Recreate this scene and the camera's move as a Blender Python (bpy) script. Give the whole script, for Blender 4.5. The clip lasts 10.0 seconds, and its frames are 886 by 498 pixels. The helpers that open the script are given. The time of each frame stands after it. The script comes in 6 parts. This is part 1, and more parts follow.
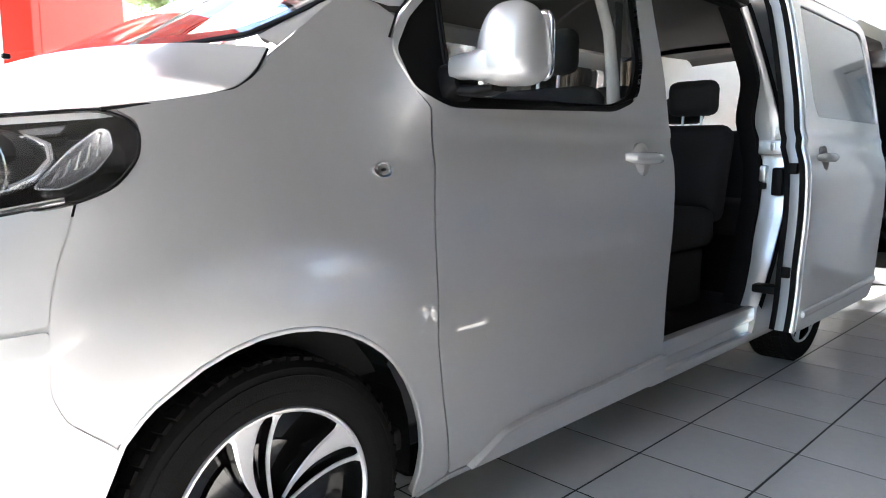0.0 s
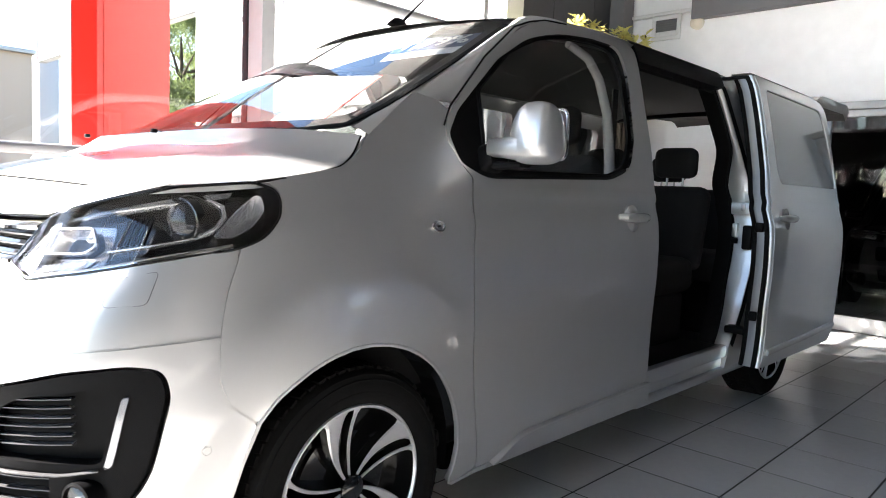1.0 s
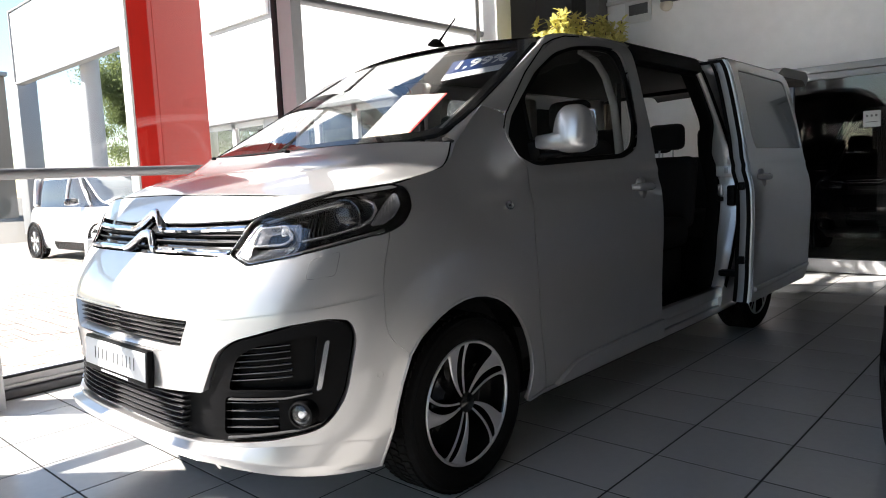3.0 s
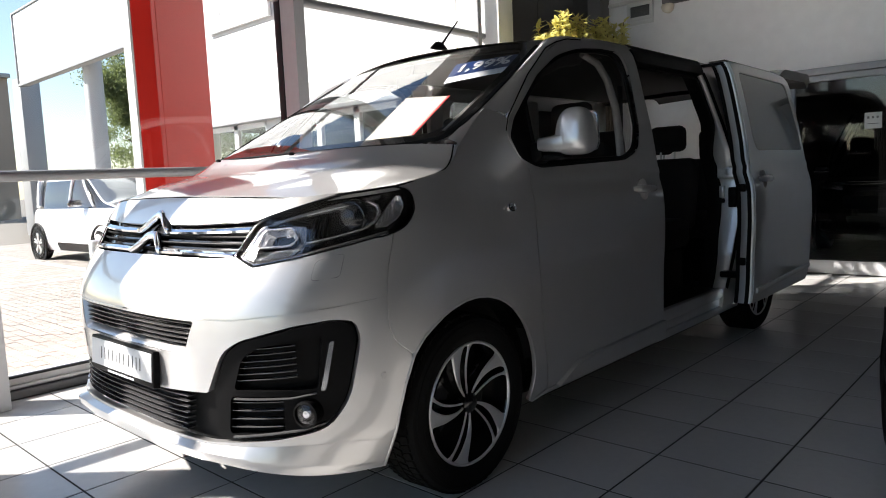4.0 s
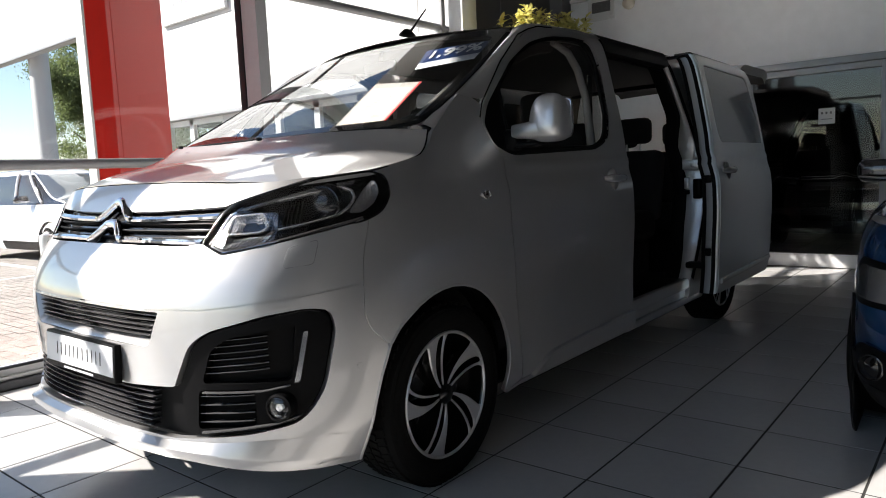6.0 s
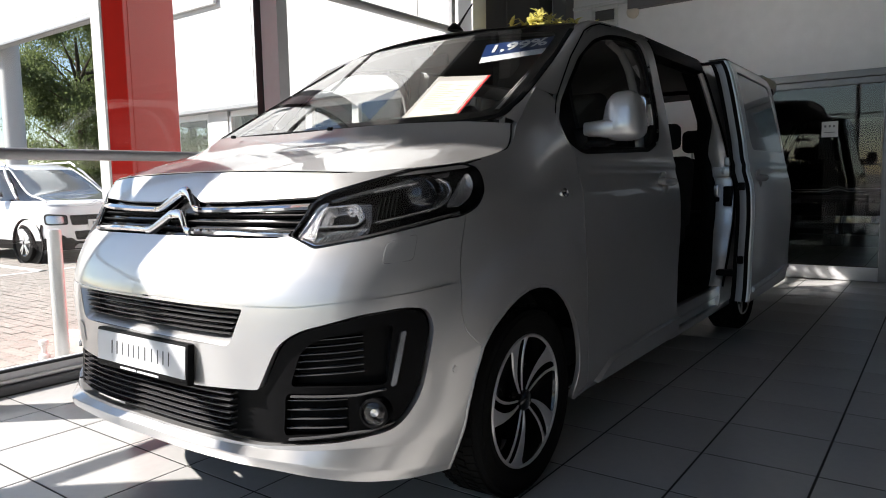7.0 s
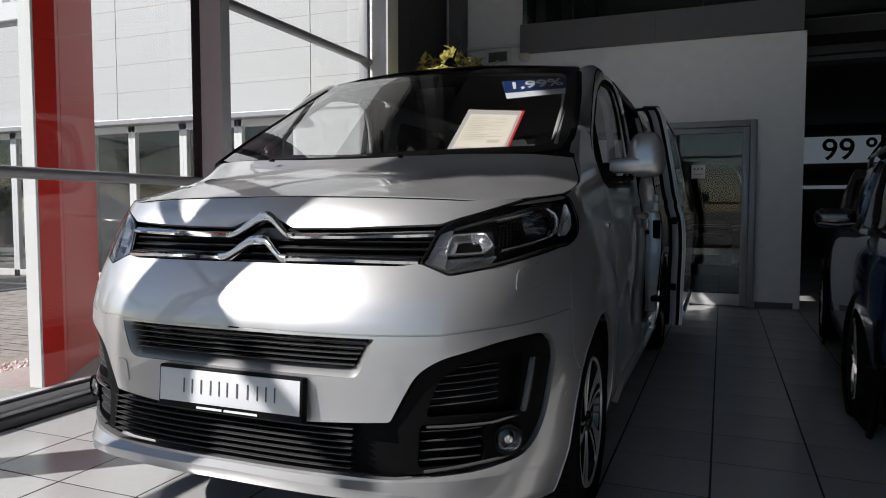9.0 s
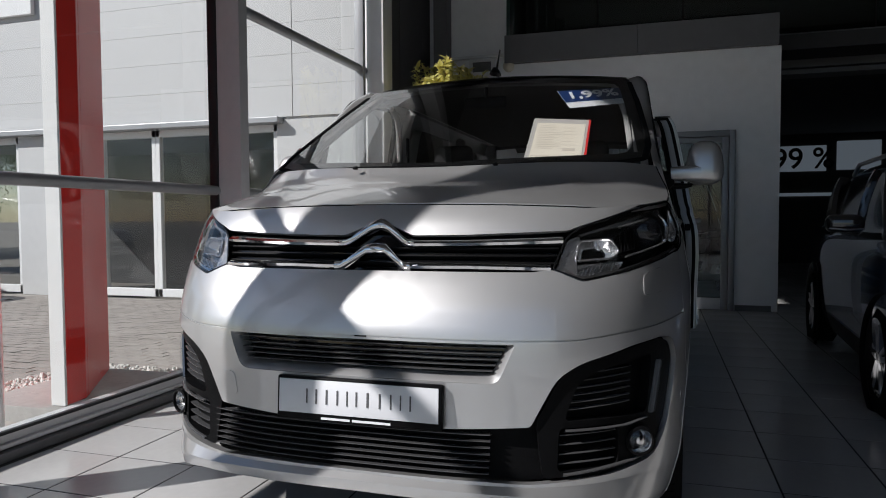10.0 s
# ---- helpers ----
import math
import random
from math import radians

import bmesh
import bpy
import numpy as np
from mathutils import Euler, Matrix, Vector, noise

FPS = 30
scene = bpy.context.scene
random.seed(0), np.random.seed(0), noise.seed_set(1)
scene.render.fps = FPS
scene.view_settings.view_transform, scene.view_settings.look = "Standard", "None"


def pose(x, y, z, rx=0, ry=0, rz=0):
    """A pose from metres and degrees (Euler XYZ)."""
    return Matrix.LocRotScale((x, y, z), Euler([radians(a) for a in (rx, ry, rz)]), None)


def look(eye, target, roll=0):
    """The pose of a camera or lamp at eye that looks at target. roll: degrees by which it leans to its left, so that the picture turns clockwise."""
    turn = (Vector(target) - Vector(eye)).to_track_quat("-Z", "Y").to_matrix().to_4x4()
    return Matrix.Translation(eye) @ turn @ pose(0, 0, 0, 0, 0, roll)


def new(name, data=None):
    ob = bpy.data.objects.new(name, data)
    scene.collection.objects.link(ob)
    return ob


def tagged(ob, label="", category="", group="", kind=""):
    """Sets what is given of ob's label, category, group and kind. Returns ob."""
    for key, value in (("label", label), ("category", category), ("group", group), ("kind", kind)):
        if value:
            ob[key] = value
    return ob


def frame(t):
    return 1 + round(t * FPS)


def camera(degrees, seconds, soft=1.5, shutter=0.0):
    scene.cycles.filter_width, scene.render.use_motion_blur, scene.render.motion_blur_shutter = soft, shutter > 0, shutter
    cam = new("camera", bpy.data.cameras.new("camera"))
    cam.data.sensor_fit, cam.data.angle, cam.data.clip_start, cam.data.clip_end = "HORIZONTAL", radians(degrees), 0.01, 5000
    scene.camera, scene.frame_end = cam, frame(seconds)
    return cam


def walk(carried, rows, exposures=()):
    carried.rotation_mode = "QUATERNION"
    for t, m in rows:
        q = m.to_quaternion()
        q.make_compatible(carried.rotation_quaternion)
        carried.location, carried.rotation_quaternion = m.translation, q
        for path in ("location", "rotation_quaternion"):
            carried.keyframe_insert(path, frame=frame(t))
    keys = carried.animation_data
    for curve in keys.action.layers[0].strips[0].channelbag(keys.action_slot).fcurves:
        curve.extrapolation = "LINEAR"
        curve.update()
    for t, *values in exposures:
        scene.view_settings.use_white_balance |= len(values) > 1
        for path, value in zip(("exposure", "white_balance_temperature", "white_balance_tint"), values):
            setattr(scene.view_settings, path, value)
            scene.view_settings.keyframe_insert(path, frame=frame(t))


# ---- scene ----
cam = camera(65.3, 10.0, soft=1.0)
PATH = [
    (0, (2.15, -0.732, 1.113), (0.748, 0.667, 0.838), 0.4),
    (0.5, (2.231, -0.982, 1.157), (0.846, 0.444, 0.942), 3.0),
    (1, (2.386, -1.192, 1.181), (1.001, 0.241, 1.013), 2.3),
    (1.5, (2.596, -1.385, 1.171), (1.194, 0.034, 1.027), 0.5),
    (2, (2.681, -1.57, 1.192), (1.315, -0.117, 1.039), -1.4),
    (2.5, (2.641, -1.804, 1.194), (1.303, -0.328, 1.006), -2.3),
    (3, (2.594, -1.937, 1.201), (1.254, -0.467, 0.992), -2.6),
    (3.2, (2.597, -1.963, 1.213), (1.239, -0.511, 1.002), -2.7),
    (4.5, (2.608, -1.951, 1.196), (1.275, -0.473, 0.995), -2.6),
    (5, (2.611, -1.948, 1.19), (1.283, -0.465, 0.99), -2.7),
    (6.3, (2.416, -1.965, 1.136), (1.211, -0.387, 0.897), -2.5),
    (6.5, (2.321, -2.007, 1.121), (1.144, -0.411, 0.861), -2.4),
    (7, (2.116, -2.119, 1.129), (0.942, -0.512, 0.933), -1.2),
    (7.5, (1.952, -2.31, 1.138), (0.862, -0.638, 1.001), -1.2),
    (8, (1.783, -2.408, 1.107), (0.761, -0.694, 0.976), -1.0),
    (8.5, (1.591, -2.462, 1.118), (0.713, -0.672, 0.966), -0.1),
    (9, (1.368, -2.577, 1.133), (0.621, -0.725, 1.019), -0.0),
    (9.5, (1.131, -2.742, 1.145), (0.481, -0.852, 1.073), -0.9),
    (10, (0.854, -2.781, 1.129), (0.259, -0.874, 1.04), -0.3),
]
EXPOSURES = [(0, 4.3, 6380), (0.5, 3.8, 6460), (1.0, 3.45, 6500), (1.5, 3.05, 6460), (2.0, 2.65, 6500), (2.5, 2.3, 6500), (3.0, 1.97, 6500), (4.5, 1.55, 6500), (6.5, 1.35, 6450), (7.5, 1.1, 6380), (8.0, 0.85, 6320), (8.5, 0.53, 6240), (9.0, 0.25, 6160), (10.0, 0.03, 6080)]
walk(cam, [(t, look(eye, target, roll)) for t, eye, target, roll in PATH], [(t, e, k, 12.0) for t, e, k in EXPOSURES])

# ---------- light ----------
SUN_ELEV, SUN_DIR = 35.0, (0.764, 0.645)
world = bpy.data.worlds.new("sky")
scene.world = world
world.use_nodes = True
wn = world.node_tree
sky = wn.nodes.new("ShaderNodeTexSky")
sky.sky_type, sky.sun_disc = "NISHITA", False
sky.sun_elevation = radians(SUN_ELEV)
sky.sun_rotation = math.atan2(-SUN_DIR[0], -SUN_DIR[1])
sky.air_density, sky.dust_density = 1.0, 0.35
wn.links.new(sky.outputs[0], wn.nodes["Background"].inputs[0])
wn.nodes["Background"].inputs[1].default_value = 0.075
sun = new("sun", bpy.data.lights.new("sun", "SUN"))
sun.data.energy, sun.data.angle, sun.data.color = 5.0, radians(0.6), (1.0, 0.945, 0.875)
sl = math.cos(radians(SUN_ELEV))
sun.matrix_world = look((0, 0, 20), (SUN_DIR[0] * sl, SUN_DIR[1] * sl, 20 - math.sin(radians(SUN_ELEV))))


# ---------- materials ----------
def material(name, color, rough=0.5, metal=0.0, coat=0.0, var=0.08, scale=8.0, bump=0.0, bscale=60.0, trans=0.0, ior=1.45, rvar=0.0, per=0.0, spec=0.5):
    """Principled material with two scales of colour noise, optional relief and per-object shift."""
    m = bpy.data.materials.new(name)
    m.use_nodes = True
    nt = m.node_tree
    p = nt.nodes["Principled BSDF"]
    p.inputs["Roughness"].default_value, p.inputs["Metallic"].default_value = rough, metal
    p.inputs["Coat Weight"].default_value, p.inputs["Coat Roughness"].default_value = coat, 0.04
    p.inputs["Transmission Weight"].default_value, p.inputs["IOR"].default_value = trans, ior
    p.inputs["Specular IOR Level"].default_value = spec
    p.inputs["Base Color"].default_value = (*color, 1)
    if var or bump or rvar or per:
        co = nt.nodes.new("ShaderNodeTexCoord")
        n1, n2 = nt.nodes.new("ShaderNodeTexNoise"), nt.nodes.new("ShaderNodeTexNoise")
        n1.inputs["Scale"].default_value, n1.inputs["Detail"].default_value = scale * 0.2, 3
        n2.inputs["Scale"].default_value, n2.inputs["Detail"].default_value = scale * 4, 6
        mix = nt.nodes.new("ShaderNodeMath")
        mix.operation = "ADD"
        for n in (n1, n2):
            nt.links.new(co.outputs["Object"], n.inputs["Vector"])
        nt.links.new(n1.outputs[0], mix.inputs[0])
        nt.links.new(n2.outputs[0], mix.inputs[1])
        last = mix.outputs[0]
        if per:
            oi, ad = nt.nodes.new("ShaderNodeObjectInfo"), nt.nodes.new("ShaderNodeMath")
            ad.operation = "MULTIPLY_ADD"
            ad.inputs[1].default_value = per / max(var, 1e-3)
            nt.links.new(oi.outputs["Random"], ad.inputs[0])
            nt.links.new(last, ad.inputs[2])
            last = ad.outputs[0]
        hs = nt.nodes.new("ShaderNodeHueSaturation")
        hs.inputs["Color"].default_value = (*color, 1)
        mr = nt.nodes.new("ShaderNodeMapRange")
        mr.inputs[1].default_value, mr.inputs[2].default_value = 0.6, 1.4
        mr.inputs[3].default_value, mr.inputs[4].default_value = 1 - var, 1 + var
        mr.clamp = False
        nt.links.new(last, mr.inputs[0])
        nt.links.new(mr.outputs[0], hs.inputs["Value"])
        nt.links.new(hs.outputs[0], p.inputs["Base Color"])
        if rvar:
            m2 = nt.nodes.new("ShaderNodeMapRange")
            m2.inputs[1].default_value, m2.inputs[2].default_value = 0.3, 0.7
            m2.inputs[3].default_value, m2.inputs[4].default_value = max(0.02, rough - rvar), rough + rvar
            nt.links.new(n1.outputs[0], m2.inputs[0])
            nt.links.new(m2.outputs[0], p.inputs["Roughness"])
        if bump:
            nb, b = nt.nodes.new("ShaderNodeTexNoise"), nt.nodes.new("ShaderNodeBump")
            nb.inputs["Scale"].default_value, nb.inputs["Detail"].default_value = bscale, 4
            b.inputs["Strength"].default_value, b.inputs["Distance"].default_value = bump, 0.01
            nt.links.new(co.outputs["Object"], nb.inputs["Vector"])
            nt.links.new(nb.outputs[0], b.inputs["Height"])
            nt.links.new(b.outputs[0], p.inputs["Normal"])
    return m


def paint(name, color, metal, rough, flake=0.05):
    """Car paint: fine metal flakes under a clear coat."""
    m = material(name, color, rough, metal, 1.0, 0.02, 3.0)
    nt = m.node_tree
    p = nt.nodes["Principled BSDF"]
    co, v, b = nt.nodes.new("ShaderNodeTexCoord"), nt.nodes.new("ShaderNodeTexVoronoi"), nt.nodes.new("ShaderNodeBump")
    v.inputs["Scale"].default_value = 1400
    b.inputs["Strength"].default_value, b.inputs["Distance"].default_value = flake, 0.001
    nt.links.new(co.outputs["Object"], v.inputs["Vector"])
    nt.links.new(v.outputs["Distance"], b.inputs["Height"])
    nt.links.new(b.outputs[0], p.inputs["Normal"])
    p.inputs["Coat Roughness"].default_value, p.inputs["Coat IOR"].default_value = 0.02, 1.7
    return m


def glass(name, color=(1, 1, 1), rough=0.0, face=0.077):
    """Thin glass: a clear pass with a gloss that grows from face on to grazing, the same from both sides."""
    m = bpy.data.materials.new(name)
    m.use_nodes = True
    nt = m.node_tree
    out = nt.nodes["Material Output"]
    nt.nodes.remove(nt.nodes["Principled BSDF"])
    t, g, w, x = (nt.nodes.new("ShaderNode" + k) for k in ("BsdfTransparent", "BsdfGlossy", "LayerWeight", "MixShader"))
    p, a = nt.nodes.new("ShaderNodeMath"), nt.nodes.new("ShaderNodeMath")
    t.inputs[0].default_value = (*color, 1)
    g.inputs["Roughness"].default_value = rough
    w.inputs["Blend"].default_value = 0.5
    p.operation, a.operation = "POWER", "MULTIPLY_ADD"
    p.inputs[1].default_value = 4.2
    a.inputs[1].default_value, a.inputs[2].default_value = 1 - face, face
    nt.links.new(w.outputs["Facing"], p.inputs[0])
    nt.links.new(p.outputs[0], a.inputs[0])
    nt.links.new(a.outputs[0], x.inputs[0])
    nt.links.new(t.outputs[0], x.inputs[1])
    nt.links.new(g.outputs[0], x.inputs[2])
    nt.links.new(x.outputs[0], out.inputs[0])
    return m


def glow(name, color, strength):
    m = bpy.data.materials.new(name)
    m.use_nodes = True
    p = m.node_tree.nodes["Principled BSDF"]
    p.inputs["Base Color"].default_value = (*color, 1)
    p.inputs["Emission Color"].default_value, p.inputs["Emission Strength"].default_value = (*color, 1), strength
    return m


SILVER = paint("silver_paint", (0.60, 0.596, 0.590), 0.72, 0.37)
BLUE = paint("blue_paint", (0.004, 0.05, 0.16), 0.5, 0.25)
BLACKPAINT = paint("black_paint", (0.01, 0.01, 0.012), 0.2, 0.2)
WHITEPAINT = paint("white_paint", (0.8, 0.8, 0.8), 0.0, 0.25)
PLASTIC = material("black_plastic", (0.005, 0.005, 0.0054), 0.42, var=0.12, scale=20, bump=0.15, bscale=500, spec=0.09)
GLOSSBLACK = material("gloss_black", (0.005, 0.005, 0.0055), 0.10, coat=0.5, var=0.0)
SLAT = material("satin_black_slat", (0.065, 0.065, 0.067), 0.2, var=0.1, scale=20, spec=0.9)
RUBBER = material("rubber", (0.008, 0.008, 0.008), 0.85, var=0.15, scale=12, bump=0.2, bscale=250, spec=0.08)
CHROME = material("chrome", (0.86, 0.86, 0.87), 0.06, 1.0, var=0.03, scale=10)
ALLOY = material("alloy", (0.60, 0.60, 0.61), 0.3, 0.6, var=0.03, scale=20)
SATINSTEEL = material("satin_steel", (0.66, 0.66, 0.66), 0.42, 0.75, var=0.06, scale=30)
STEEL = material("brushed_steel", (0.5, 0.5, 0.5), 0.3, 0.9, var=0.06, scale=30)
ALU = material("grey_aluminium", (0.33, 0.335, 0.345), 0.42, 0.35, var=0.05, scale=6, rvar=0.06)
SILLALU = material("pale_aluminium", (0.62, 0.62, 0.63), 0.4, 0.2, var=0.05, scale=6, rvar=0.06)
POST = material("grey_steel_paint", (0.55, 0.55, 0.56), 0.45, 0.1, var=0.05, scale=5, rvar=0.08)
DARKFRAME = material("dark_gasket", (0.012, 0.013, 0.016), 0.5, var=0.1)
PLASTER = material("white_plaster", (0.88, 0.88, 0.885), 0.85, var=0.05, scale=2.0, bump=0.12, bscale=180)
GREYPANEL = material("grey_panel", (0.15, 0.15, 0.155), 0.6, var=0.06, scale=3, rvar=0.05)
DARKWALL = material("dark_panel", (0.11, 0.11, 0.115), 0.55, var=0.06, scale=3)
CEIL = material("ceiling_board", (0.22, 0.22, 0.22), 0.9, var=0.05, scale=2)
# near-black colour that stands for the shade of dim rooms
SHADEROOM = material("room_shade", (0.05, 0.05, 0.052), 0.8, var=0.1, scale=2)
TILE = material("floor_tile", (0.46, 0.455, 0.445), 0.2, var=0.05, scale=6, bump=0.03, bscale=40, rvar=0.06, per=0.03)
GROUT = material("grout", (0.035, 0.034, 0.032), 0.9, var=0.15, scale=20)
REDCLAD = material("red_cladding", (0.66, 0.024, 0.015), 0.42, spec=0.3, var=0.04, scale=4)
WHITECLAD = material("white_cladding", (0.55, 0.55, 0.545), 0.55, var=0.04, scale=2, rvar=0.05)
WHITE = material("white_gloss", (0.75, 0.75, 0.74), 0.4, var=0.03)
PAVING = material("paving_stone", (0.33, 0.30, 0.27), 0.85, var=0.22, scale=7, bump=0.3, bscale=120, per=0.08)
SAND = material("joint_sand", (0.175, 0.16, 0.138), 0.95, var=0.2, scale=30)
LINE = material("road_paint", (0.7, 0.7, 0.68), 0.7, var=0.1, scale=15)
PEBBLE = material("white_pebble", (0.62, 0.60, 0.56), 0.7, var=0.12, scale=20)
CONCRETE = material("concrete", (0.34, 0.33, 0.31), 0.85, var=0.15, scale=6, bump=0.2, bscale=90)
FABRIC = material("dark_seat_fabric", (0.009, 0.009, 0.010), 0.9, var=0.2, scale=30, bump=0.3, bscale=700)
TRIM = material("interior_trim", (0.012, 0.012, 0.013), 0.6, var=0.1, scale=10, bump=0.1, bscale=300)
# headliner darkened in colour to stand for the shade inside the cabin
LINER = material("shaded_headliner", (0.045, 0.0445, 0.043), 0.9, var=0.05, scale=8, bump=0.1, bscale=400)
PILLARTRIM = material("pale_pillar_trim", (0.30, 0.29, 0.28), 0.7, var=0.04, scale=8)
PAPER = material("paper", (0.72, 0.66, 0.55), 0.8, var=0.03, scale=6)
FOLDER = material("card_sleeve", (0.45, 0.43, 0.40), 0.5, var=0.03)
INK = material("grey_print", (0.2, 0.2, 0.2), 0.8, var=0.0)
REDCARD = material("red_card", (0.6, 0.02, 0.02), 0.5, var=0.04)
NAVY = material("navy_print", (0.012, 0.035, 0.13), 0.35, var=0.03)
STICKERWHITE = material("white_print", (0.75, 0.76, 0.78), 0.4, var=0.02)
LEAF = material("yellow_green_leaf", (0.70, 0.66, 0.26), 0.5, var=0.35, scale=9, per=0.0)
TREELEAF = material("tree_leaf", (0.12, 0.15, 0.06), 0.6, var=0.4, scale=1.5)
def translucent(m, color, share):
    """Lets part of the light through a leaf."""
    nt = m.node_tree
    t, x = nt.nodes.new("ShaderNodeBsdfTranslucent"), nt.nodes.new("ShaderNodeMixShader")
    t.inputs[0].default_value = (*color, 1)
    x.inputs[0].default_value = share
    nt.links.new(nt.nodes["Principled BSDF"].outputs[0], x.inputs[1])
    nt.links.new(t.outputs[0], x.inputs[2])
    nt.links.new(x.outputs[0], nt.nodes["Material Output"].inputs[0])
translucent(TREELEAF, (0.21, 0.26, 0.10), 0.45)
translucent(LEAF, (0.75, 0.70, 0.25), 0.45)
BARK = material("bark", (0.09, 0.07, 0.05), 0.9, var=0.3, scale=6, bump=0.5, bscale=30)
GLASS = glass("window_glass", (0.93, 0.95, 0.94))
CARGLASS = glass("car_glass", (0.94, 0.955, 0.95))
SCREENGLASS = glass("windscreen_glass", (0.92, 0.94, 0.935), 0.0, 0.09)
DARKGLASS = glass("privacy_glass", (0.10, 0.105, 0.11))
LENS = glass("lamp_lens", (0.97, 0.97, 0.97))
# windscreen with the sky's reflection put into a pale blue-grey colour
SCREENSKY = material("sky_sheen_screen", (0.24, 0.27, 0.29), 0.06, 0.6, var=0.05, scale=2)
MIRROR = material("mirror_glass", (0.8, 0.8, 0.8), 0.02, 1.0, var=0.0)
SATINCHROME = material("satin_chrome", (0.85, 0.85, 0.86), 0.24, 0.9, var=0.03, scale=40)
BOWL = material("chromed_bowl", (0.9, 0.9, 0.91), 0.10, 1.0, var=0.02, scale=40)
REFLECTOR = material("lamp_reflector", (0.72, 0.72, 0.73), 0.20, 0.94, var=0.03, scale=60, bump=0.25, bscale=90)


# ---------- mesh helpers ----------
def link(name, me, mat, parent=None, label="", smooth=True):
    for m in (mat if isinstance(mat, (list, tuple)) else [mat]):
        me.materials.append(m)
    if smooth:
        me.polygons.foreach_set("use_smooth", [True] * len(me.polygons))
    ob = new(name, me)
    ob.parent = parent
    if label:
        tagged(ob, label)
    return ob


def part(name, bm, mat, parent=None, label="", smooth=False, angle=40):
    me = bpy.data.meshes.new(name)
    bmesh.ops.recalc_face_normals(bm, faces=bm.faces)
    bm.to_mesh(me)
    bm.free()
    if smooth:
        me.polygons.foreach_set("use_smooth", [True] * len(me.polygons))
        me.set_sharp_from_angle(angle=radians(angle))
    return link(name, me, mat, parent, label, False)


def add_box(bm, lo, hi, bevel=0.0, m=None, seg=2):
    vs = [bm.verts.new((x, y, z)) for x in (lo[0], hi[0]) for y in (lo[1], hi[1]) for z in (lo[2], hi[2])]
    fs = [bm.faces.new([vs[i] for i in q]) for q in ((0, 1, 3, 2), (4, 6, 7, 5), (0, 4, 5, 1), (2, 3, 7, 6), (0, 2, 6, 4), (1, 5, 7, 3))]
    if bevel:
        es = list({e for f in fs for e in f.edges})
        r = bmesh.ops.bevel(bm, geom=es, offset=bevel, segments=seg, affect="EDGES", profile=0.5)
        vs = list({v for f in r["faces"] for v in f.verts} | {v for v in vs if v.is_valid})
    if m is not None:
        bmesh.ops.transform(bm, matrix=m, verts=[v for v in vs if v.is_valid])
    return vs


def box(name, lo, hi, mat, parent=None, bevel=0.004, label="", m=None):
    bm = bmesh.new()
    add_box(bm, lo, hi, bevel, m)
    return part(name, bm, mat, parent, label, smooth=True)


def add_tube(bm, pts, r, seg=8, caps=True):
    """A round bar along points; r may be one radius or one for each point."""
    pts = [Vector(p) for p in pts]
    rings = []
    up = Vector((0.13, 0.21, 1)).normalized()
    for i, p in enumerate(pts):
        d = (pts[min(i + 1, len(pts) - 1)] - pts[max(i - 1, 0)]).normalized()
        a = d.cross(up)
        if a.length < 1e-3:
            a = d.cross(Vector((1, 0, 0)))
        a.normalize()
        b = d.cross(a)
        q = r[i] if isinstance(r, (list, tuple)) else r
        rings.append([bm.verts.new(p + (a * math.cos(k * math.tau / seg) + b * math.sin(k * math.tau / seg)) * q) for k in range(seg)])
    for u, v in zip(rings, rings[1:]):
        for k in range(seg):
            bm.faces.new((u[k], u[(k + 1) % seg], v[(k + 1) % seg], v[k]))
    if caps:
        bm.faces.new(rings[0][::-1])
        bm.faces.new(rings[-1])


def add_turned(bm, profile, seg=48, m=None, close=False):
    """Turns (radius, height) pairs about z."""
    vs = []
    rings = []
    for r, h in profile:
        ring = [bm.verts.new((r * math.cos(k * math.tau / seg), r * math.sin(k * math.tau / seg), h)) for k in range(seg)]
        rings.append(ring)
        vs += ring
    pairs = list(zip(rings, rings[1:])) + ([(rings[-1], rings[0])] if close else [])
    for u, v in pairs:
        for k in range(seg):
            bm.faces.new((u[k], u[(k + 1) % seg], v[(k + 1) % seg], v[k]))
    if m is not None:
        bmesh.ops.transform(bm, matrix=m, verts=vs)
    return vs


def add_prism(bm, pts, h, m=None):
    """A flat outline (x, y) drawn out by h along z."""
    a = [bm.verts.new((x, y, 0)) for x, y in pts]
    b = [bm.verts.new((x, y, h)) for x, y in pts]
    bm.faces.new(a[::-1])
    bm.faces.new(b)
    n = len(pts)
    for i in range(n):
        bm.faces.new((a[i], a[(i + 1) % n], b[(i + 1) % n], b[i]))
    if m is not None:
        bmesh.ops.transform(bm, matrix=m, verts=a + b)


def pane(name, a, b, c, mat, parent=None, label="", shadow=False):
    """A flat sheet of glass: corner a, then its neighbours b and c; it faces along (b - a) x (c - a)."""
    a, b, c = Vector(a), Vector(b), Vector(c)
    me = bpy.data.meshes.new(name)
    me.from_pydata([a, b, b + c - a, c], [], [(0, 1, 2, 3)])
    ob = link(name, me, mat, parent, label, False)
    ob.visible_shadow = shadow
    return ob


def empty(name, label, category, group="", at=(0, 0, 0)):
    ob = new(name)
    ob.location = at
    return tagged(ob, label, category, group)


# ---------- building ----------
WX = -2.10          # plane of the window wall
BY = 6.15           # face of the back wall
TOP = 7.0           # ceiling


def structure(ob, label, category="structure"):
    return tagged(ob, label, category, kind="structure")


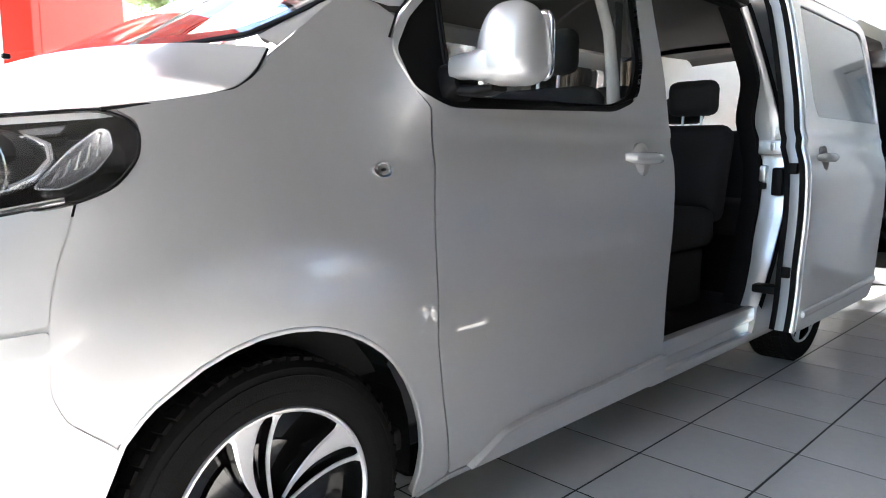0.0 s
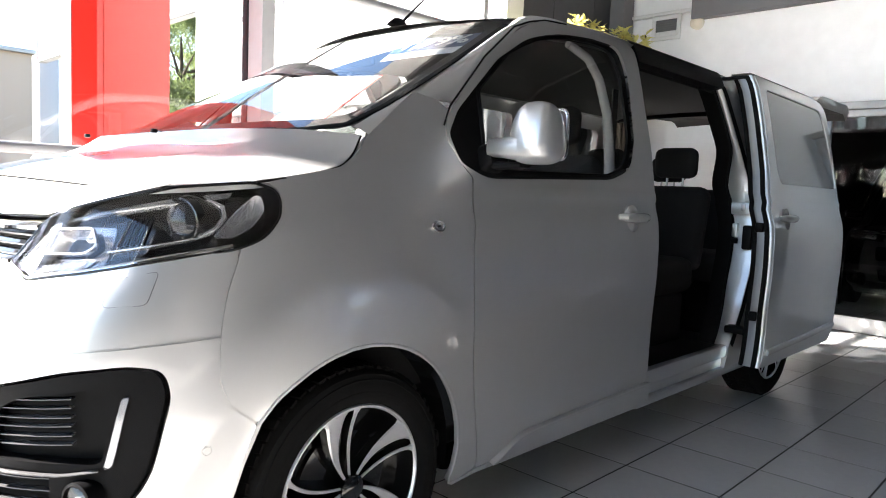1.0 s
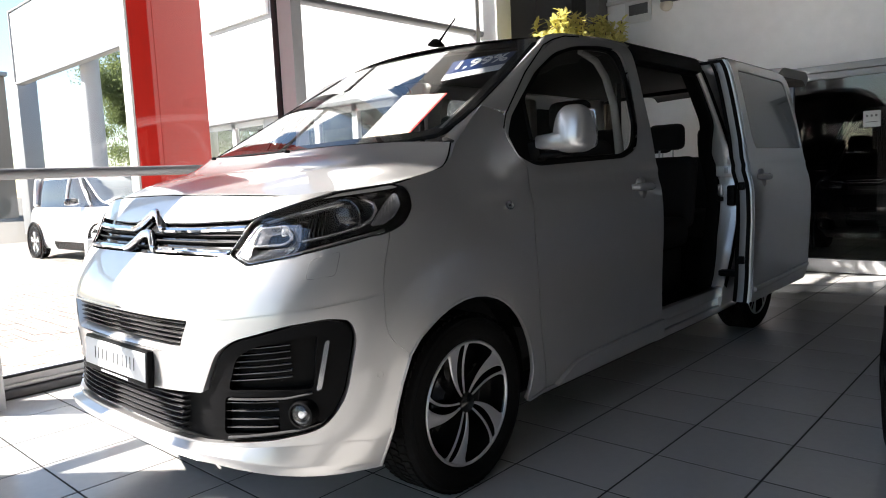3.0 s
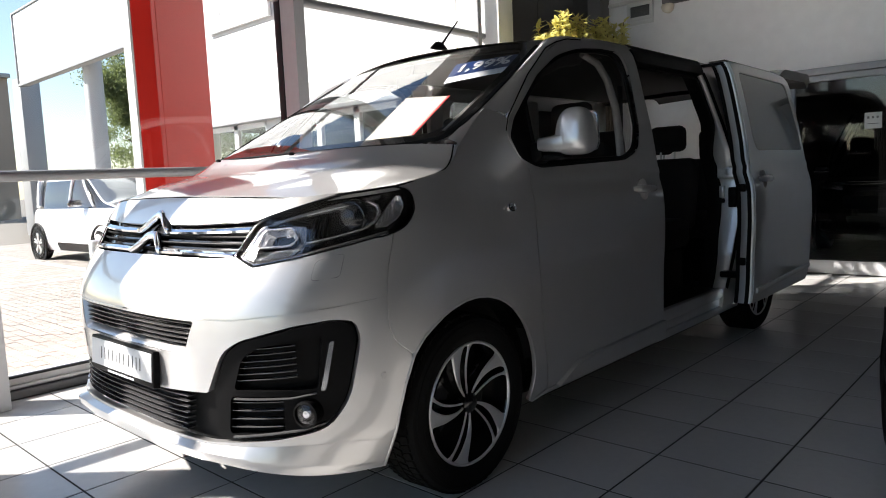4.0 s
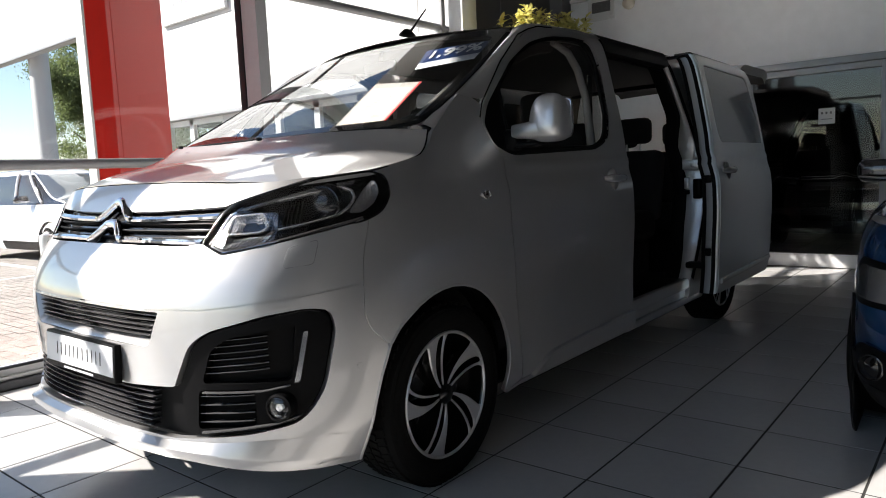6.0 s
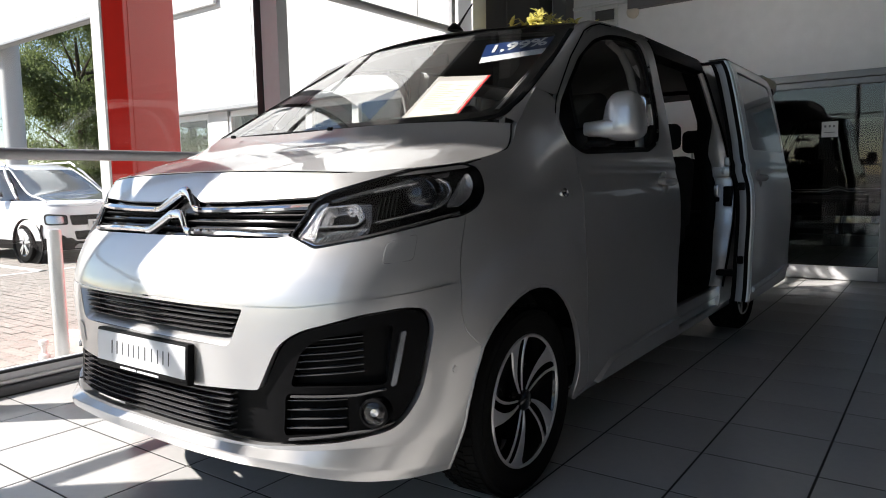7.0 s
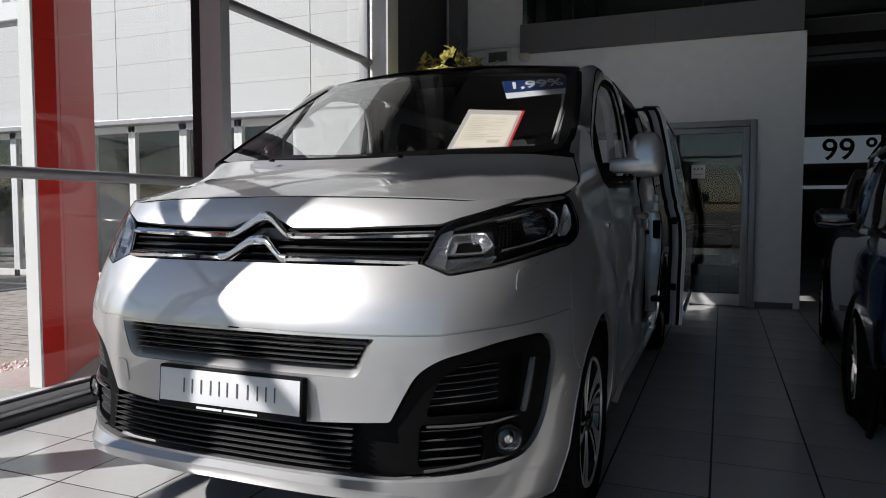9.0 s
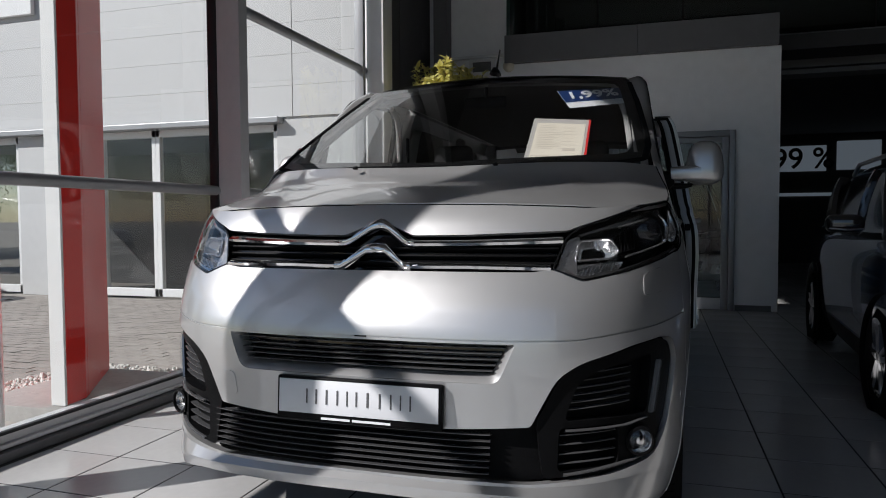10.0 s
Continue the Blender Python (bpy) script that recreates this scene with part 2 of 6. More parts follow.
def slab(name, lo, hi, mat, label, category, bevel=0.0):
    return structure(box(name, lo, hi, mat, None, bevel, ""), label, category)


# back wall with its glazed door, and the wall above
DX0, DX1, DZ = 0.22, 1.72, 2.16
bm = bmesh.new()
add_box(bm, (-2.4, BY, -0.1), (DX0, BY + 0.25, 3.118))
add_box(bm, (DX1, BY, -0.1), (2.14, BY + 0.25, 3.118))
add_box(bm, (DX0, BY, DZ), (DX1, BY + 0.25, 3.118))
add_box(bm, (-2.4, BY + 0.05, 3.118), (-1.06, BY + 0.25, TOP))
structure(part("wall_back", bm, PLASTER), "white plastered back wall of the showroom", "wall")
slab("baseboard", (DX1 + 0.01, BY - 0.012, 0), (2.13, BY, 0.07), GREYPANEL, "dark grey baseboard along the back wall", "baseboard")
# balcony edge above the wall
bm = bmesh.new()
for x0, x1 in ((-1.06, 0.59), (0.594, 2.16)):
    add_box(bm, (x0, BY - 0.10, 3.12), (x1, BY + 0.3, 3.47), 0.003)
structure(part("balcony_edge", bm, GREYPANEL), "dark grey panelled edge of the upper floor", "balcony edge")
bm = bmesh.new()
add_box(bm, (2.16, BY + 0.9, 3.02), (9.0, BY + 1.2, 3.46), 0.003)
add_box(bm, (2.16, BY + 0.86, 2.93), (9.0, BY + 1.2, 2.99), 0.003)
structure(part("balcony_edge_far", bm, GREYPANEL), "dark grey panelled edge of the upper floor, set back", "balcony edge")
RAILGLASS = glass("rail_glass", (0.45, 0.6, 0.55))
bm = bmesh.new()
for x0, x1 in ((-1.05, 0.10), (0.12, 1.10), (1.12, 2.12)):
    add_box(bm, (x0, BY - 0.02, 3.48), (x1, BY - 0.008, 4.4), 0.002)
structure(part("balcony_glass", bm, RAILGLASS), "greenish glass railing of the upper floor", "glass railing")
bm = bmesh.new()
for x0, x1 in ((2.25, 3.4), (3.42, 4.6), (4.62, 5.8), (5.82, 7.0)):
    add_box(bm, (x0, BY + 0.98, 3.48), (x1, BY + 0.992, 4.4), 0.002)
structure(part("balcony_glass_far", bm, RAILGLASS), "greenish glass railing of the upper floor, set back", "glass railing")
bm = bmesh.new()
add_box(bm, (-1.06, BY - 0.03, 4.4), (2.14, BY + 0.01, 4.44), 0.006)
add_box(bm, (2.2, BY + 0.965, 4.4), (7.0, BY + 1.005, 4.44), 0.006)
structure(part("balcony_handrail", bm, STEEL), "steel handrail on the glass railing", "handrail")
bm = bmesh.new()
add_box(bm, (2.19, BY + 0.96, 3.5), (2.22, BY + 1.0, 3.75), 0.004)
structure(part("railing_post", bm, STEEL), "short steel post of the glass railing", "post")
# hall behind, its shade put into the dark colour of slab and walls
slab("hall_floor_upper", (-1.0, BY + 0.301, 3.12), (9.0, 16.0, 3.3), SHADEROOM, "upper floor slab, its dark colour standing for hall shade", "floor slab")
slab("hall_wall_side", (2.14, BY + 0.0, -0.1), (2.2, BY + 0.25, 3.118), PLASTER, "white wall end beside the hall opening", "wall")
slab("hall_wall_back", (-2.4, 16.0, -0.1), (9.0, 16.2, TOP), SHADEROOM, "far wall of the hall, shade put into its colour", "wall")
slab("hall_wall_left", (-2.6, BY + 0.25, -0.1), (-2.4, 16.2, TOP), SHADEROOM, "side wall of the hall, shade put into its colour", "wall")
slab("ceiling", (-2.4, -7.2, TOP), (9.2, 16.2, TOP + 0.2), CEIL, "grey showroom ceiling", "ceiling")

# glazed door in the back wall
def glazed_door():
    d = empty("door_1", "grey aluminium glazed door with a small paper notice, closed", "door", at=(DX0, BY, 0))
    tagged(d, kind="structure")
    w = DX1 - DX0
    def fr(name, lo, hi, mat=ALU, bev=0.004, label=""):
        ob = box(name, lo, hi, mat, d, bev, label)
        return ob
    fr("door_jamb", (0, -0.03, 0), (0.07, 0.10, DZ))
    fr("door_jamb", (w - 0.07, -0.03, 0), (w, 0.10, DZ))
    fr("door_head", (0.07, -0.03, DZ - 0.07), (w - 0.07, 0.10, DZ))
    fr("door_stile", (0.075, -0.01, 0.01), (0.15, 0.05, DZ - 0.075))
    fr("door_stile", (w - 0.15, -0.01, 0.01), (w - 0.075, 0.05, DZ - 0.075))
    fr("door_rail", (0.15, -0.01, DZ - 0.14), (w - 0.15, 0.05, DZ - 0.075))
    fr("door_rail", (0.15, -0.01, 0.01), (w - 0.15, 0.05, 0.15), SILLALU, 0.004, "pale bottom rail")
    pane("pane", (0.15, 0.02, 0.15), (w - 0.15, 0.02, 0.15), (0.15, 0.02, DZ - 0.14), GLASS, d, "dark reflecting pane")
    fr("gasket", (0.15, 0.005, 0.15), (w - 0.15, 0.0115, 0.158), DARKFRAME, 0)
    return d
glazed_door()
nt_ = box("paper_notice", (1.02, BY - 0.004, 1.50), (1.17, BY + 0.011, 1.66), WHITE, None, 0.0)
nt_.location.y = 0.0
tagged(nt_, "small white paper notice on the glass door", "notice")
bm = bmesh.new()
for i in range(3):
    add_box(bm, (1.045 + i * 0.04, BY - 0.006, 1.60), (1.063 + i * 0.04, BY - 0.0045, 1.622))
add_box(bm, (1.045, BY - 0.006, 1.545), (1.145, BY - 0.0045, 1.552))
part("print", bm, INK, nt_)

# dark grey solid part of the window wall at the back
bm = bmesh.new()
for y0, y1 in ((4.23, 5.0), (5.01, 5.78), (5.79, BY)):
    add_box(bm, (WX - 0.15, y0, -0.1), (WX, y1, TOP), 0.003)
structure(part("wall_left_panel", bm, DARKWALL), "dark grey metal wall panels beside the window", "wall panel")
bm = bmesh.new()
add_box(bm, (-1.98, 5.93, 0), (-1.80, BY, TOP), 0.004)
structure(part("corner_duct", bm, GREYPANEL), "grey boxed column in the corner", "column")

# window wall: (from, to, top of the glass) for each bay
BAYS = ((-7.0, -5.8, 4.9), (-5.8, -3.75, 4.9), (-3.75, -2.36, 4.9), (-2.36, -0.97, 4.9), (-0.97, 1.38, 4.9), (1.38, 3.97, 4.9))


def window_wall():
    w = empty("window_1", "tall showroom window with grey steel posts and rails", "window", at=(WX, 0, 0))
    tagged(w, kind="structure")
    for y in [b[0] for b in BAYS[1:]]:
        bm = bmesh.new()
        deep, wide = (0.20, 0.10) if y > 1 else (0.27, 0.16)
        add_box(bm, (0.02, y, 0), (deep, y + 0.012, TOP), 0.002)
        add_box(bm, (0.02, y + 0.012, 0), (0.04, y + wide, TOP))
        add_box(bm, (deep - 0.02, y + 0.012, 0), (deep, y + wide, TOP), 0.002)
        part("post", bm, POST, w)
        box("gasket", (-0.05, y - 0.010, 0.1), (0.02, y + 0.02, TOP), DARKFRAME, w, 0.003)
    box("end_post", (-0.02, 3.97, 0), (0.21, 4.22, TOP), WHITE, w, 0.003, "white boxed end post")
    box("mullion", (-0.06, 3.84, 0.1), (0.04, 3.90, TOP), ALU, w, 0.004)
    for a, b, top in BAYS:
        for z in (1.33, 2.68):
            bm = bmesh.new()
            add_tube(bm, [(0.0, a, z), (0.0, b, z)], 0.034, 10)
            add_box(bm, (-0.05, a, z - 0.028), (-0.005, b, z + 0.028), 0.003)
            part("rail", bm, ALU, w, smooth=True)
        pane("pane", (-0.03, a, 0.1), (-0.03, b, 0.1), (-0.03, a, top), GLASS, w, "clear glass pane")
        bm = bmesh.new()
        add_box(bm, (-0.12, a, -0.02), (0.0, b, 0.115), 0.006)
        add_box(bm, (0.0, a, 0.055), (0.030, b, 0.075), 0.004)
        part("sill", bm, SILLALU, w, smooth=True)
        box("sill_base", (0.001, a, 0.0), (0.060, b, 0.045), GREYPANEL, w, 0.004)
        box("sill_gasket", (-0.024, a, 0.112), (0.005, b, 0.128), DARKFRAME, w, 0.002)
        box("head_panel", (-0.12, a, top), (-0.04, b, TOP), GREYPANEL, w, 0.0)
    return w
window_wall()
# unseen eaves, added to stop the high sun; depths set by its patches
slab("roof_eave", (WX - 0.82, 0.15, 4.9), (WX - 0.13, 4.3, 5.1), WHITE, "unseen eave added over the window to block high sun", "eave")
slab("roof_eave_front", (WX - 0.84, -7.2, 4.9), (WX - 0.13, 0.146, 5.1), WHITE, "unseen eave added over the window to block high sun", "eave")


def side_glazing(name, label, along, at, lo, hi, head, step):
    """A plain glazed wall with posts and rails that closes the place."""
    w = empty(name, label, "window")
    tagged(w, kind="structure")
    n = round((hi - lo) / step)
    def bar(nm, a, b, z0, z1, t, mat):
        p, q = ((a, at - t, z0), (b, at + t, z1)) if along == "x" else ((at - t, a, z0), (at + t, b, z1))
        box(nm, p, q, mat, w, 0.004)
    for i in range(n + 1):
        c = lo + (hi - lo) * i / n
        bar("post", c - 0.05, c + 0.05, 0, head, 0.08, POST)
    for z in (1.33, 2.68, 4.4):
        bar("rail", lo, hi, z - 0.03, z + 0.03, 0.03, ALU)
    bar("sill", lo, hi, 0, 0.12, 0.06, ALU)
    for i in range(n):
        a, b = lo + (hi - lo) * i / n, lo + (hi - lo) * (i + 1) / n
        if along == "x":
            pane("pane", (b, at, 0.12), (a, at, 0.12), (b, at, head), GLASS, w)
        else:
            pane("pane", (at, b, 0.12), (at, a, 0.12), (at, b, head), GLASS, w)
FH = 6.8            # head of the front window
side_glazing("window_2", "front showroom window with grey posts", "x", -7.1, -2.1, 4.5, FH, 2.2)
# unseen front and right walls, added dark to cut the light indoors
bm = bmesh.new()
add_box(bm, (-2.2, -7.2, FH), (9.2, -7.0, TOP))
add_box(bm, (4.58, -7.2, -0.1), (9.2, -7.0, FH))
structure(part("wall_front", bm, SHADEROOM), "unseen front wall, added dark to hold back light", "wall")
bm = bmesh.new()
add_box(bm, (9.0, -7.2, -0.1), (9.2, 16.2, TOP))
structure(part("wall_right", bm, SHADEROOM), "unseen side wall, added dark to keep the showroom dim", "wall")

# ---------- van: body surface ----------
def curve(pts):
    """A smooth curve through (x, y) pairs that never overshoots."""
    xs, ys = np.array([p[0] for p in pts], float), np.array([p[1] for p in pts], float)
    d = np.diff(ys) / np.diff(xs)
    m = np.zeros(len(xs))
    m[1:-1] = np.where(d[:-1] * d[1:] > 0, 2 * d[:-1] * d[1:] / (d[:-1] + d[1:] + 1e-12), 0)
    m[0], m[-1] = d[0], d[-1]
    def f(x):
        x = np.clip(x, xs[0], xs[-1])
        i = np.clip(np.searchsorted(xs, x) - 1, 0, len(xs) - 2)
        h = xs[i + 1] - xs[i]
        t = (x - xs[i]) / h
        return (2 * t**3 - 3 * t**2 + 1) * ys[i] + (t**3 - 2 * t**2 + t) * h * m[i] + (-2 * t**3 + 3 * t**2) * ys[i + 1] + (t**3 - t**2) * h * m[i + 1]
    return f


# half width and nose place by height
HALF = curve([(.14, .87), (.22, .905), (.3, .93), (.5, .945), (.8, .955), (.98, .95), (1.07, .94), (1.15, .916), (1.25, .898), (1.35, .882), (1.5, .857), (1.7, .82), (1.8, .796), (1.86, .767), (1.9, .72), (1.95, .6)])
NOSE = curve([(.14, -.86), (.19, -.90), (.25, -.925), (.32, -.91), (.42, -.90), (.54, -.892), (.7, -.897), (.78, -.89), (.85, -.868), (.92, -.83), (1.0, -.775), (1.06, -.742), (1.12, -.712), (1.2, -.65), (1.35, -.5), (1.9, -.5)])
ang = np.linspace(0, math.pi / 2, 4001)
CX, CY = np.sin(ang) ** (2 / 3.2), np.cos(ang) ** (2 / 3.2)
CL = np.r_[0, np.cumsum(np.hypot(np.diff(CX) * .95, np.diff(CY) * .9))]
LC = float(CL[-1])      # length of the front corner; further on s - LC is y


def soft(x):
    x = np.clip(x, 0, 1)
    return x * x * (3 - 2 * x)


def bulge(y, z):
    """Relief of the side: wheel arch flare, lower door blade, hollow flank, waist fold."""
    r = np.hypot(y * .95, z - .34)
    sp = lambda q: .5 * (q + np.sqrt(q * q + .02 ** 2))
    d = (.014 * (1 - np.clip(sp(r - .60) / .13, 0, 1)) ** 2 - .012 * np.clip(sp(.60 - r), 0, .2)) * soft((z - .28) / .1) * (1 - soft((y - .22) / .42))
    d = d - .010 * np.exp(-((z - .62) / .22) ** 2) * soft((y - .5) / .5)
    return d + .007 * np.exp(-((z - 1.19) / .018) ** 2) * soft((y - .5) / .08)


def body(s, z):
    """The van's outer skin: s along the plan outline from the middle of the nose, z up."""
    s, z = np.asarray(s, float), np.asarray(z, float)
    g = np.abs(s)
    a, b = np.interp(g, CL, CX), np.interp(g, CL, CY)
    y = np.where(g < LC, NOSE(z) * b, g - LC)
    x = HALF(z) * np.where(g < LC, a, 1.0)
    x = x * (1 - .055 * soft((1.3 - y) / 1.6) * soft((z - 1.05) / .5))
    x = x + bulge(y, z) * np.clip((a - .5) * 2, 0, 1)
    return np.stack([np.sign(s) * x, y, z + 0 * x], -1)


def screen(x, z):
    """The windscreen's surface over x and z."""
    x, z = np.asarray(x, float), np.asarray(z, float)
    return np.stack([x, -.245 + (z - 1.31) / .53 + .3 * x * x, z], -1)


def shifted(surf, d):
    """The same surface moved inwards by d."""
    def f(u, v):
        return surf(u, v) - normals(surf, np.asarray(u, float), np.asarray(v, float)) * d
    return f


def normals(surf, u, v, e=1e-3):
    n = np.cross(surf(u + e, v) - surf(u - e, v), surf(u, v + e) - surf(u, v - e))
    n = n / (np.linalg.norm(n, axis=-1, keepdims=True) + 1e-12)
    away = surf(u, v) - np.array([0, 1.6, .9])
    away[..., 1] *= .4
    return n * np.where((n * away).sum(-1, keepdims=True) < 0, -1, 1)


def rounded(pts, r=.03, n=5):
    """A closed outline with its corners rounded by r; a point's own r may be given third."""
    out = []
    N = len(pts)
    for i in range(N):
        a, p, b = (np.array(pts[k % N][:2], float) for k in (i - 1, i, i + 1))
        q = pts[i][2] if len(pts[i]) > 2 else r
        da, db = a - p, b - p
        la, lb = np.linalg.norm(da), np.linalg.norm(db)
        q = min(q, la * .45, lb * .45)
        if q <= 1e-4:
            out.append(p)
            continue
        p0, p1 = p + da / la * q, p + db / lb * q
        for t in np.linspace(0, 1, n):
            out.append((1 - t) ** 2 * p0 + 2 * t * (1 - t) * p + t * t * p1)
    return np.array(out)


def dense(loop, step):
    out = []
    for a, b in zip(loop, np.roll(loop, -1, 0)):
        k = max(1, int(math.ceil(np.linalg.norm(b - a) / step)))
        out += [a + (b - a) * i / k for i in range(k)]
    return np.array(out)


def inside(pts, loop):
    x, y = pts[:, 0:1], pts[:, 1:2]
    x0, y0 = loop[:, 0], loop[:, 1]
    x1, y1 = np.roll(x0, -1), np.roll(y0, -1)
    hit = ((y0 > y) != (y1 > y)) & (x < (x1 - x0) * (y - y0) / (y1 - y0 + 1e-12) + x0)
    return hit.sum(1) % 2 == 1


def panel(name, outline, mat, parent, surf=body, holes=(), step=.04, depth=.016, label="", lift=0.0, inward=False):
    """A skin panel cut from a surface along an outline, with openings, folded-in edges and the surface's own normals."""
    from mathutils.geometry import delaunay_2d_cdt
    loops = [dense(np.asarray(l, float), step * .6) for l in (outline, *holes)]
    allp = np.concatenate(loops)
    lo, hi = loops[0].min(0), loops[0].max(0)
    gx, gy = np.meshgrid(np.arange(lo[0], hi[0], step), np.arange(lo[1], hi[1], step))
    gx = gx + (np.arange(gx.shape[0]) % 2)[:, None] * step * .5
    g = np.stack([gx.ravel(), gy.ravel()], 1)
    g = g[inside(g, loops[0])]
    for l in loops[1:]:
        g = g[~inside(g, l)]
    if len(g):
        far = np.sqrt(((g[:, None, :] - allp[None]) ** 2).sum(-1)).min(1)
        g = g[far > step * .45]
    pts = np.concatenate([allp, g])
    edges, k = [], 0
    for l in loops:
        edges += [(k + i, k + (i + 1) % len(l)) for i in range(len(l))]
        k += len(l)
    vs, _, fs, *_ = delaunay_2d_cdt([Vector(p) for p in pts], edges, [], 0, 1e-6)
    uv = np.array([tuple(v) for v in vs])
    tri = np.array([f for f in fs])
    mid = uv[tri].mean(1)
    ok = inside(mid, loops[0])
    for l in loops[1:]:
        ok &= ~inside(mid, l)
    tri = tri[ok]
    P, N = surf(uv[:, 0], uv[:, 1]), normals(surf, uv[:, 0], uv[:, 1])
    P = P + N * lift
    fn = np.cross(P[tri[:, 1]] - P[tri[:, 0]], P[tri[:, 2]] - P[tri[:, 0]])
    flip = (fn * N[tri[:, 0]]).sum(1) < 0
    tri[flip] = tri[flip][:, ::-1]
    if inward:
        tri, N = tri[:, ::-1], -N
    verts, norms, faces = [P], [N], [tuple(int(k) for k in t) for t in tri]
    base = len(P)
    if depth:
        for li, l in enumerate(loops):
            p, n = surf(l[:, 0], l[:, 1]), normals(surf, l[:, 0], l[:, 1])
            p = p + n * lift
            out = np.cross(np.roll(p, -1, 0) - np.roll(p, 1, 0), n)
            out = out / (np.linalg.norm(out, axis=1, keepdims=True) + 1e-9)
            if ((out * (p - p.mean(0))).sum() < 0) != (li > 0):
                out = -out
            verts += [p, p - n * depth]
            norms += [out, out]
            c = len(l)
            quad = [(base + i, base + (i + 1) % c, base + c + (i + 1) % c, base + c + i) for i in range(c)]
            turn = np.cross(np.roll(p, -1, 0) - p, -n * depth)
            faces += [q if d > 0 else q[::-1] for q, d in zip(quad, (turn * out).sum(1))]
            base += 2 * c
    me = bpy.data.meshes.new(name)
    me.from_pydata(np.concatenate(verts).tolist(), [], faces)
    me.polygons.foreach_set("use_smooth", [True] * len(me.polygons))
    me.normals_split_custom_set_from_vertices(np.concatenate(norms).tolist())
    return link(name, me, mat, parent, label)


def grid(name, P, mat, parent, label="", closed=False):
    """A smooth sheet through an array of points."""
    a, b = P.shape[:2]
    faces = [(i * b + j, i * b + j + 1, (i + 1) * b + j + 1, (i + 1) * b + j) for i in range(a - 1) for j in range(b - 1)]
    me = bpy.data.meshes.new(name)
    me.from_pydata(P.reshape(-1, 3).tolist(), [], faces)
    return link(name, me, mat, parent, label)


def loft(name, rings, mat, parent, label="", cap=False):
    """A smooth skin over closed rings of equally many points."""
    k, n = len(rings), len(rings[0])
    faces = [(i * n + j, i * n + (j + 1) % n, (i + 1) * n + (j + 1) % n, (i + 1) * n + j) for i in range(k - 1) for j in range(n)]
    if cap:
        faces.append(tuple((k - 1) * n + j for j in range(n)))
    me = bpy.data.meshes.new(name)
    me.from_pydata(np.concatenate(rings).tolist(), [], faces)
    return link(name, me, mat, parent, label)


def bowl(name, outline, mat, parent, d0, d1, label=""):
    """A hollow reflector: an outline that shrinks as it sinks into the surface."""
    o = dense(np.asarray(outline, float), .02)
    c = o.mean(0)
    rings = []
    for q, d in ((1, d0 - .004), (1, d0), (.86, d0 + (d1 - d0) * .45), (.62, d0 + (d1 - d0) * .78), (.34, d0 + (d1 - d0) * .95), (.12, d1)):
        l = c + (o - c) * q
        rings.append(shifted(body, d)(l[:, 0], l[:, 1]))
    return loft(name, rings, mat, parent, label, cap=True)


def flip(loop):
    return [(-p[0], *p[1:]) for p in loop][::-1]


def ribbon(bm, pts, w, d, surf=body, lift=0.0):
    """A bar of width w and depth d that follows a surface through (u, v) points."""
    p = np.array(pts, float)
    u, v = p[:, 0], p[:, 1]
    P, N = surf(u, v), normals(surf, u, v)
    T = np.gradient(P, axis=0)
    T = T / np.linalg.norm(T, axis=1, keepdims=True)
    B = np.cross(N, T)
    rings = []
    for q, n, b in zip(P + N * lift, N, B):
        rings.append([bm.verts.new(q + b * (w / 2) * a + n * d * c) for a, c in ((-1, 0), (-.8, .8), (-.4, 1), (.4, 1), (.8, .8), (1, 0))])
    for r0, r1 in zip(rings, rings[1:]):
        for k in range(6):
            bm.faces.new((r0[k], r0[(k + 1) % 6], r1[(k + 1) % 6], r1[k]))
    bm.faces.new(rings[0])
    bm.faces.new(rings[-1][::-1])


def spread(pts, n):
    p = np.array(pts, float)
    l = np.r_[0, np.cumsum(np.linalg.norm(np.diff(p, axis=0), axis=1))]
    t = np.linspace(0, l[-1], n)
    return np.stack([np.interp(t, l, p[:, 0]), np.interp(t, l, p[:, 1])], 1)


DRLGLASS = material("daytime_light_bowl", (.35, .36, .38), .18, .7, var=.2, scale=60)
van = empty("van", "silver passenger van with an open sliding door in a showroom", "van")
G = .0022      # half a panel gap

# front bumper, upper and lower skins
HL_LOW = [(.562, .975), (.60, .955), (.655, .943), (.79, .963), (.965, .996), (1.147, 1.026)]
JOINT = [(1.150, 1.005), (1.147, .93), (1.149, .85), (1.156, .726), (1.178, .665), (1.252, .598)]
seam = [(.46, .778), (.64, .780), (.80, .796), (.95, .808), (1.15, .826)]
half_up = [(0.0, .962), (.50, .968)] + HL_LOW[:1] + [(.655, .940)] + HL_LOW[3:5] + [(1.1465, 1.0275, .003), (1.1435, .93), (1.1455, .85), (1.1465, .832)] + [(s, z + G) for s, z in seam[::-1][1:]] + [(0, .790)]
panel("front_panel", rounded([p for p in half_up[1:-1]] + flip(half_up[1:-1]), .012, 3), SILVER, van, step=.035)
half_low = [(s, z - G) for s, z in seam] + [(1.1505, .72), (1.1730, .665), (1.250, .598), (1.213, .50), (1.186, .40), (1.174, .30), (1.160, .226), (1.02, .246), (.75, .294), (.56, .322), (.25, .324)]
slot = rounded([(.446, .767, .012), (.402, .677, .024), (-.402, .677, .024), (-.446, .767, .012)], .02, 6)
slot_out = rounded([(.468, .7690, .010), (.420, .655, .030), (-.420, .655, .030), (-.468, .7690, .010)], .02, 6)
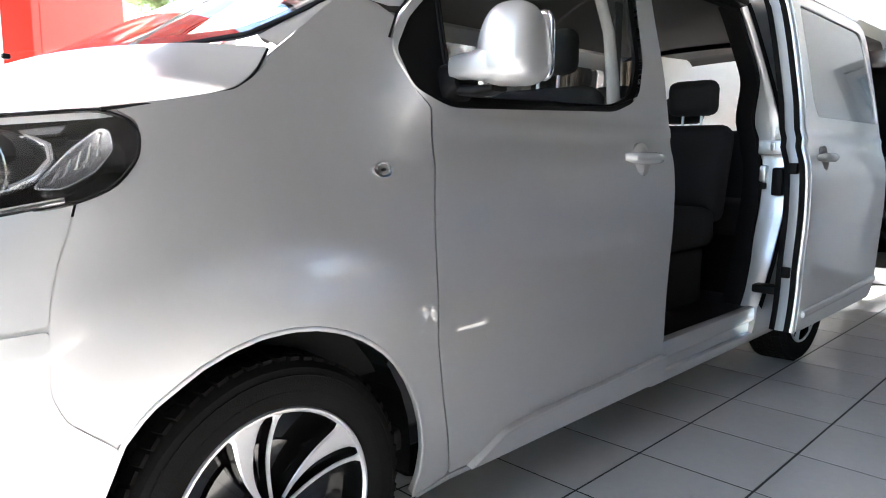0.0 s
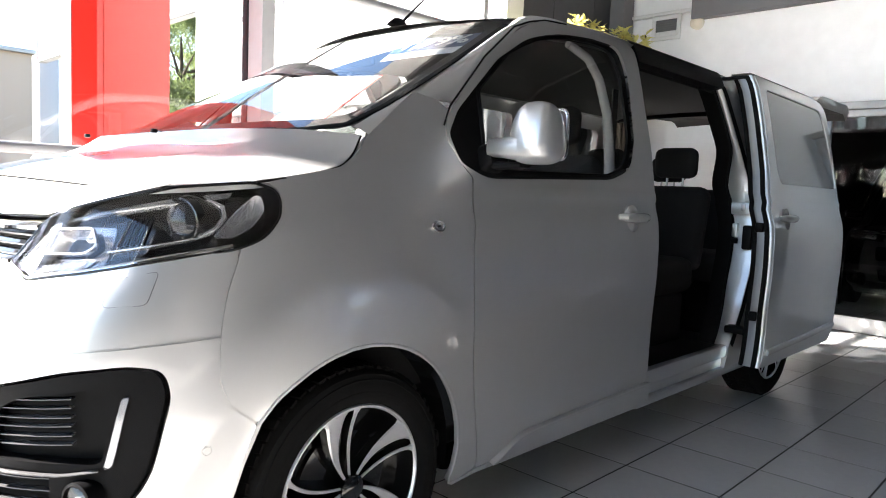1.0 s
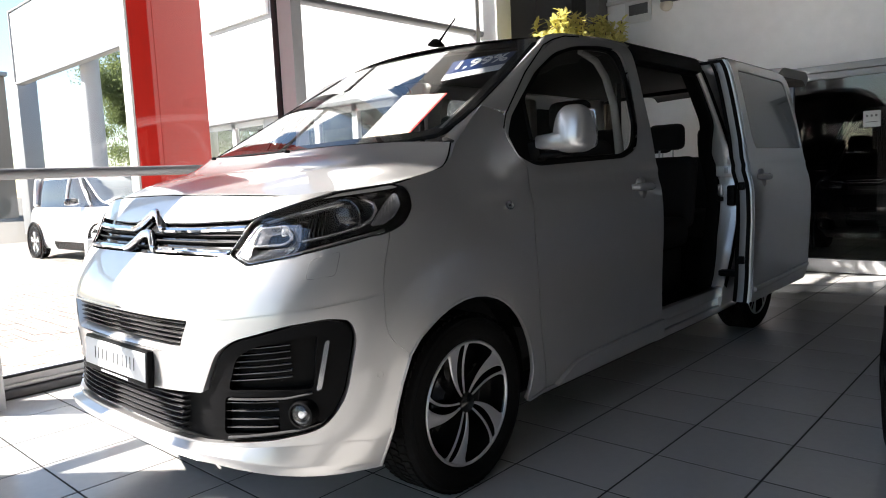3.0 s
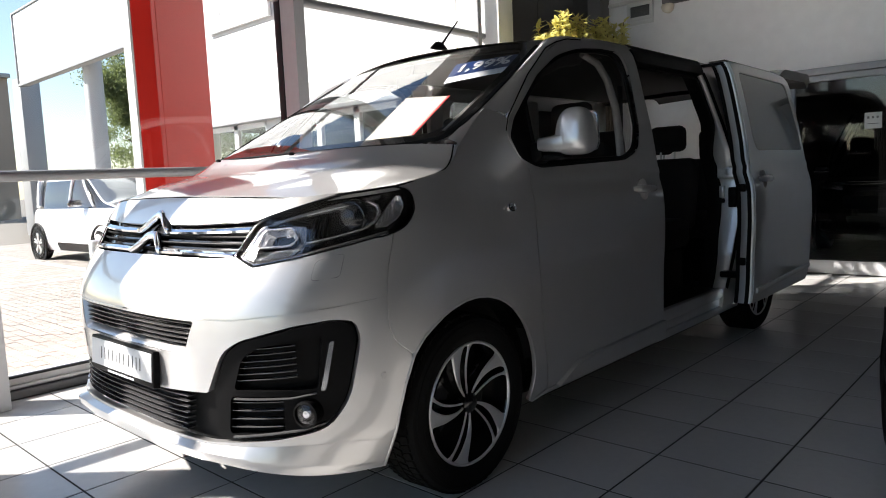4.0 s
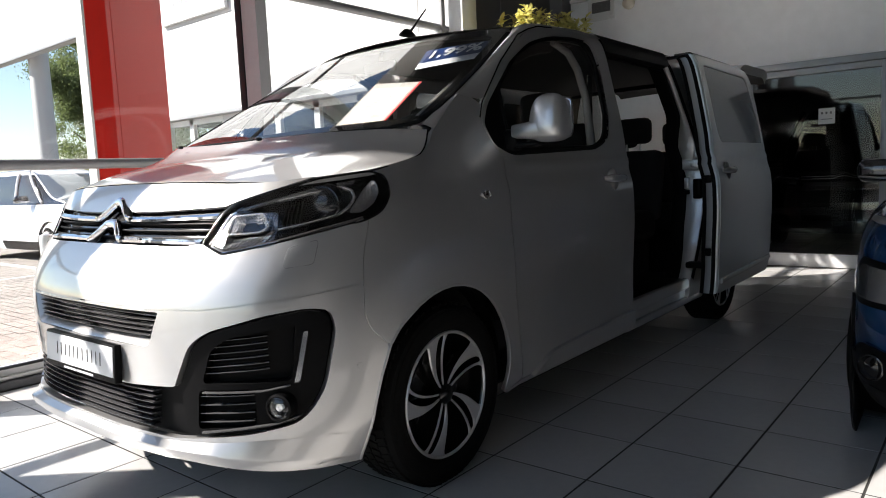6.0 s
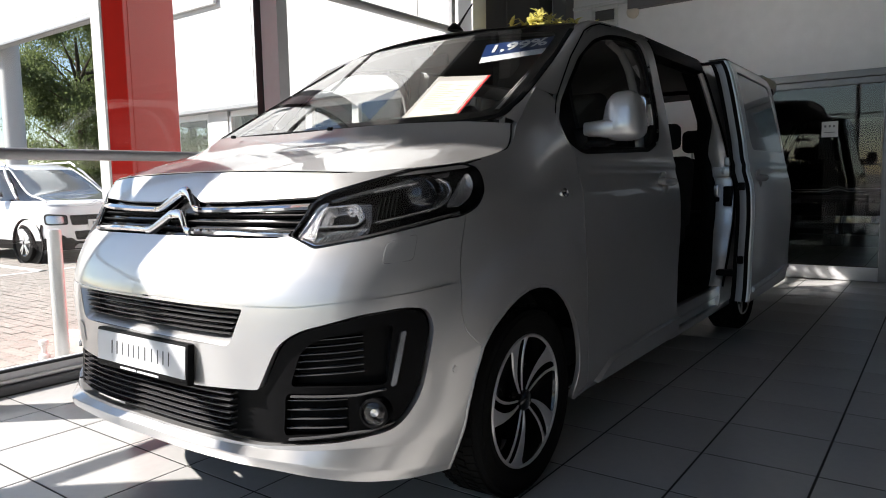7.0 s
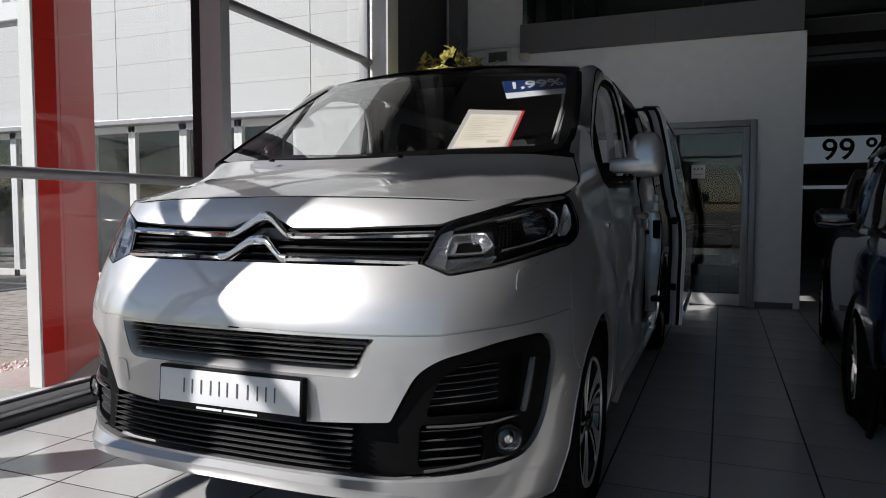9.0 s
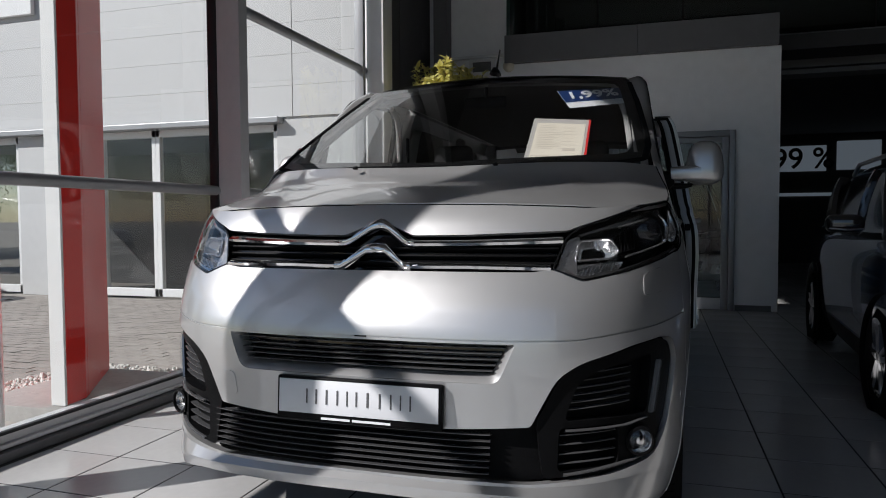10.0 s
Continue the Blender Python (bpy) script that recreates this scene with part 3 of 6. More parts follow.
LOW = [(.255, .517), (.515, .532, .01), (.552, .605), (.588, .672, .05), (.655, .714, .05), (.83, .757), (.963, .770, .05), (1.035, .757, .05), (1.052, .70, .05), (1.005, .50, .08), (.935, .412, .08), (.78, .386), (.52, .369), (.38, .374)]
low = rounded(LOW + flip(LOW), .03, 5)
bumper = panel("front_bumper", rounded(half_low + [(0, .324)] + flip(half_low), .012, 3), SILVER, van, step=.035, holes=[slot_out, low], depth=.03, label="silver bumper skin with a jutting lip")
# jutting lip with a corner on each side
for sg in (1, -1):
    bm = bmesh.new()
    rows = []
    for s_ in np.r_[np.linspace(0, .50, 14), .525, .55, np.linspace(.60, 1.155, 18)]:
        out = float(np.interp(s_, [0, .40, .53, .62, .85, 1.1], [.020, .022, .034, .022, .010, .001]))
        low_ = float(np.interp(s_, [0, .50, .56, .75, 1.02, 1.16], [.316, .314, .312, .284, .238, .220]))
        edge = float(np.interp(s_, [0, .53, .75, 1.02, 1.16], [.345, .340, .318, .275, .250]))
        top = float(np.interp(s_, [0, .53, .80, 1.0, 1.16], [.366, .362, .366, .36, .33]))
        rows.append([bm.verts.new(shifted(body, -d)(np.array(s_ * sg), np.array(z_))) for d, z_ in ((.001, top), (out, edge + .004), (out, edge - .004), (out - .008, low_), (-.05, low_ + .004))])
    for r0, r1 in zip(rows, rows[1:]):
        for k in range(4):
            bm.faces.new((r0[k], r0[k + 1], r1[k + 1], r1[k]))
    part("lip", bm, SILVER, bumper, smooth=True, angle=24)
# chamfer round the slot
A_, B_ = (dense(l, .5) for l in (slot_out, slot))
loft("slot_chamfer", [shifted(body, .002)(A_[:, 0], A_[:, 1]), shifted(body, .030)(B_[:, 0], B_[:, 1]), shifted(body, .058)(B_[:, 0], B_[:, 1])], SILVER, bumper)
# black backs and slats
panel("slot_back", slot * 1.0, GLOSSBLACK, bumper, shifted(body, .055), depth=0)
panel("grille_back", low, PLASTIC, bumper, shifted(body, .050), depth=0, step=.05)
for i in range(5):
    z = .689 + i * .0172
    w = .402 + (z - .684) * .5
    bm = bmesh.new()
    ribbon(bm, spread([(-w, z), (w, z)], 30), .005, .032, lift=-.045)
    part("slat", bm, SLAT, bumper, smooth=True)
for i in range(7):
    z = .392 + i * .0185
    bm = bmesh.new()
    ribbon(bm, spread([(-.56, z), (.40, z)], 36), .0055, .034, lift=-.045)
    part("slat", bm, SLAT, bumper, smooth=True)
for sg in (1, -1):
    # pocket surround, side slats, daytime light and fog lamp
    pocket = rounded([(.53 * sg, .54), (.60 * sg, .672, .05), (.66 * sg, .708, .05), (.84 * sg, .749), (.965 * sg, .761, .04), (1.025 * sg, .748, .04), (1.040 * sg, .70), (.995 * sg, .505, .07), (.93 * sg, .42, .07), (.78 * sg, .396), (.56 * sg, .382)], .02, 5)
    inner = rounded([(.615 * sg, .545, .02), (.655 * sg, .655, .03), (.72 * sg, .690, .03), (.93 * sg, .722, .02), (.905 * sg, .545, .02)], .02, 5)
    inner2 = rounded([(.60 * sg, .400, .02), (.60 * sg, .525, .02), (.79 * sg, .528, .02), (.80 * sg, .408, .02)], .02, 4)
    panel("pocket_trim", pocket, PLASTIC, bumper, shifted(body, .012), holes=[inner, inner2], depth=.035, step=.04)
    for i in range(3):
        z = .575 + i * .042
        for dz in (0, .020):
            bm = bmesh.new()
            ribbon(bm, spread([((.622 + i * .012) * sg, z + dz), (.84 * sg, z + .012 + dz)], 12), .0045, .020, lift=-.038)
            part("slat", bm, SLAT, bumper, smooth=True)
    for i in range(4):
        z = .422 + i * .027
        bm = bmesh.new()
        ribbon(bm, spread([(.605 * sg, z), (.79 * sg, z + .004)], 10), .005, .022, lift=-.04)
        part("slat", bm, SLAT, bumper, smooth=True)
    drl = rounded([(.951 * sg, .697, .006), (.966 * sg, .70, .006), (.928 * sg, .542, .008), (.911 * sg, .539, .008)], .006, 4)
    lamp = panel("daytime_light", drl, DRLGLASS, bumper, shifted(body, .004), depth=.02, step=.012, label="narrow clear daytime light")
    panel("lens", drl, LENS, lamp, shifted(body, -.002), depth=.006, step=.02)
    bm = bmesh.new()
    ribbon(bm, spread([(.90 * sg, .532), (.82 * sg, .520), (.62 * sg, .518)], 14), .006, .012, lift=-.013)
    part("pocket_blade", bm, SLAT, bumper, smooth=True)
    bm = bmesh.new()
    ribbon(bm, spread([(.925 * sg, .432), (.86 * sg, .414), (.62 * sg, .392)], 14), .008, .010, lift=-.012)
    part("pocket_blade", bm, SLAT, bumper, smooth=True)
    c, n = body(.868 * sg, .468), normals(body, np.array(.868 * sg), np.array(.468))
    m = look(tuple(c), tuple(c - np.array([.35 * sg, -.93, 0.0])))
    bm = bmesh.new()
    add_turned(bm, [(.044, -.03), (.044, .012), (.037, .014), (.036, .0)], 32, m)
    fog = part("fog_lamp", bm, PLASTIC, bumper, "round clear fog lamp", smooth=True)
    bm = bmesh.new()
    add_turned(bm, [(.036, .004), (.030, -.012), (.016, -.024), (.001, -.026)], 32, m)
    part("reflector", bm, REFLECTOR, fog, smooth=True)
    bm = bmesh.new()
    add_turned(bm, [(.036, .006), (.026, .013), (.012, .016), (.001, .017)], 32, m)
    part("lens", bm, LENS, fog, smooth=True)
    bm = bmesh.new()
    add_turned(bm, [(.012, -.008), (.012, .006), (.001, .008)], 16, m)
    part("bulb_cap", bm, CHROME, fog, smooth=True)
    # washer cover, parking sensors and towing cover
    wash = rounded([(.872 * sg, .895), (.872 * sg, .955), (.965 * sg, .975), (.968 * sg, .902)], .014, 4)
    bm = bmesh.new()
    ribbon(bm, np.vstack([wash, wash[:1]]), .0025, .0006)
    part("washer_gap", bm, GREYPANEL, van)
    bm = bmesh.new()
    panel("washer_cover", wash, SILVER, van, step=.03, depth=.01, lift=.0016)
    for s, z in ((1.128, .559),):
        c = body(s * sg, z)
        n = normals(body, np.array(s * sg), np.array(z))
        b2 = bmesh.new()
        add_turned(b2, [(.0125, -.01), (.0125, .0012), (.0105, .0012), (.010, .0004), (.0095, .0016), (.001, .0018)], 20, look(tuple(c), tuple(c - n)))
        part("parking_sensor", b2, SILVER, bumper, smooth=True)
    bm.free()
tow = rounded([(-.515, .565), (-.515, .64), (-.45, .64), (-.44, .565)], .018, 5)
panel("tow_cover", tow, SILVER, bumper, step=.03, depth=.01, lift=.003)

# folded flanges behind the panel gaps
for sg in (1, -1):
    for pts in ([(s * sg, z) for s, z in JOINT], [(s * sg, z) for s, z in [(.02, .782)] + seam]):
        bm = bmesh.new()
        ribbon(bm, spread(pts, 40), .022, .004, lift=-.009)
        part("flange", bm, SILVER, van, smooth=True)

# licence plate
c = Vector((0, -.903, .585))
plate = part("plate_holder", (lambda b: (add_box(b, (-.266, -.015, -.068), (.266, .012, .064), .006), b)[1])(bmesh.new()), PLASTIC, van, "black plate holder with a white showroom plate", smooth=True)
plate.matrix_local = pose(*c, -4, 0, 0)
pl = box("plate", (-.257, -.018, -.046), (.257, -.014, .055), STICKERWHITE, plate, .001, "white showroom plate")
x = -.172
BARINK = material("dark_grey_print", (.10, .10, .105), .6, var=0)
for w in (.022, .024, .028, .026, .020, .024, .032, .028, .024, .020, .024):      # a thin plain bar for each printed letter
    box("letter_bar", (x + w * .36, -.0195, -.016), (x + w * .56, -.0185, .028), BARINK, pl, 0)
    x += w + .0085
bm = bmesh.new()
add_box(bm, (-.115, -.0155, -.0625), (-.02, -.0145, -.0555))
add_box(bm, (-.012, -.0155, -.0625), (.11, -.0145, -.0555))
part("holder_print", bm, STICKERWHITE, plate)

# upper grille: black back, two chrome bars that fold into double chevrons
gr = rounded([(-.600, 1.086, .01), (.600, 1.086, .01), (.552, .966, .01), (-.552, .966, .01)], .01, 3)
grille = panel("grille", gr, GLOSSBLACK, van, shifted(body, .03), depth=0, step=.04, label="black grille with chrome bars and chevrons")
for i in range(3):
    bm = bmesh.new()
    ribbon(bm, spread([(-.58, .998 + i * .022), (.58, .998 + i * .022)], 30), .010, .014, lift=-.026)
    part("slat", bm, PLASTIC, grille, smooth=True)
def ridge(bm, pts, w, d, surf=body, lift=0.0):
    """A bar with a sharp ridge that follows a surface; its cross-sections stand upright, so that corners mitre."""
    p = np.array(pts, float)
    P, N = surf(p[:, 0], p[:, 1]), normals(surf, p[:, 0], p[:, 1])
    B = surf(p[:, 0], p[:, 1] + .002) - surf(p[:, 0], p[:, 1] - .002)
    B = B / np.linalg.norm(B, axis=1, keepdims=True)
    rings = []
    for q, n, b, k in zip(P + N * lift, N, B, np.broadcast_to(w, len(p))):
        rings.append([bm.verts.new(q + b * k * a + n * d * c) for a, c in ((-.5, 0), (-.5, .55), (-.22, 1), (.5, .35), (.5, 0))])
    for r0, r1 in zip(rings, rings[1:]):
        for k in range(5):
            bm.faces.new((r0[k], r0[(k + 1) % 5], r1[(k + 1) % 5], r1[k]))
    bm.faces.new(rings[0])
    bm.faces.new(rings[-1][::-1])
for k, (z0, up) in enumerate(((1.050, .060), (.982, .052))):
    for sg in (1, -1):
        bm = bmesh.new()
        e = .592 if k == 0 else .556
        ridge(bm, spread([(e * sg, z0 + .012 * (1 - k)), (.30 * sg, z0 + .004), (.110 * sg, z0 + .002)], 24), .021, .014, lift=-.008)
        part("chrome_bar", bm, CHROME, grille)
    bm = bmesh.new()
    outer = [(.128, .010), (.104, .012), (.088, .021), (.034, .066), (.014, up + .016), (0, up + .018)]
    inner = [(.128, -.010), (.108, -.009), (.090, -.001), (.032, .038), (.012, up - .014), (0, up - .012)]
    rows = []
    for q in [(o, n_, 1) for o, n_ in zip(outer, inner)] + [(o, n_, -1) for o, n_ in list(zip(outer, inner))[-2::-1]]:
        (so, zo), (si, zi), sg = q
        at = lambda s_, z_, d: shifted(body, -d)(np.array(s_ * sg), np.array(z0 + z_))
        rows.append([bm.verts.new(v_) for v_ in [at(so, zo, -.020)] + [at(so + (si - so) * q, zo + (zi - zo) * q, d) for q, d in ((0, .003), (.15, .0085), (.42, .012), (.8, .0085), (1, .003))] + [at(si, zi, -.020)]])
    for r0, r1 in zip(rows, rows[1:]):
        for k_ in range(6):
            bm.faces.new((r0[k_], r0[k_ + 1], r1[k_ + 1], r1[k_]))
    bm.faces.new(rows[0])
    bm.faces.new(rows[-1][::-1])
    part("chevron", bm, CHROME, grille, smooth=True, angle=50)

# headlights
for sg in (1, -1):
    H = [(.562, .977, .012), (.655, .945, .012), (.79, .966), (.965, .999), (1.145, 1.025, .05), (1.215, 1.050, .05), (1.262, 1.105, .04), (1.262, 1.145, .03), (1.235, 1.168, .03), (1.17, 1.183, .03), (1.10, 1.178), (.94, 1.165), (.79, 1.135), (.66, 1.102, .03), (.605, 1.072, .02)]
    H = [(s * sg, *q) for s, *q in H]
    out = rounded(H, .02, 5)
    c0 = np.array([.92 * sg, 1.07])
    hl = panel("headlight", out, GLOSSBLACK, van, shifted(body, .05), depth=-.045, step=.04, label="clear headlight with black housing and chrome reflectors")
    panel("lens", c0 + (out - c0) * .992, LENS, hl, shifted(body, -.001), depth=0, step=.035)
    bm = bmesh.new()
    ribbon(bm, np.vstack([out, out[:1]]), .007, .004, lift=-.002)
    part("lens_seal", bm, GLOSSBLACK, hl, smooth=True)
    bm = bmesh.new()
    ribbon(bm, spread([(s_ * sg, z_) for s_, z_ in ((.600, .972), (.655, .954), (.79, .974), (.965, 1.007), (1.130, 1.033))], 40), .013, .004, lift=-.012)
    part("lower_trim", bm, BOWL, hl, "bright strip along the lower edge", smooth=True)
    # low beam reflector in its frame, indicator, projector, chrome hook, side reflector
    def mirrored(pts):
        return [(p[0] * sg, *p[1:]) for p in pts]
    r1 = rounded(mirrored([(.632, 1.004), (.645, 1.060), (.752, 1.068), (.782, 1.030, .01), (.758, 1.010)]), .012, 4)
    low_beam = bowl("reflector", r1, SATINCHROME, hl, .016, .062, "bright low beam reflector")
    bm = bmesh.new()
    ribbon(bm, np.vstack([r1, r1[:1]]), .007, .007, lift=-.014)
    part("reflector_frame", bm, REFLECTOR, low_beam, smooth=True)
    c = body(.712 * sg, 1.038)
    n = np.array([.25 * sg, -.95, .1])
    bm = bmesh.new()
    add_turned(bm, [(.010, -.03), (.010, -.004), (.006, .002), (.001, .004)], 16, look(tuple(c - n * .045), tuple(c - n)))
    part("bulb_cap", bm, CHROME, low_beam, smooth=True)
    r2 = rounded(mirrored([(.630, .970), (.720, .993), (.800, 1.000), (.770, .970), (.660, .957)]), .008, 3)
    turn = panel("indicator", r2, REFLECTOR, hl, shifted(body, .022), depth=-.01, step=.012, label="ribbed indicator strip")
    for i in range(9):
        bm = bmesh.new()
        ribbon(bm, mirrored([(.655 + i * .0125, .963 + i * .0013), (.665 + i * .0125, .982 + i * .0018)]), .006, .006, lift=-.019)
        part("rib", bm, BOWL, turn, smooth=True)
    back = rounded(mirrored([(.585, .982), (.655, .955), (.79, .974), (.80, 1.02), (.79, 1.082), (.66, 1.080), (.612, 1.062)]), .01, 3)
    panel("inner_bezel", back, material("dark_bezel", (.42, .42, .43), .22, .85, var=.05) if sg == 1 else bpy.data.materials["dark_bezel"], hl, shifted(body, .046), holes=[r1], depth=.01, step=.02, label="smoky metal bezel")
    bez = rounded(mirrored([(.572, .982), (.608, 1.064), (.650, 1.078), (.636, 1.004), (.640, .960), (.615, .960)]), .006, 3)
    panel("inner_bezel", bez, REFLECTOR, hl, shifted(body, .014), depth=.03, step=.02, label="silver bezel")
    bm = bmesh.new()
    hook = [(.80, 1.106), (.92, 1.127), (1.050, 1.141), (1.090, 1.128), (1.098, 1.102), (1.070, 1.068), (1.035, 1.052), (.95, 1.037), (.815, 1.016)]
    ribbon(bm, spread(mirrored(hook), 48), .0075, .012, lift=-.022)
    ribbon(bm, spread(mirrored([(1.040, 1.141), (1.083, 1.126), (1.091, 1.102), (1.068, 1.073), (1.03, 1.056)]), 18), .011, .014, lift=-.021)
    part("chrome_hook", bm, SATINCHROME, hl, "bright chrome hook", smooth=True)
    r3 = rounded(mirrored([(1.070, 1.052), (1.094, 1.082), (1.128, 1.118), (1.178, 1.154), (1.200, 1.150), (1.212, 1.118), (1.176, 1.078), (1.125, 1.052)]), .012, 4)
    side = bowl("side_reflector", r3, REFLECTOR, hl, .014, .040, "ribbed side reflector")
    for i in range(5):
        bm = bmesh.new()
        ribbon(bm, mirrored([(1.100 + i * .020, 1.062 + i * .012), (1.112 + i * .018, 1.090 + i * .014)]), .006, .008, lift=-.024)
        part("rib", bm, SATINCHROME, side, smooth=True)
    bm = bmesh.new()
    ribbon(bm, np.vstack([r3, r3[:1]]), .004, .006, lift=-.012)
    part("reflector_frame", bm, SATINCHROME, side, smooth=True)
    n = np.array([.35 * sg, -.93, .0])
    c = body(.935 * sg, 1.082)
    m = look(tuple(c - n * .060), tuple(c - n))
    bm = bmesh.new()
    add_turned(bm, [(.070, -.03), (.066, .000), (.058, .012), (.054, .013), (.050, .006)], 32, m)
    part("projector_ring", bm, GLOSSBLACK, hl, smooth=True)
    bm = bmesh.new()
    add_turned(bm, [(.050, .006), (.046, .016), (.032, .026), (.012, .031), (.001, .032)], 32, m)
    part("projector_lens", bm, material("projector_glass", (.012, .013, .016), .03, coat=0.4, var=0) if sg == 1 else bpy.data.materials["projector_glass"], hl, smooth=True)
    wall = rounded(mirrored([(.992, 1.062), (.992, 1.128), (1.050, 1.136), (1.078, 1.112), (1.060, 1.076), (1.030, 1.060)]), .008, 3)
    panel("housing_wall", wall, GLOSSBLACK, hl, shifted(body, .040), depth=-.008, step=.012, label="black inner wall")
    brow = rounded(mirrored([(.650, 1.086), (.80, 1.122), (.94, 1.148), (1.11, 1.164), (1.100, 1.150), (.92, 1.136), (.80, 1.112), (.660, 1.082)]), .004, 3)
    panel("brow", brow, bpy.data.materials["dark_bezel"], hl, shifted(body, .022), depth=.01, step=.014, label="smoky metal brow")
    # finned bezel beside the projector
    for i in range(5):
        bm = bmesh.new()
        ribbon(bm, mirrored([(.815 + i * .016, 1.036 + i * .002), (.823 + i * .016, 1.098 + i * .004)]), .003, .010, lift=-.048)
        part("fin", bm, PLASTIC, hl, smooth=True)

# wings
def arch(c, r, a0, a1, n=18):
    return [(LC + c + r * math.cos(radians(a)), .345 + r * math.sin(radians(a))) for a in np.linspace(a0, a1, n)]
ARCH = [(1.255, .604), (1.300, .655)] + arch(0, .41, 125, -15, 16)
DOORLINE = [(2.010, 1.265), (2.052, 1.226), (2.030, 1.12), (2.012, 1.0), (2.013, .80), (2.020, .65), (2.045, .5), (2.072, .38), (2.090, .29)]
for sg in (1, -1):
    wing = [(1.1515, 1.0285, .003), (1.147, .93), (1.149, .85), (1.1545, .728), (1.1765, .668, .03)] + ARCH + [(2.000, .238), (2.089, .262)] + [(s - G - .0006, z) for s, z in DOORLINE[::-1]]
    wing += [(1.955, 1.345, .03), (1.955, 1.385, .03), (1.985, 1.435, .01), (1.93, 1.462, .01), (1.84, 1.478, .005), (1.76, 1.42), (1.69, 1.365), (1.628, 1.320, .005), (1.588, 1.268, .03), (1.506, 1.234), (1.35, 1.209), (1.275, 1.200), (1.20, 1.186), (1.258, 1.165, .02), (1.270, 1.108, .03), (1.218, 1.046, .03)]
    wing = [(p[0] * sg, *p[1:]) for p in wing]
    panel("front_wing", rounded(wing, .012, 4), SILVER, van, step=.02, depth=.02)
    # black ribbon added behind the wing and door gap to stand for its shade
    bm = bmesh.new()
    ribbon(bm, spread([(s * sg, z) for s, z in DOORLINE], 50), .030, .004, lift=-.014)
    part("door_gap_seal", bm, PLASTIC, van, smooth=True)
    bm = bmesh.new()
    a_ = [(s * sg, z) for s, z in [(1.160, .228), (1.174, .32), (1.19, .42), (1.215, .51)] + ARCH + [(2.004, .235)]]
    ribbon(bm, spread(a_, 60), .012, .004, lift=-.002)
    part("arch_lip", bm, SILVER, van, smooth=True)
    # side repeater
    c, n = body(1.856 * sg, 1.074), normals(body, np.array(1.856 * sg), np.array(1.074))
    m = look(tuple(c), tuple(c - n)) @ Matrix.Diagonal((1.5, 1, 1, 1))
    bm = bmesh.new()
    add_turned(bm, [(.018, -.004), (.018, .005), (.013, .0065), (.012, .003)], 24, m)
    rep = part("side_repeater", bm, REFLECTOR, van, "small oval side repeater lamp", smooth=True)
    bm = bmesh.new()
    add_turned(bm, [(.013, .004), (.008, .008), (.001, .009)], 24, m)
    part("lens", bm, LENS, rep, smooth=True)
    bm = bmesh.new()
    add_turned(bm, [(.0035, .001), (.0035, .0075), (.001, .0076)], 12, m)
    part("bulb", bm, TRIM, rep, smooth=True)

# bonnet
def blend(front, side_l, side_r, back, n=40, k=26):
    """A sheet spanned between four edge curves."""
    u, v = np.linspace(0, 1, n)[:, None, None], np.linspace(0, 1, k)[None, :, None]
    F, B, L, R = front(np.linspace(0, 1, n))[:, None], back(np.linspace(0, 1, n))[:, None], side_l(np.linspace(0, 1, k))[None], side_r(np.linspace(0, 1, k))[None]
    return (1 - v) * F + v * B + (1 - u) * L + u * R - ((1 - u) * (1 - v) * F[:1] + u * (1 - v) * F[-1:] + (1 - u) * v * B[:1] + u * v * B[-1:])
def through_pts(pts):
    p = np.array(pts, float)
    t = np.r_[0, np.cumsum(np.linalg.norm(np.diff(p, axis=0), axis=1))]
    t = t / t[-1]
    fs = [curve(list(zip(t, p[:, i]))) for i in range(3)]
    return lambda q: np.stack([f(q) for f in fs], -1)
def mir(pts):
    return [(-x, y, z) for x, y, z in pts]
hf = [(.879, -.298, 1.188), (.852, -.37, 1.180), (.80, -.47, 1.170), (.72, -.556, 1.161), (.58, -.615, 1.168), (.41, -.650, 1.174), (.2, -.664, 1.178), (0, -.668, 1.179)]
hb = [(.838, .055, 1.330), (.70, -.070, 1.338), (.5, -.172, 1.337), (.28, -.236, 1.330), (0, -.262, 1.324)]
hs = [(.879, -.298, 1.188), (.884, -.15, 1.213), (.879, -.05, 1.238), (.862, .008, 1.275), (.838, .055, 1.330)]
H_ = blend(through_pts(hf + mir(hf)[::-1][1:]), through_pts(hs), through_pts(mir(hs)), through_pts(hb + mir(hb)[::-1][1:]), 61, 30)
uu, vv = np.linspace(0, 1, 61)[:, None], np.linspace(0, 1, 30)[None]
H_[..., 2] += .030 * np.sin(math.pi * uu) ** 1.0 * np.sin(math.pi * vv) ** 1.0
# two shallow folds that run back from the nose
fold = np.abs(H_[..., 0]) - (.40 + .28 * vv)
H_[..., 2] += .006 * (1 - soft(np.abs(fold) / .05)) * np.sin(math.pi * vv) * (fold > -9)
hood = grid("bonnet", H_, SILVER, van, "silver bonnet")
for P0 in (H_[:, 0], H_[:, -1], H_[0], H_[-1]):
    P1 = P0 - np.array([0, 0, .02])
    grid("bonnet_edge", np.stack([P0, P1]), SILVER, hood)
for P0, r in ((H_[0], .0032), (H_[-1], .0032), (H_[:, 0], .0020)):
    bm = bmesh.new()
    add_tube(bm, [tuple(q + np.array([.003 * np.sign(q[0]) * (r > .0025), 0, -.0045])) for q in P0], r, 6)
    part("bonnet_gap", bm, RUBBER, hood, smooth=True)
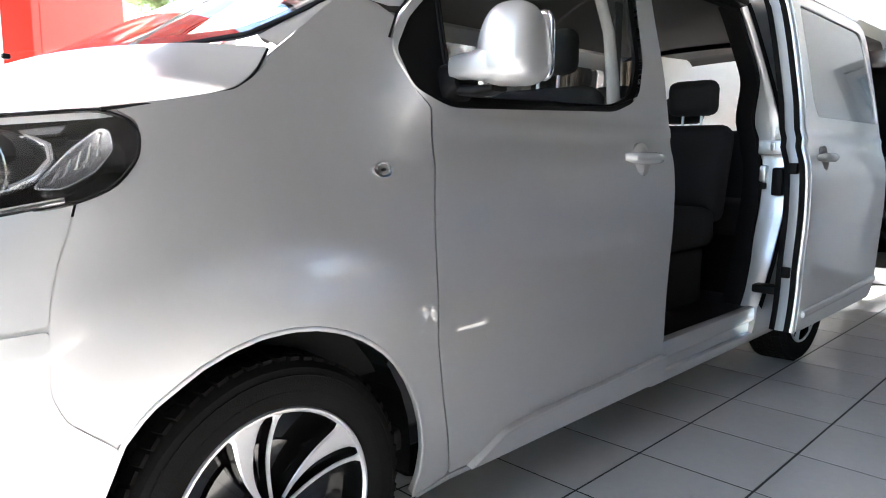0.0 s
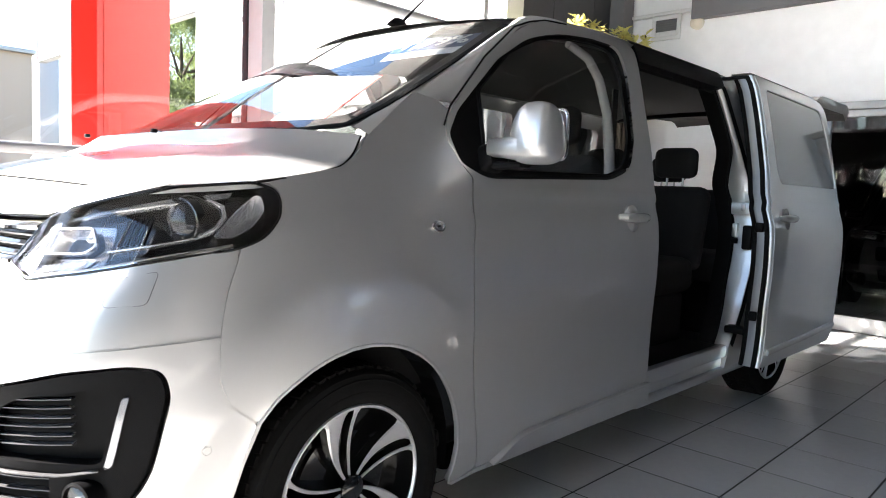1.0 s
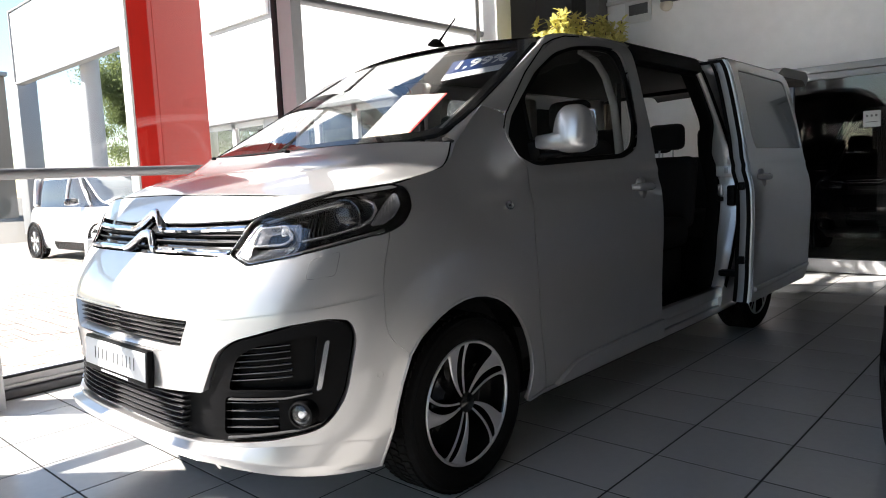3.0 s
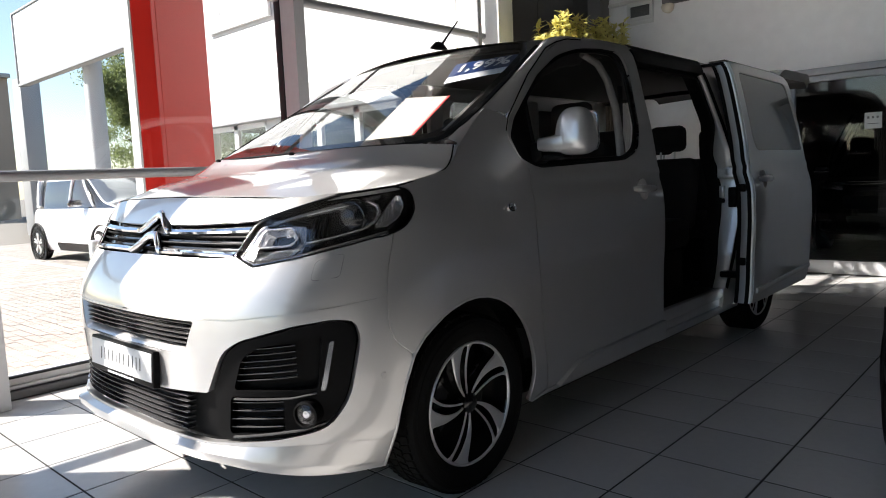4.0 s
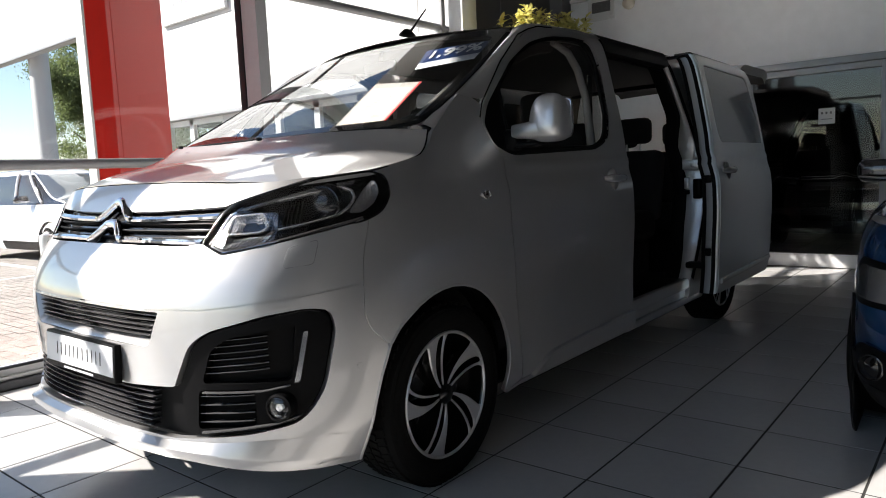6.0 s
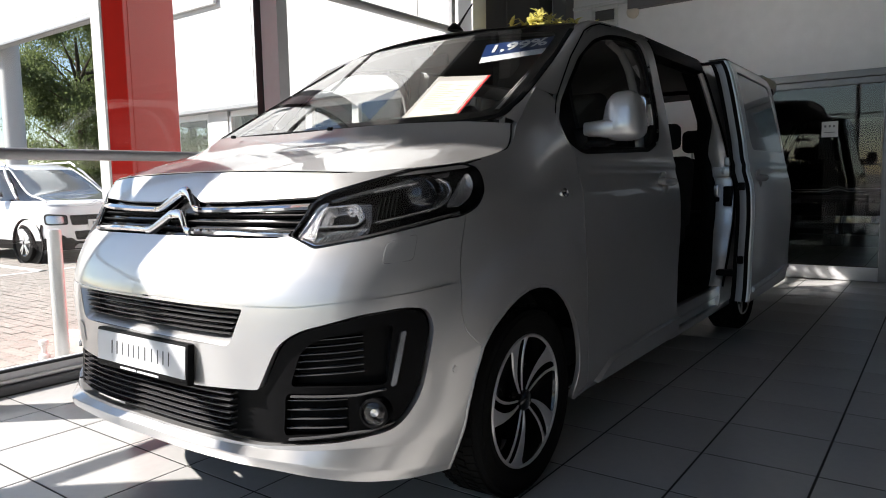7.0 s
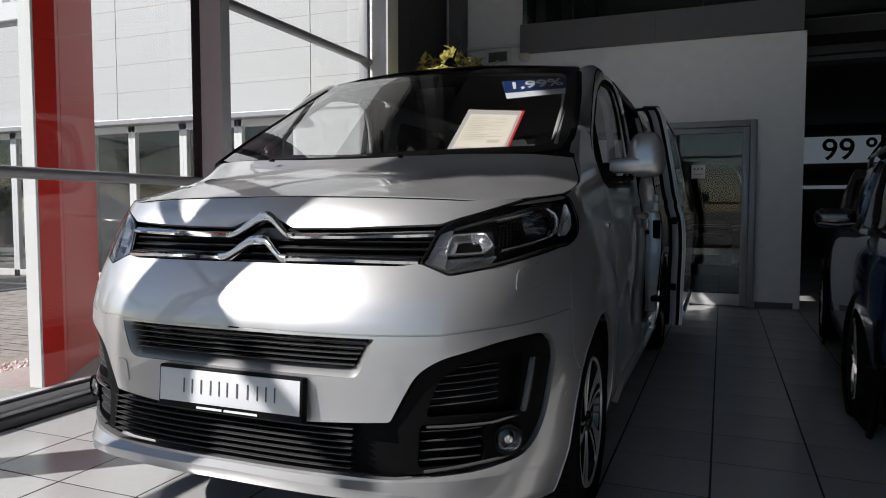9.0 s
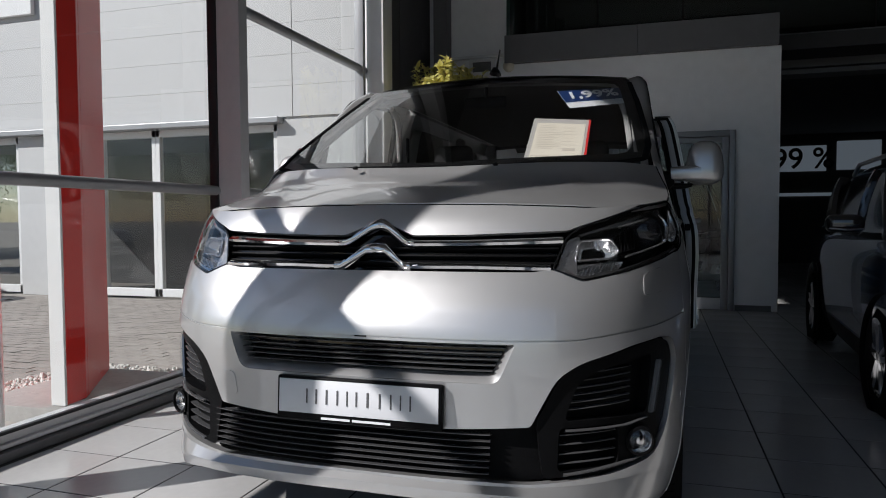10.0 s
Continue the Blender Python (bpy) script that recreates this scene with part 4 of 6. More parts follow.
noselip = [(-.93, 1.172), (-.755, 1.160), (-.60, 1.157), (-.41, 1.168), (0, 1.174), (.41, 1.168), (.60, 1.157), (.755, 1.160), (.93, 1.172), (.80, 1.141), (.66, 1.106), (.61, 1.090), (.30, 1.078), (.118, 1.076), (.06, 1.100), (0, 1.128), (-.06, 1.100), (-.118, 1.076), (-.30, 1.078), (-.61, 1.090), (-.66, 1.106), (-.80, 1.141)]
panel("nose_panel", rounded(noselip, .008, 3), SILVER, van, step=.03)
for sx in (.28, -.28):
    bm = bmesh.new()
    add_box(bm, (sx - .009, -.300, 1.320), (sx + .009, -.282, 1.333), .004)
    part("washer_nozzle", bm, PLASTIC, van, smooth=True)
# scuttle and wipers
sc = np.array([[(x, -.27 + .33 * x * x - .0 + d, 1.278 + .035 * x * x - .01 * (d > .03)) for x in np.linspace(-.66, .66, 40)] for d in (-.01, .02, .05, .11)])
grid("scuttle", sc, PLASTIC, van)
for pts in ([(-.55, -.16, 1.322), (-.2, -.205, 1.320), (.12, -.212, 1.320)], [(.05, -.212, 1.318), (.35, -.178, 1.322), (.62, -.095, 1.326)]):
    bm = bmesh.new()
    add_tube(bm, pts, .009, 8)
    add_tube(bm, [(p[0], p[1] + .012, p[2] + .014) for p in pts], .005, 6)
    part("wiper", bm, PLASTIC, van, smooth=True)

# windscreen with black band
WS = [(-.828, 1.350, .05), (-.5, 1.326), (0, 1.316), (.5, 1.326), (.828, 1.350, .05), (.800, 1.50), (.762, 1.66), (.712, 1.810), (.690, 1.842, .04), (0, 1.860), (-.690, 1.842, .04), (-.712, 1.81), (-.762, 1.66), (-.800, 1.50)]
ws = rounded(WS, .06, 6)
panel("windscreen", ws, SCREENGLASS, van, screen, depth=0, step=.06, label="raked clear windscreen").visible_shadow = False
wi = rounded([(-.755, 1.385, .09), (0, 1.352), (.755, 1.385, .09), (.735, 1.52), (.69, 1.69), (.655, 1.80, .06), (0, 1.822), (-.655, 1.80, .06), (-.69, 1.69), (-.735, 1.52)], .08, 6)
panel("windscreen_band", ws, PLASTIC, van, shifted(screen, .004), holes=[wi], depth=0, step=.06)

for sg in (1, -1):
    bm = bmesh.new()
    ribbon(bm, spread([(.40 * sg, 1.322), (.70 * sg, 1.338), (.800 * sg, 1.356), (.812 * sg, 1.42), (.797 * sg, 1.50), (.757 * sg, 1.66), (.708 * sg, 1.80)], 50), .026, .004, screen, lift=.001)
    part("windscreen_seal", bm, RUBBER, van, smooth=True)

# pillars, roof rails and roof
def rail_sheet(sg):
    rows = []
    for t in np.linspace(0, 1, 40):
        if t < .45:
            q = t / .45
            z = 1.350 + (1.842 - 1.350) * q
            xw = np.interp(z, [1.35, 1.5, 1.66, 1.81, 1.842], [.828, .800, .762, .712, .690])
            a = screen(xw, z)
            yo, zo = .065 + (1.00 - .065) * q, float(np.interp(.065 + .935 * q, [.065, .25, .36, .42, .50, .62, .80, 1.0], [1.33, 1.465, 1.468, 1.452, 1.52, 1.64, 1.775, 1.852]))
        else:
            q = (t - .45) / .55
            y = .80 + .3 * .416 + q * 3.45
            a = np.array([.690, float(screen(.690, 1.842)[1]) + q * 3.10, 1.842 + .040 * soft(q * 6)])
            yo, zo = 1.00 + q * 3.04, 1.852 + .012 * soft(q * 6)
        b = body(LC + yo, min(zo, 1.870))
        n = np.array([.55, -.25, .8])
        row = []
        for k in np.linspace(0, 1, 9):
            p = a * (1 - k) + b * k
            row.append(p + n * (.003 + .015 * float(soft((t - .10) / .22))) * math.sin(math.pi * k) ** .8)
        rows.append(row)
    P = np.array(rows)
    P[..., 0] *= sg
    return P
for sg in (1, -1):
    grid("roof_rail", rail_sheet(sg), SILVER, van)
ys, xs = np.linspace(0, 1, 44)[:, None], np.linspace(-1, 1, 31)[None]
xr = .690 * xs + 0 * ys
yr = (.76 + .3 * xr * xr) * (1 - ys) + 4.02 * ys
zr = 1.842 + .040 * soft(ys * 5) + (.016 + .012 * soft(ys * 4)) * (1 - xs * xs)
RF = np.stack([xr, yr, zr], -1)
grid("roof", RF, SILVER, van, "silver roof")
grid("roof_lining", RF * np.array([.97, 1, 1]) - np.array([0, 0, .05]), LINER, van, "headliner with the cabin's shade in its colour")
# aerial
bm = bmesh.new()
add_turned(bm, [(.001, .040), (.012, .034), (.026, .010), (.030, 0)], 16, pose(0, .93, 1.908) @ Matrix.Diagonal((1, 2.2, 1, 1)))
add_tube(bm, [(0, .95, 1.93), (-.008, 1.03, 2.005), (-.016, 1.115, 2.082)], [.008, .005, .0035], 8)
part("aerial", bm, PLASTIC, van, smooth=True)

# front doors
W = [(1.968, 1.360, .02), (2.020, 1.440), (2.24, 1.640), (2.42, 1.745, .06), (2.62, 1.800, .10), (2.86, 1.824), (3.075, 1.826, .06), (3.112, 1.70), (3.112, 1.43), (3.06, 1.300, .07), (2.90, 1.252, .05), (2.12, 1.226, .05), (2.006, 1.272, .03)]
for sg in (1, -1):
    wl = rounded([(p[0] * sg, *p[1:]) for p in W], .02, 5)
    dl = [(s + G + .0006, z) for s, z in DOORLINE] + [(2.095, .262), (2.3, .265), (3.238, .270), (3.240, .36), (3.236, .75), (3.243, 1.05), (3.262, 1.25, .05), (3.262, 1.40, .05), (3.235, 1.60), (3.215, 1.84, .04), (3.19, 1.862, .02), (2.86, 1.868, .10), (2.56, 1.846, .15), (2.36, 1.768, .1), (2.18, 1.630), (2.06, 1.508), (1.992, 1.440), (1.962, 1.395, .02), (1.960, 1.350, .02)]
    dl = rounded([(p[0] * sg, *p[1:]) for p in dl], .012, 4)
    cup = np.array([((3.02 + .052 * math.cos(a)) * sg, 1.096 + .056 * math.sin(a)) for a in np.linspace(0, math.tau, 24, endpoint=False)])
    door = panel("front_door", dl, SILVER, van, holes=[wl, cup], step=.035, depth=.03, label="silver front door with a black-framed window")
    cw = np.array([2.55 * sg, 1.53])
    gl = rounded([(p[0] * sg, p[1], *(p[2:])) for p in [(2.135, 1.300, .02), (2.135, 1.520, .02), (2.30, 1.665), (2.46, 1.742, .06), (2.64, 1.785, .1), (2.86, 1.802), (2.990, 1.800, .08), (3.050, 1.70), (3.062, 1.43), (3.01, 1.315, .07), (2.88, 1.275, .04), (2.2, 1.262, .02)]], .02, 5)
    panel("window_frame", wl, PLASTIC, door, shifted(body, .012), holes=[gl], depth=-.012, step=.04)
    panel("window_glass", gl, CARGLASS, door, shifted(body, .02), depth=0, step=.08).visible_shadow = False
    bm = bmesh.new()
    ribbon(bm, spread([(2.05 * sg, 1.243), (2.5 * sg, 1.243), (2.9 * sg, 1.262), (3.03 * sg, 1.295)], 24), .022, .010, lift=-.014)
    part("window_sill", bm, PLASTIC, door, smooth=True)
    bm = bmesh.new()
    ribbon(bm, [(2.137 * sg, 1.26), (2.137 * sg, 1.40), (2.137 * sg, 1.535)], .018, .006, lift=-.012)
    part("quarter_bar", bm, PLASTIC, door, smooth=True)
    blade = [(2.165, .262, .004), (2.215, .285, .01), (2.318, .338, .05), (2.45, .343), (2.65, .349), (3.236, .361, .004), (3.236, .268, .004)]
    panel("door_blade", rounded([(p[0] * sg, *p[1:]) for p in blade], .02, 5), SILVER, door, lift=.022, depth=.023, step=.04)
    bm = bmesh.new()
    ribbon(bm, spread([(p * sg, z) for p, z in ((2.180, .266), (2.235, .296), (2.305, .328), (2.38, .336), (2.65, .345), (3.232, .357))], 40), .012, .006, lift=.018)
    part("blade_edge", bm, SILVER, door, smooth=True)
    panel("door_sill", rounded([(p[0] * sg, *p[1:]) for p in [(1.990, .226), (2.10, .240), (3.262, .243), (3.262, .266), (2.30, .261), (2.10, .258), (1.990, .235)]], .004, 3), SILVER, van, lift=.002, depth=.03, step=.05)
    # handle in its cup
    c = body(3.02 * sg, 1.100)
    bm = bmesh.new()
    add_turned(bm, [(.058, -.003), (.053, -.018), (.044, -.038), (.024, -.050), (.001, -.053)], 32, look(tuple(c - np.array([0, 0, .004])), tuple(c - np.array([sg, 0, .004]))))
    part("handle_cup", bm, SILVER, door, smooth=True)
    bm = bmesh.new()
    add_tube(bm, [tuple(c + np.array([sg * d, dy, dz])) for d, dy, dz in ((.000, -.105, .004), (.022, -.085, .002), (.031, -.04, 0), (.031, .04, 0), (.022, .085, 0), (.004, .10, 0))], [.012, .019, .021, .021, .019, .012], 12)
    part("door_handle", bm, SILVER, door, smooth=True)
    # thin black ribbon draws the dark shut line, as no gap is modelled
    bm = bmesh.new()
    ribbon(bm, spread([(p * sg, z) for p, z in [(1.950, 1.385), (1.985, 1.447), (2.055, 1.516), (2.175, 1.638), (2.352, 1.774), (2.45, 1.812), (2.56, 1.840), (2.70, 1.852)]], 50), .007, .003, lift=-.001)
    part("door_seal", bm, RUBBER, door, smooth=True)
    # inner trim
    tr_ = shifted(body, .05)
    panel("door_lining", rounded([(2.15 * sg, .30), (3.20 * sg, .30), (3.20 * sg, 1.24), (2.15 * sg, 1.22)], .03, 4), TRIM, door, tr_, depth=0, step=.08)
    # mirror
    mm = new("mirror")
    mm.parent = van
    tagged(mm, "silver door mirror on a black foot")
    def shell(cx, cy, cz, hx, hy, hz, p=3.2, n=28, k=16, taper=.0):
        bm = bmesh.new()
        rings = []
        for j in range(k + 1):
            b = -math.pi / 2 + math.pi * j / k
            ring = []
            for i in range(n):
                a = math.tau * i / n
                e = 2 / p
                f = lambda q: math.copysign(abs(q) ** e, q)
                zz = f(math.sin(b))
                x, y, z = f(math.cos(b)) * f(math.cos(a)), f(math.cos(b)) * f(math.sin(a)), zz
                w = 1 - taper * zz
                ring.append(bm.verts.new((sg * (cx + hx * x * w), cy + hy * y * (1 - .25 * zz), cz + hz * z)))
            rings.append(ring)
        for r0, r1 in zip(rings, rings[1:]):
            for i in range(n):
                bm.faces.new((r0[i], r0[(i + 1) % n], r1[(i + 1) % n], r1[i]))
        bmesh.ops.remove_doubles(bm, verts=bm.verts, dist=1e-5)
        return bm
    part("mirror_shell", shell(1.052, .60, 1.374, .080, .078, .100, 2.9, 32, 18, .14), SILVER, mm, "silver mirror housing", smooth=True, angle=80)
    def arm(name, rows, mat):
        """A flattened arm through (x, y, z, half depth, half height) sections."""
        bm = bmesh.new()
        rings = []
        for x, y, z, hy, hz in rows:
            rings.append([bm.verts.new((x * sg, y + hy * math.copysign(abs(math.cos(a)) ** .55, math.cos(a)), z + hz * math.copysign(abs(math.sin(a)) ** .55, math.sin(a)))) for a in np.linspace(0, math.tau, 20, endpoint=False)])
        for r0, r1 in zip(rings, rings[1:]):
            for i in range(20):
                bm.faces.new((r0[i], r0[(i + 1) % 20], r1[(i + 1) % 20], r1[i]))
        bm.faces.new(rings[0])
        bm.faces.new(rings[-1][::-1])
        part(name, bm, mat, mm, smooth=True, angle=50)
    arm("mirror_arm", [(.905, .570, 1.326, .046, .030), (.96, .572, 1.326, .056, .034), (1.00, .582, 1.326, .068, .040), (1.06, .595, 1.330, .076, .046)], SILVER)
    arm("mirror_foot", [(.862, .585, 1.285, .058, .055), (.895, .580, 1.295, .052, .046), (.918, .577, 1.305, .044, .034)], PLASTIC)
    arm("mirror_foot", [(.90, .59, 1.272, .045, .014), (.96, .60, 1.270, .050, .013), (1.00, .61, 1.274, .030, .008)], PLASTIC)
    part("mirror_glass", shell(1.054, .672, 1.375, .064, .010, .086, 5, 24, 10), MIRROR, mm, smooth=True, angle=80)

# wheels
def wheel(name, x, y, sg, label):
    w = new(name)
    w.parent = van
    tagged(w, label)
    w.matrix_local = pose(x, y, .34, 0, 90 * sg, 0) @ pose(0, 0, 0, 0, 0, 12)
    bm = bmesh.new()
    add_turned(bm, [(.236, -.20), (.246, -.205), (.30, -.212), (.325, -.205), (.338, -.185), (.340, -.16), (.340, -.05), (.338, -.025), (.325, -.004), (.30, .004), (.268, .003), (.250, -.003), (.238, -.010)], 72)
    tyre = part("tyre", bm, RUBBER, w, smooth=True)
    bm = bmesh.new()
    for k in range(64):
        for z0, z1, tw in ((-.060, -.022, 6), (-.105, -.068, -6), (-.15, -.113, 6), (-.192, -.158, -6)):
            add_box(bm, (.336, -.0125, z0), (.3445, .0125, z1), 0, pose(0, 0, 0, 0, 0, k * 5.625 + (2.8 if tw < 0 else 0)) @ pose(0, 0, 0, tw * 2, 0, 0))
    part("tread", bm, RUBBER, tyre)
    bm = bmesh.new()
    for rr in (.276, .310):
        add_turned(bm, [(rr - .0015, .0015), (rr - .0015, .0042), (rr + .0015, .0042), (rr + .0015, .0015)], 72)
    part("sidewall_ring", bm, RUBBER, tyre)
    bm = bmesh.new()
    add_turned(bm, [(.240, -.010), (.236, -.006), (.230, -.008), (.226, -.016), (.222, -.05), (.212, -.15), (.21, -.2)], 64)
    part("rim", bm, GLOSSBLACK, w, "black rim barrel", smooth=True)
    bm = bmesh.new()
    add_turned(bm, [(.2405, -.009), (.237, -.003), (.232, -.003), (.2275, -.010)], 64)
    part("rim_lip", bm, ALLOY, w, "silver rim lip", smooth=True)
    bm = bmesh.new()
    add_turned(bm, [(.222, -.075), (.12, -.08), (.05, -.07), (.001, -.07)], 48)
    part("rim_back", bm, GLOSSBLACK, w, smooth=True)
    for k in range(10):
        bm = bmesh.new()
        wide = k % 2 == 0
        top, bot = [], []
        for i, t in enumerate(np.linspace(0, 1, 14)):
            r = .030 + .201 * t
            a = math.tau * k / 10 - (.16 + .62 * t ** 1.6 * (1 - .38 * t) if wide else .02 + .22 * t * t)
            wdt = (.008 + .066 * t ** 1.7 if wide else .0075 + .005 * t) + (.022 if wide else .014) * max(0, (t - .88) / .12) ** 2
            hw = wdt / r / 2
            h = -.022 + .014 * t
            for lst, dz in ((top, 0), (bot, -.030)):
                lst.append([bm.verts.new((r * math.cos(a + q * hw), r * math.sin(a + q * hw), h + dz - (.004 if abs(q) == 1 else 0))) for q in (-1, -.75, .75, 1)])
        for lst in (top, bot):
            for r0, r1 in zip(lst, lst[1:]):
                for j in range(3):
                    bm.faces.new((r0[j], r0[j + 1], r1[j + 1], r1[j])).material_index = int(lst is bot)
        for r0, r1, q0, q1 in zip(top, top[1:], bot, bot[1:]):
            bm.faces.new((r0[0], r1[0], q1[0], q0[0])).material_index = 1
            bm.faces.new((r0[3], r1[3], q1[3], q0[3])).material_index = 1
        part("spoke", bm, [ALLOY, GLOSSBLACK], w)
    bm = bmesh.new()
    add_turned(bm, [(.040, -.03), (.038, -.014), (.030, -.008), (.001, -.006)], 32)
    part("hub_cap", bm, GLOSSBLACK, w, smooth=True)
    bm = bmesh.new()
    add_turned(bm, [(.15, -.10), (.15, -.068), (.06, -.062), (.001, -.062)], 40)
    part("brake_disc", bm, GLOSSBLACK, w, smooth=True)
    return w
for yy in (0.0, 3.275):
    wheel("wheel", .935, yy, 1, "black tyre on a two-tone alloy wheel")
    wheel("wheel", -.935, yy, -1, "black tyre on a two-tone alloy wheel")
# inner arches and underside
for yy in (0.0, 3.275):
    for sg in (1, -1):
        bm = bmesh.new()
        n = 20
        r0 = [[bm.verts.new((x * sg, yy + .425 * math.cos(a), .345 + .425 * math.sin(a))) for x in (.52, .925 if yy else .875)] for a in np.linspace(-.16, math.pi + .22, n)]
        for p, q in zip(r0, r0[1:]):
            bm.faces.new((p[0], p[1], q[1], q[0]))
        bm.faces.new([r[0] for r in r0])
        part("arch_liner", bm, PLASTIC, van)
bm = bmesh.new()
add_box(bm, (-.84, .45, .235), (.84, 2.84, .34), .02)
add_box(bm, (-.5, -.72, .24), (.5, .45, .40), .03)
add_box(bm, (-.80, 3.70, .24), (.80, 4.25, .40), .03)
add_box(bm, (-.50, 2.84, .24), (.50, 3.70, .40), .03)
part("underbody", bm, PLASTIC, van)

# ---------- van: rear body, sliding door, cabin ----------
REAR = LC + 4.02
arch_r = [(s + 3.275, z) for s, z in arch(0, .41, 195, -15, 18)]
rearwin = [(LC + 2.93, 1.30, .06), (LC + 2.95, 1.74, .06), (LC + 3.86, 1.74, .06), (LC + 3.92, 1.30, .06)]
REAREDGE = [(LC + 2.58, .40), (LC + 2.625, .47), (LC + 2.70, .60), (LC + 2.775, .82), (LC + 2.81, 1.0), (LC + 2.825, 1.18), (LC + 2.79, 1.33), (LC + 2.745, 1.43), (LC + 2.67, 1.58), (LC + 2.59, 1.75), (LC + 2.565, 1.80)]
side_l = [(LC + 2.56, .25)] + REAREDGE + [(LC + 2.54, 1.868), (REAR, 1.868), (REAR + .01, 1.30), (REAR + .02, .30)] + arch_r[::-1]
panel("rear_side", rounded(side_l, .012, 4), SILVER, van, holes=[rounded(rearwin, .06, 5)], step=.05, depth=.06, label="silver rear side panel")
panel("rear_window", rounded(rearwin, .06, 5), DARKGLASS, van, shifted(body, .008), depth=0, step=.1)
# offside, closed
side_r = [(3.248, .21), (LC + 2.86, .21)] + arch_r + [(REAR + .02, .30), (REAR + .01, 1.30), (REAR, 1.868), (3.225, 1.868), (3.245, 1.60), (3.272, 1.40), (3.272, 1.25), (3.253, 1.05), (3.246, .75)]
win_r = [(LC + 1.86, 1.30, .06), (LC + 1.86, 1.76, .06), (LC + 2.72, 1.76, .06), (LC + 2.72, 1.30, .06)]
panel("rear_side", rounded(flip(side_r), .012, 4), SILVER, van, holes=[rounded(flip(rearwin), .06, 5), rounded(flip(win_r), .06, 5)], step=.05, depth=.06, label="silver rear side panel")
for wn_ in (rearwin, win_r):
    panel("rear_window", rounded(flip(wn_), .06, 5), DARKGLASS, van, shifted(body, .008), depth=0, step=.1, inward=True)
# door pillar behind the opening, jamb, tracks, latch
e = spread(REAREDGE, 40)
P0 = body(e[:, 0], e[:, 1])
deep = .075 + .035 * soft((e[:, 1] - .42) / .4) - .080 * soft((e[:, 1] - 1.26) / .25)
def jamb_sheet(d0, d1, b0, b1, mat):
    """One strip of the rear door pillar's face, from d0 to d1 behind the skin."""
    rows = [P0 - np.stack([d0 + (d1 - d0) * k, 0 * d1 + b0 + (b1 - b0) * k + .006 * math.sin(math.pi * k), 0 * d1], -1) for k in np.linspace(0, 1, 5)]
    grid("door_jamb", np.stack(rows), mat, van)
jamb_sheet(.004, deep, 0, .010, SILVER)
jamb_sheet(deep, deep + .014, .022, .022, RUBBER)
jamb_sheet(deep + .002, deep + .10, .008, .0, PLASTIC)
# wide black strip over the silver skin, standing for shade behind the door
bm = bmesh.new()
ribbon(bm, np.array([(a + .028, b) for a, b in e]), .050, .004, lift=.002)
part("door_seal", bm, RUBBER, van, smooth=True)
bm = bmesh.new()
ribbon(bm, spread([(LC + 1.66, 1.838), (LC + 2.66, 1.835)], 20), .045, .004, lift=-.012)
ribbon(bm, spread([(LC + 1.66, 1.805), (LC + 2.62, 1.80)], 20), .05, .004, lift=-.045)
part("upper_track", bm, PLASTIC, van, smooth=True)
RS = rail_sheet(1)
on = (RS[:, 8, 1] > 1.60) & (RS[:, 8, 1] < 2.75)
grid("track_cover", RS[on][:, 3:] + np.array([.004, 0, .004]), PLASTIC, van, "black cover over the sliding door track")
panel("track_cover", rounded([(LC + 1.655, 1.79), (LC + 1.66, 1.868), (LC + 2.62, 1.868), (LC + 2.60, 1.79)], .006, 2), PLASTIC, van, lift=.003, depth=.05, step=.05)
box("hinge", (.825, 2.745, 1.115), (.935, 2.83, 1.185), SATINSTEEL, van, .01)
box("hinge", (.885, 2.735, 1.135), (.908, 2.75, 1.175), STEEL, van, .004)
box("hinge", (.895, 2.76, 1.19), (.93, 2.82, 1.245), SATINSTEEL, van, .006)
box("latch", (.830, 2.765, .985), (.862, 2.81, 1.065), STEEL, van, .008)
box("latch", (.835, 2.752, .950), (.868, 2.78, .980), PLASTIC, van, .006)
bm = bmesh.new()
add_box(bm, (.893, 2.755, .92), (.945, 2.83, 1.055), .01)
part("latch_buffer", bm, PLASTIC, van, smooth=True)
# sill under the opening
bm = bmesh.new()
add_box(bm, (.60, 1.62, .345), (.905, 2.62, .392), .01)
part("step_tread", bm, PLASTIC, van, smooth=True)
bm = bmesh.new()
add_box(bm, (.88, 1.63, .335), (.928, 2.58, .405), .012)
add_box(bm, (.87, 1.60, .236), (.925, 2.86, .280), .012)
part("sill", bm, SILVER, van, smooth=True)
bm = bmesh.new()
add_box(bm, (.86, 1.62, .278), (.905, 2.86, .335), .008)
part("sill_groove", bm, SILVER, van, smooth=True)

# sliding door, slid back and standing off the side
def slid(s, z):
    p = body(s, z)
    return p + np.array([.190, 0, 0]) - np.array([.02, 0, 0]) * (np.asarray(z)[..., None] - .3) / 1.5
SD = [(LC + 2.548, .318, .02), (LC + 2.575, .50), (LC + 2.580, .95), (LC + 2.600, 1.15), (LC + 2.645, 1.35), (LC + 2.650, 1.60), (LC + 2.645, 1.868, .03), (LC + 3.55, 1.860, .05), (LC + 3.80, 1.845, .10), (LC + 3.84, 1.30), (LC + 3.83, .60, .05), (LC + 3.79, .38, .05), (LC + 3.72, .318, .03)]
SWN = [(LC + 2.735, 1.80, .05), (LC + 3.70, 1.785, .06), (LC + 3.815, 1.40), (LC + 3.815, 1.29, .03), (LC + 2.80, 1.29, .03), (LC + 2.755, 1.36, .05)]
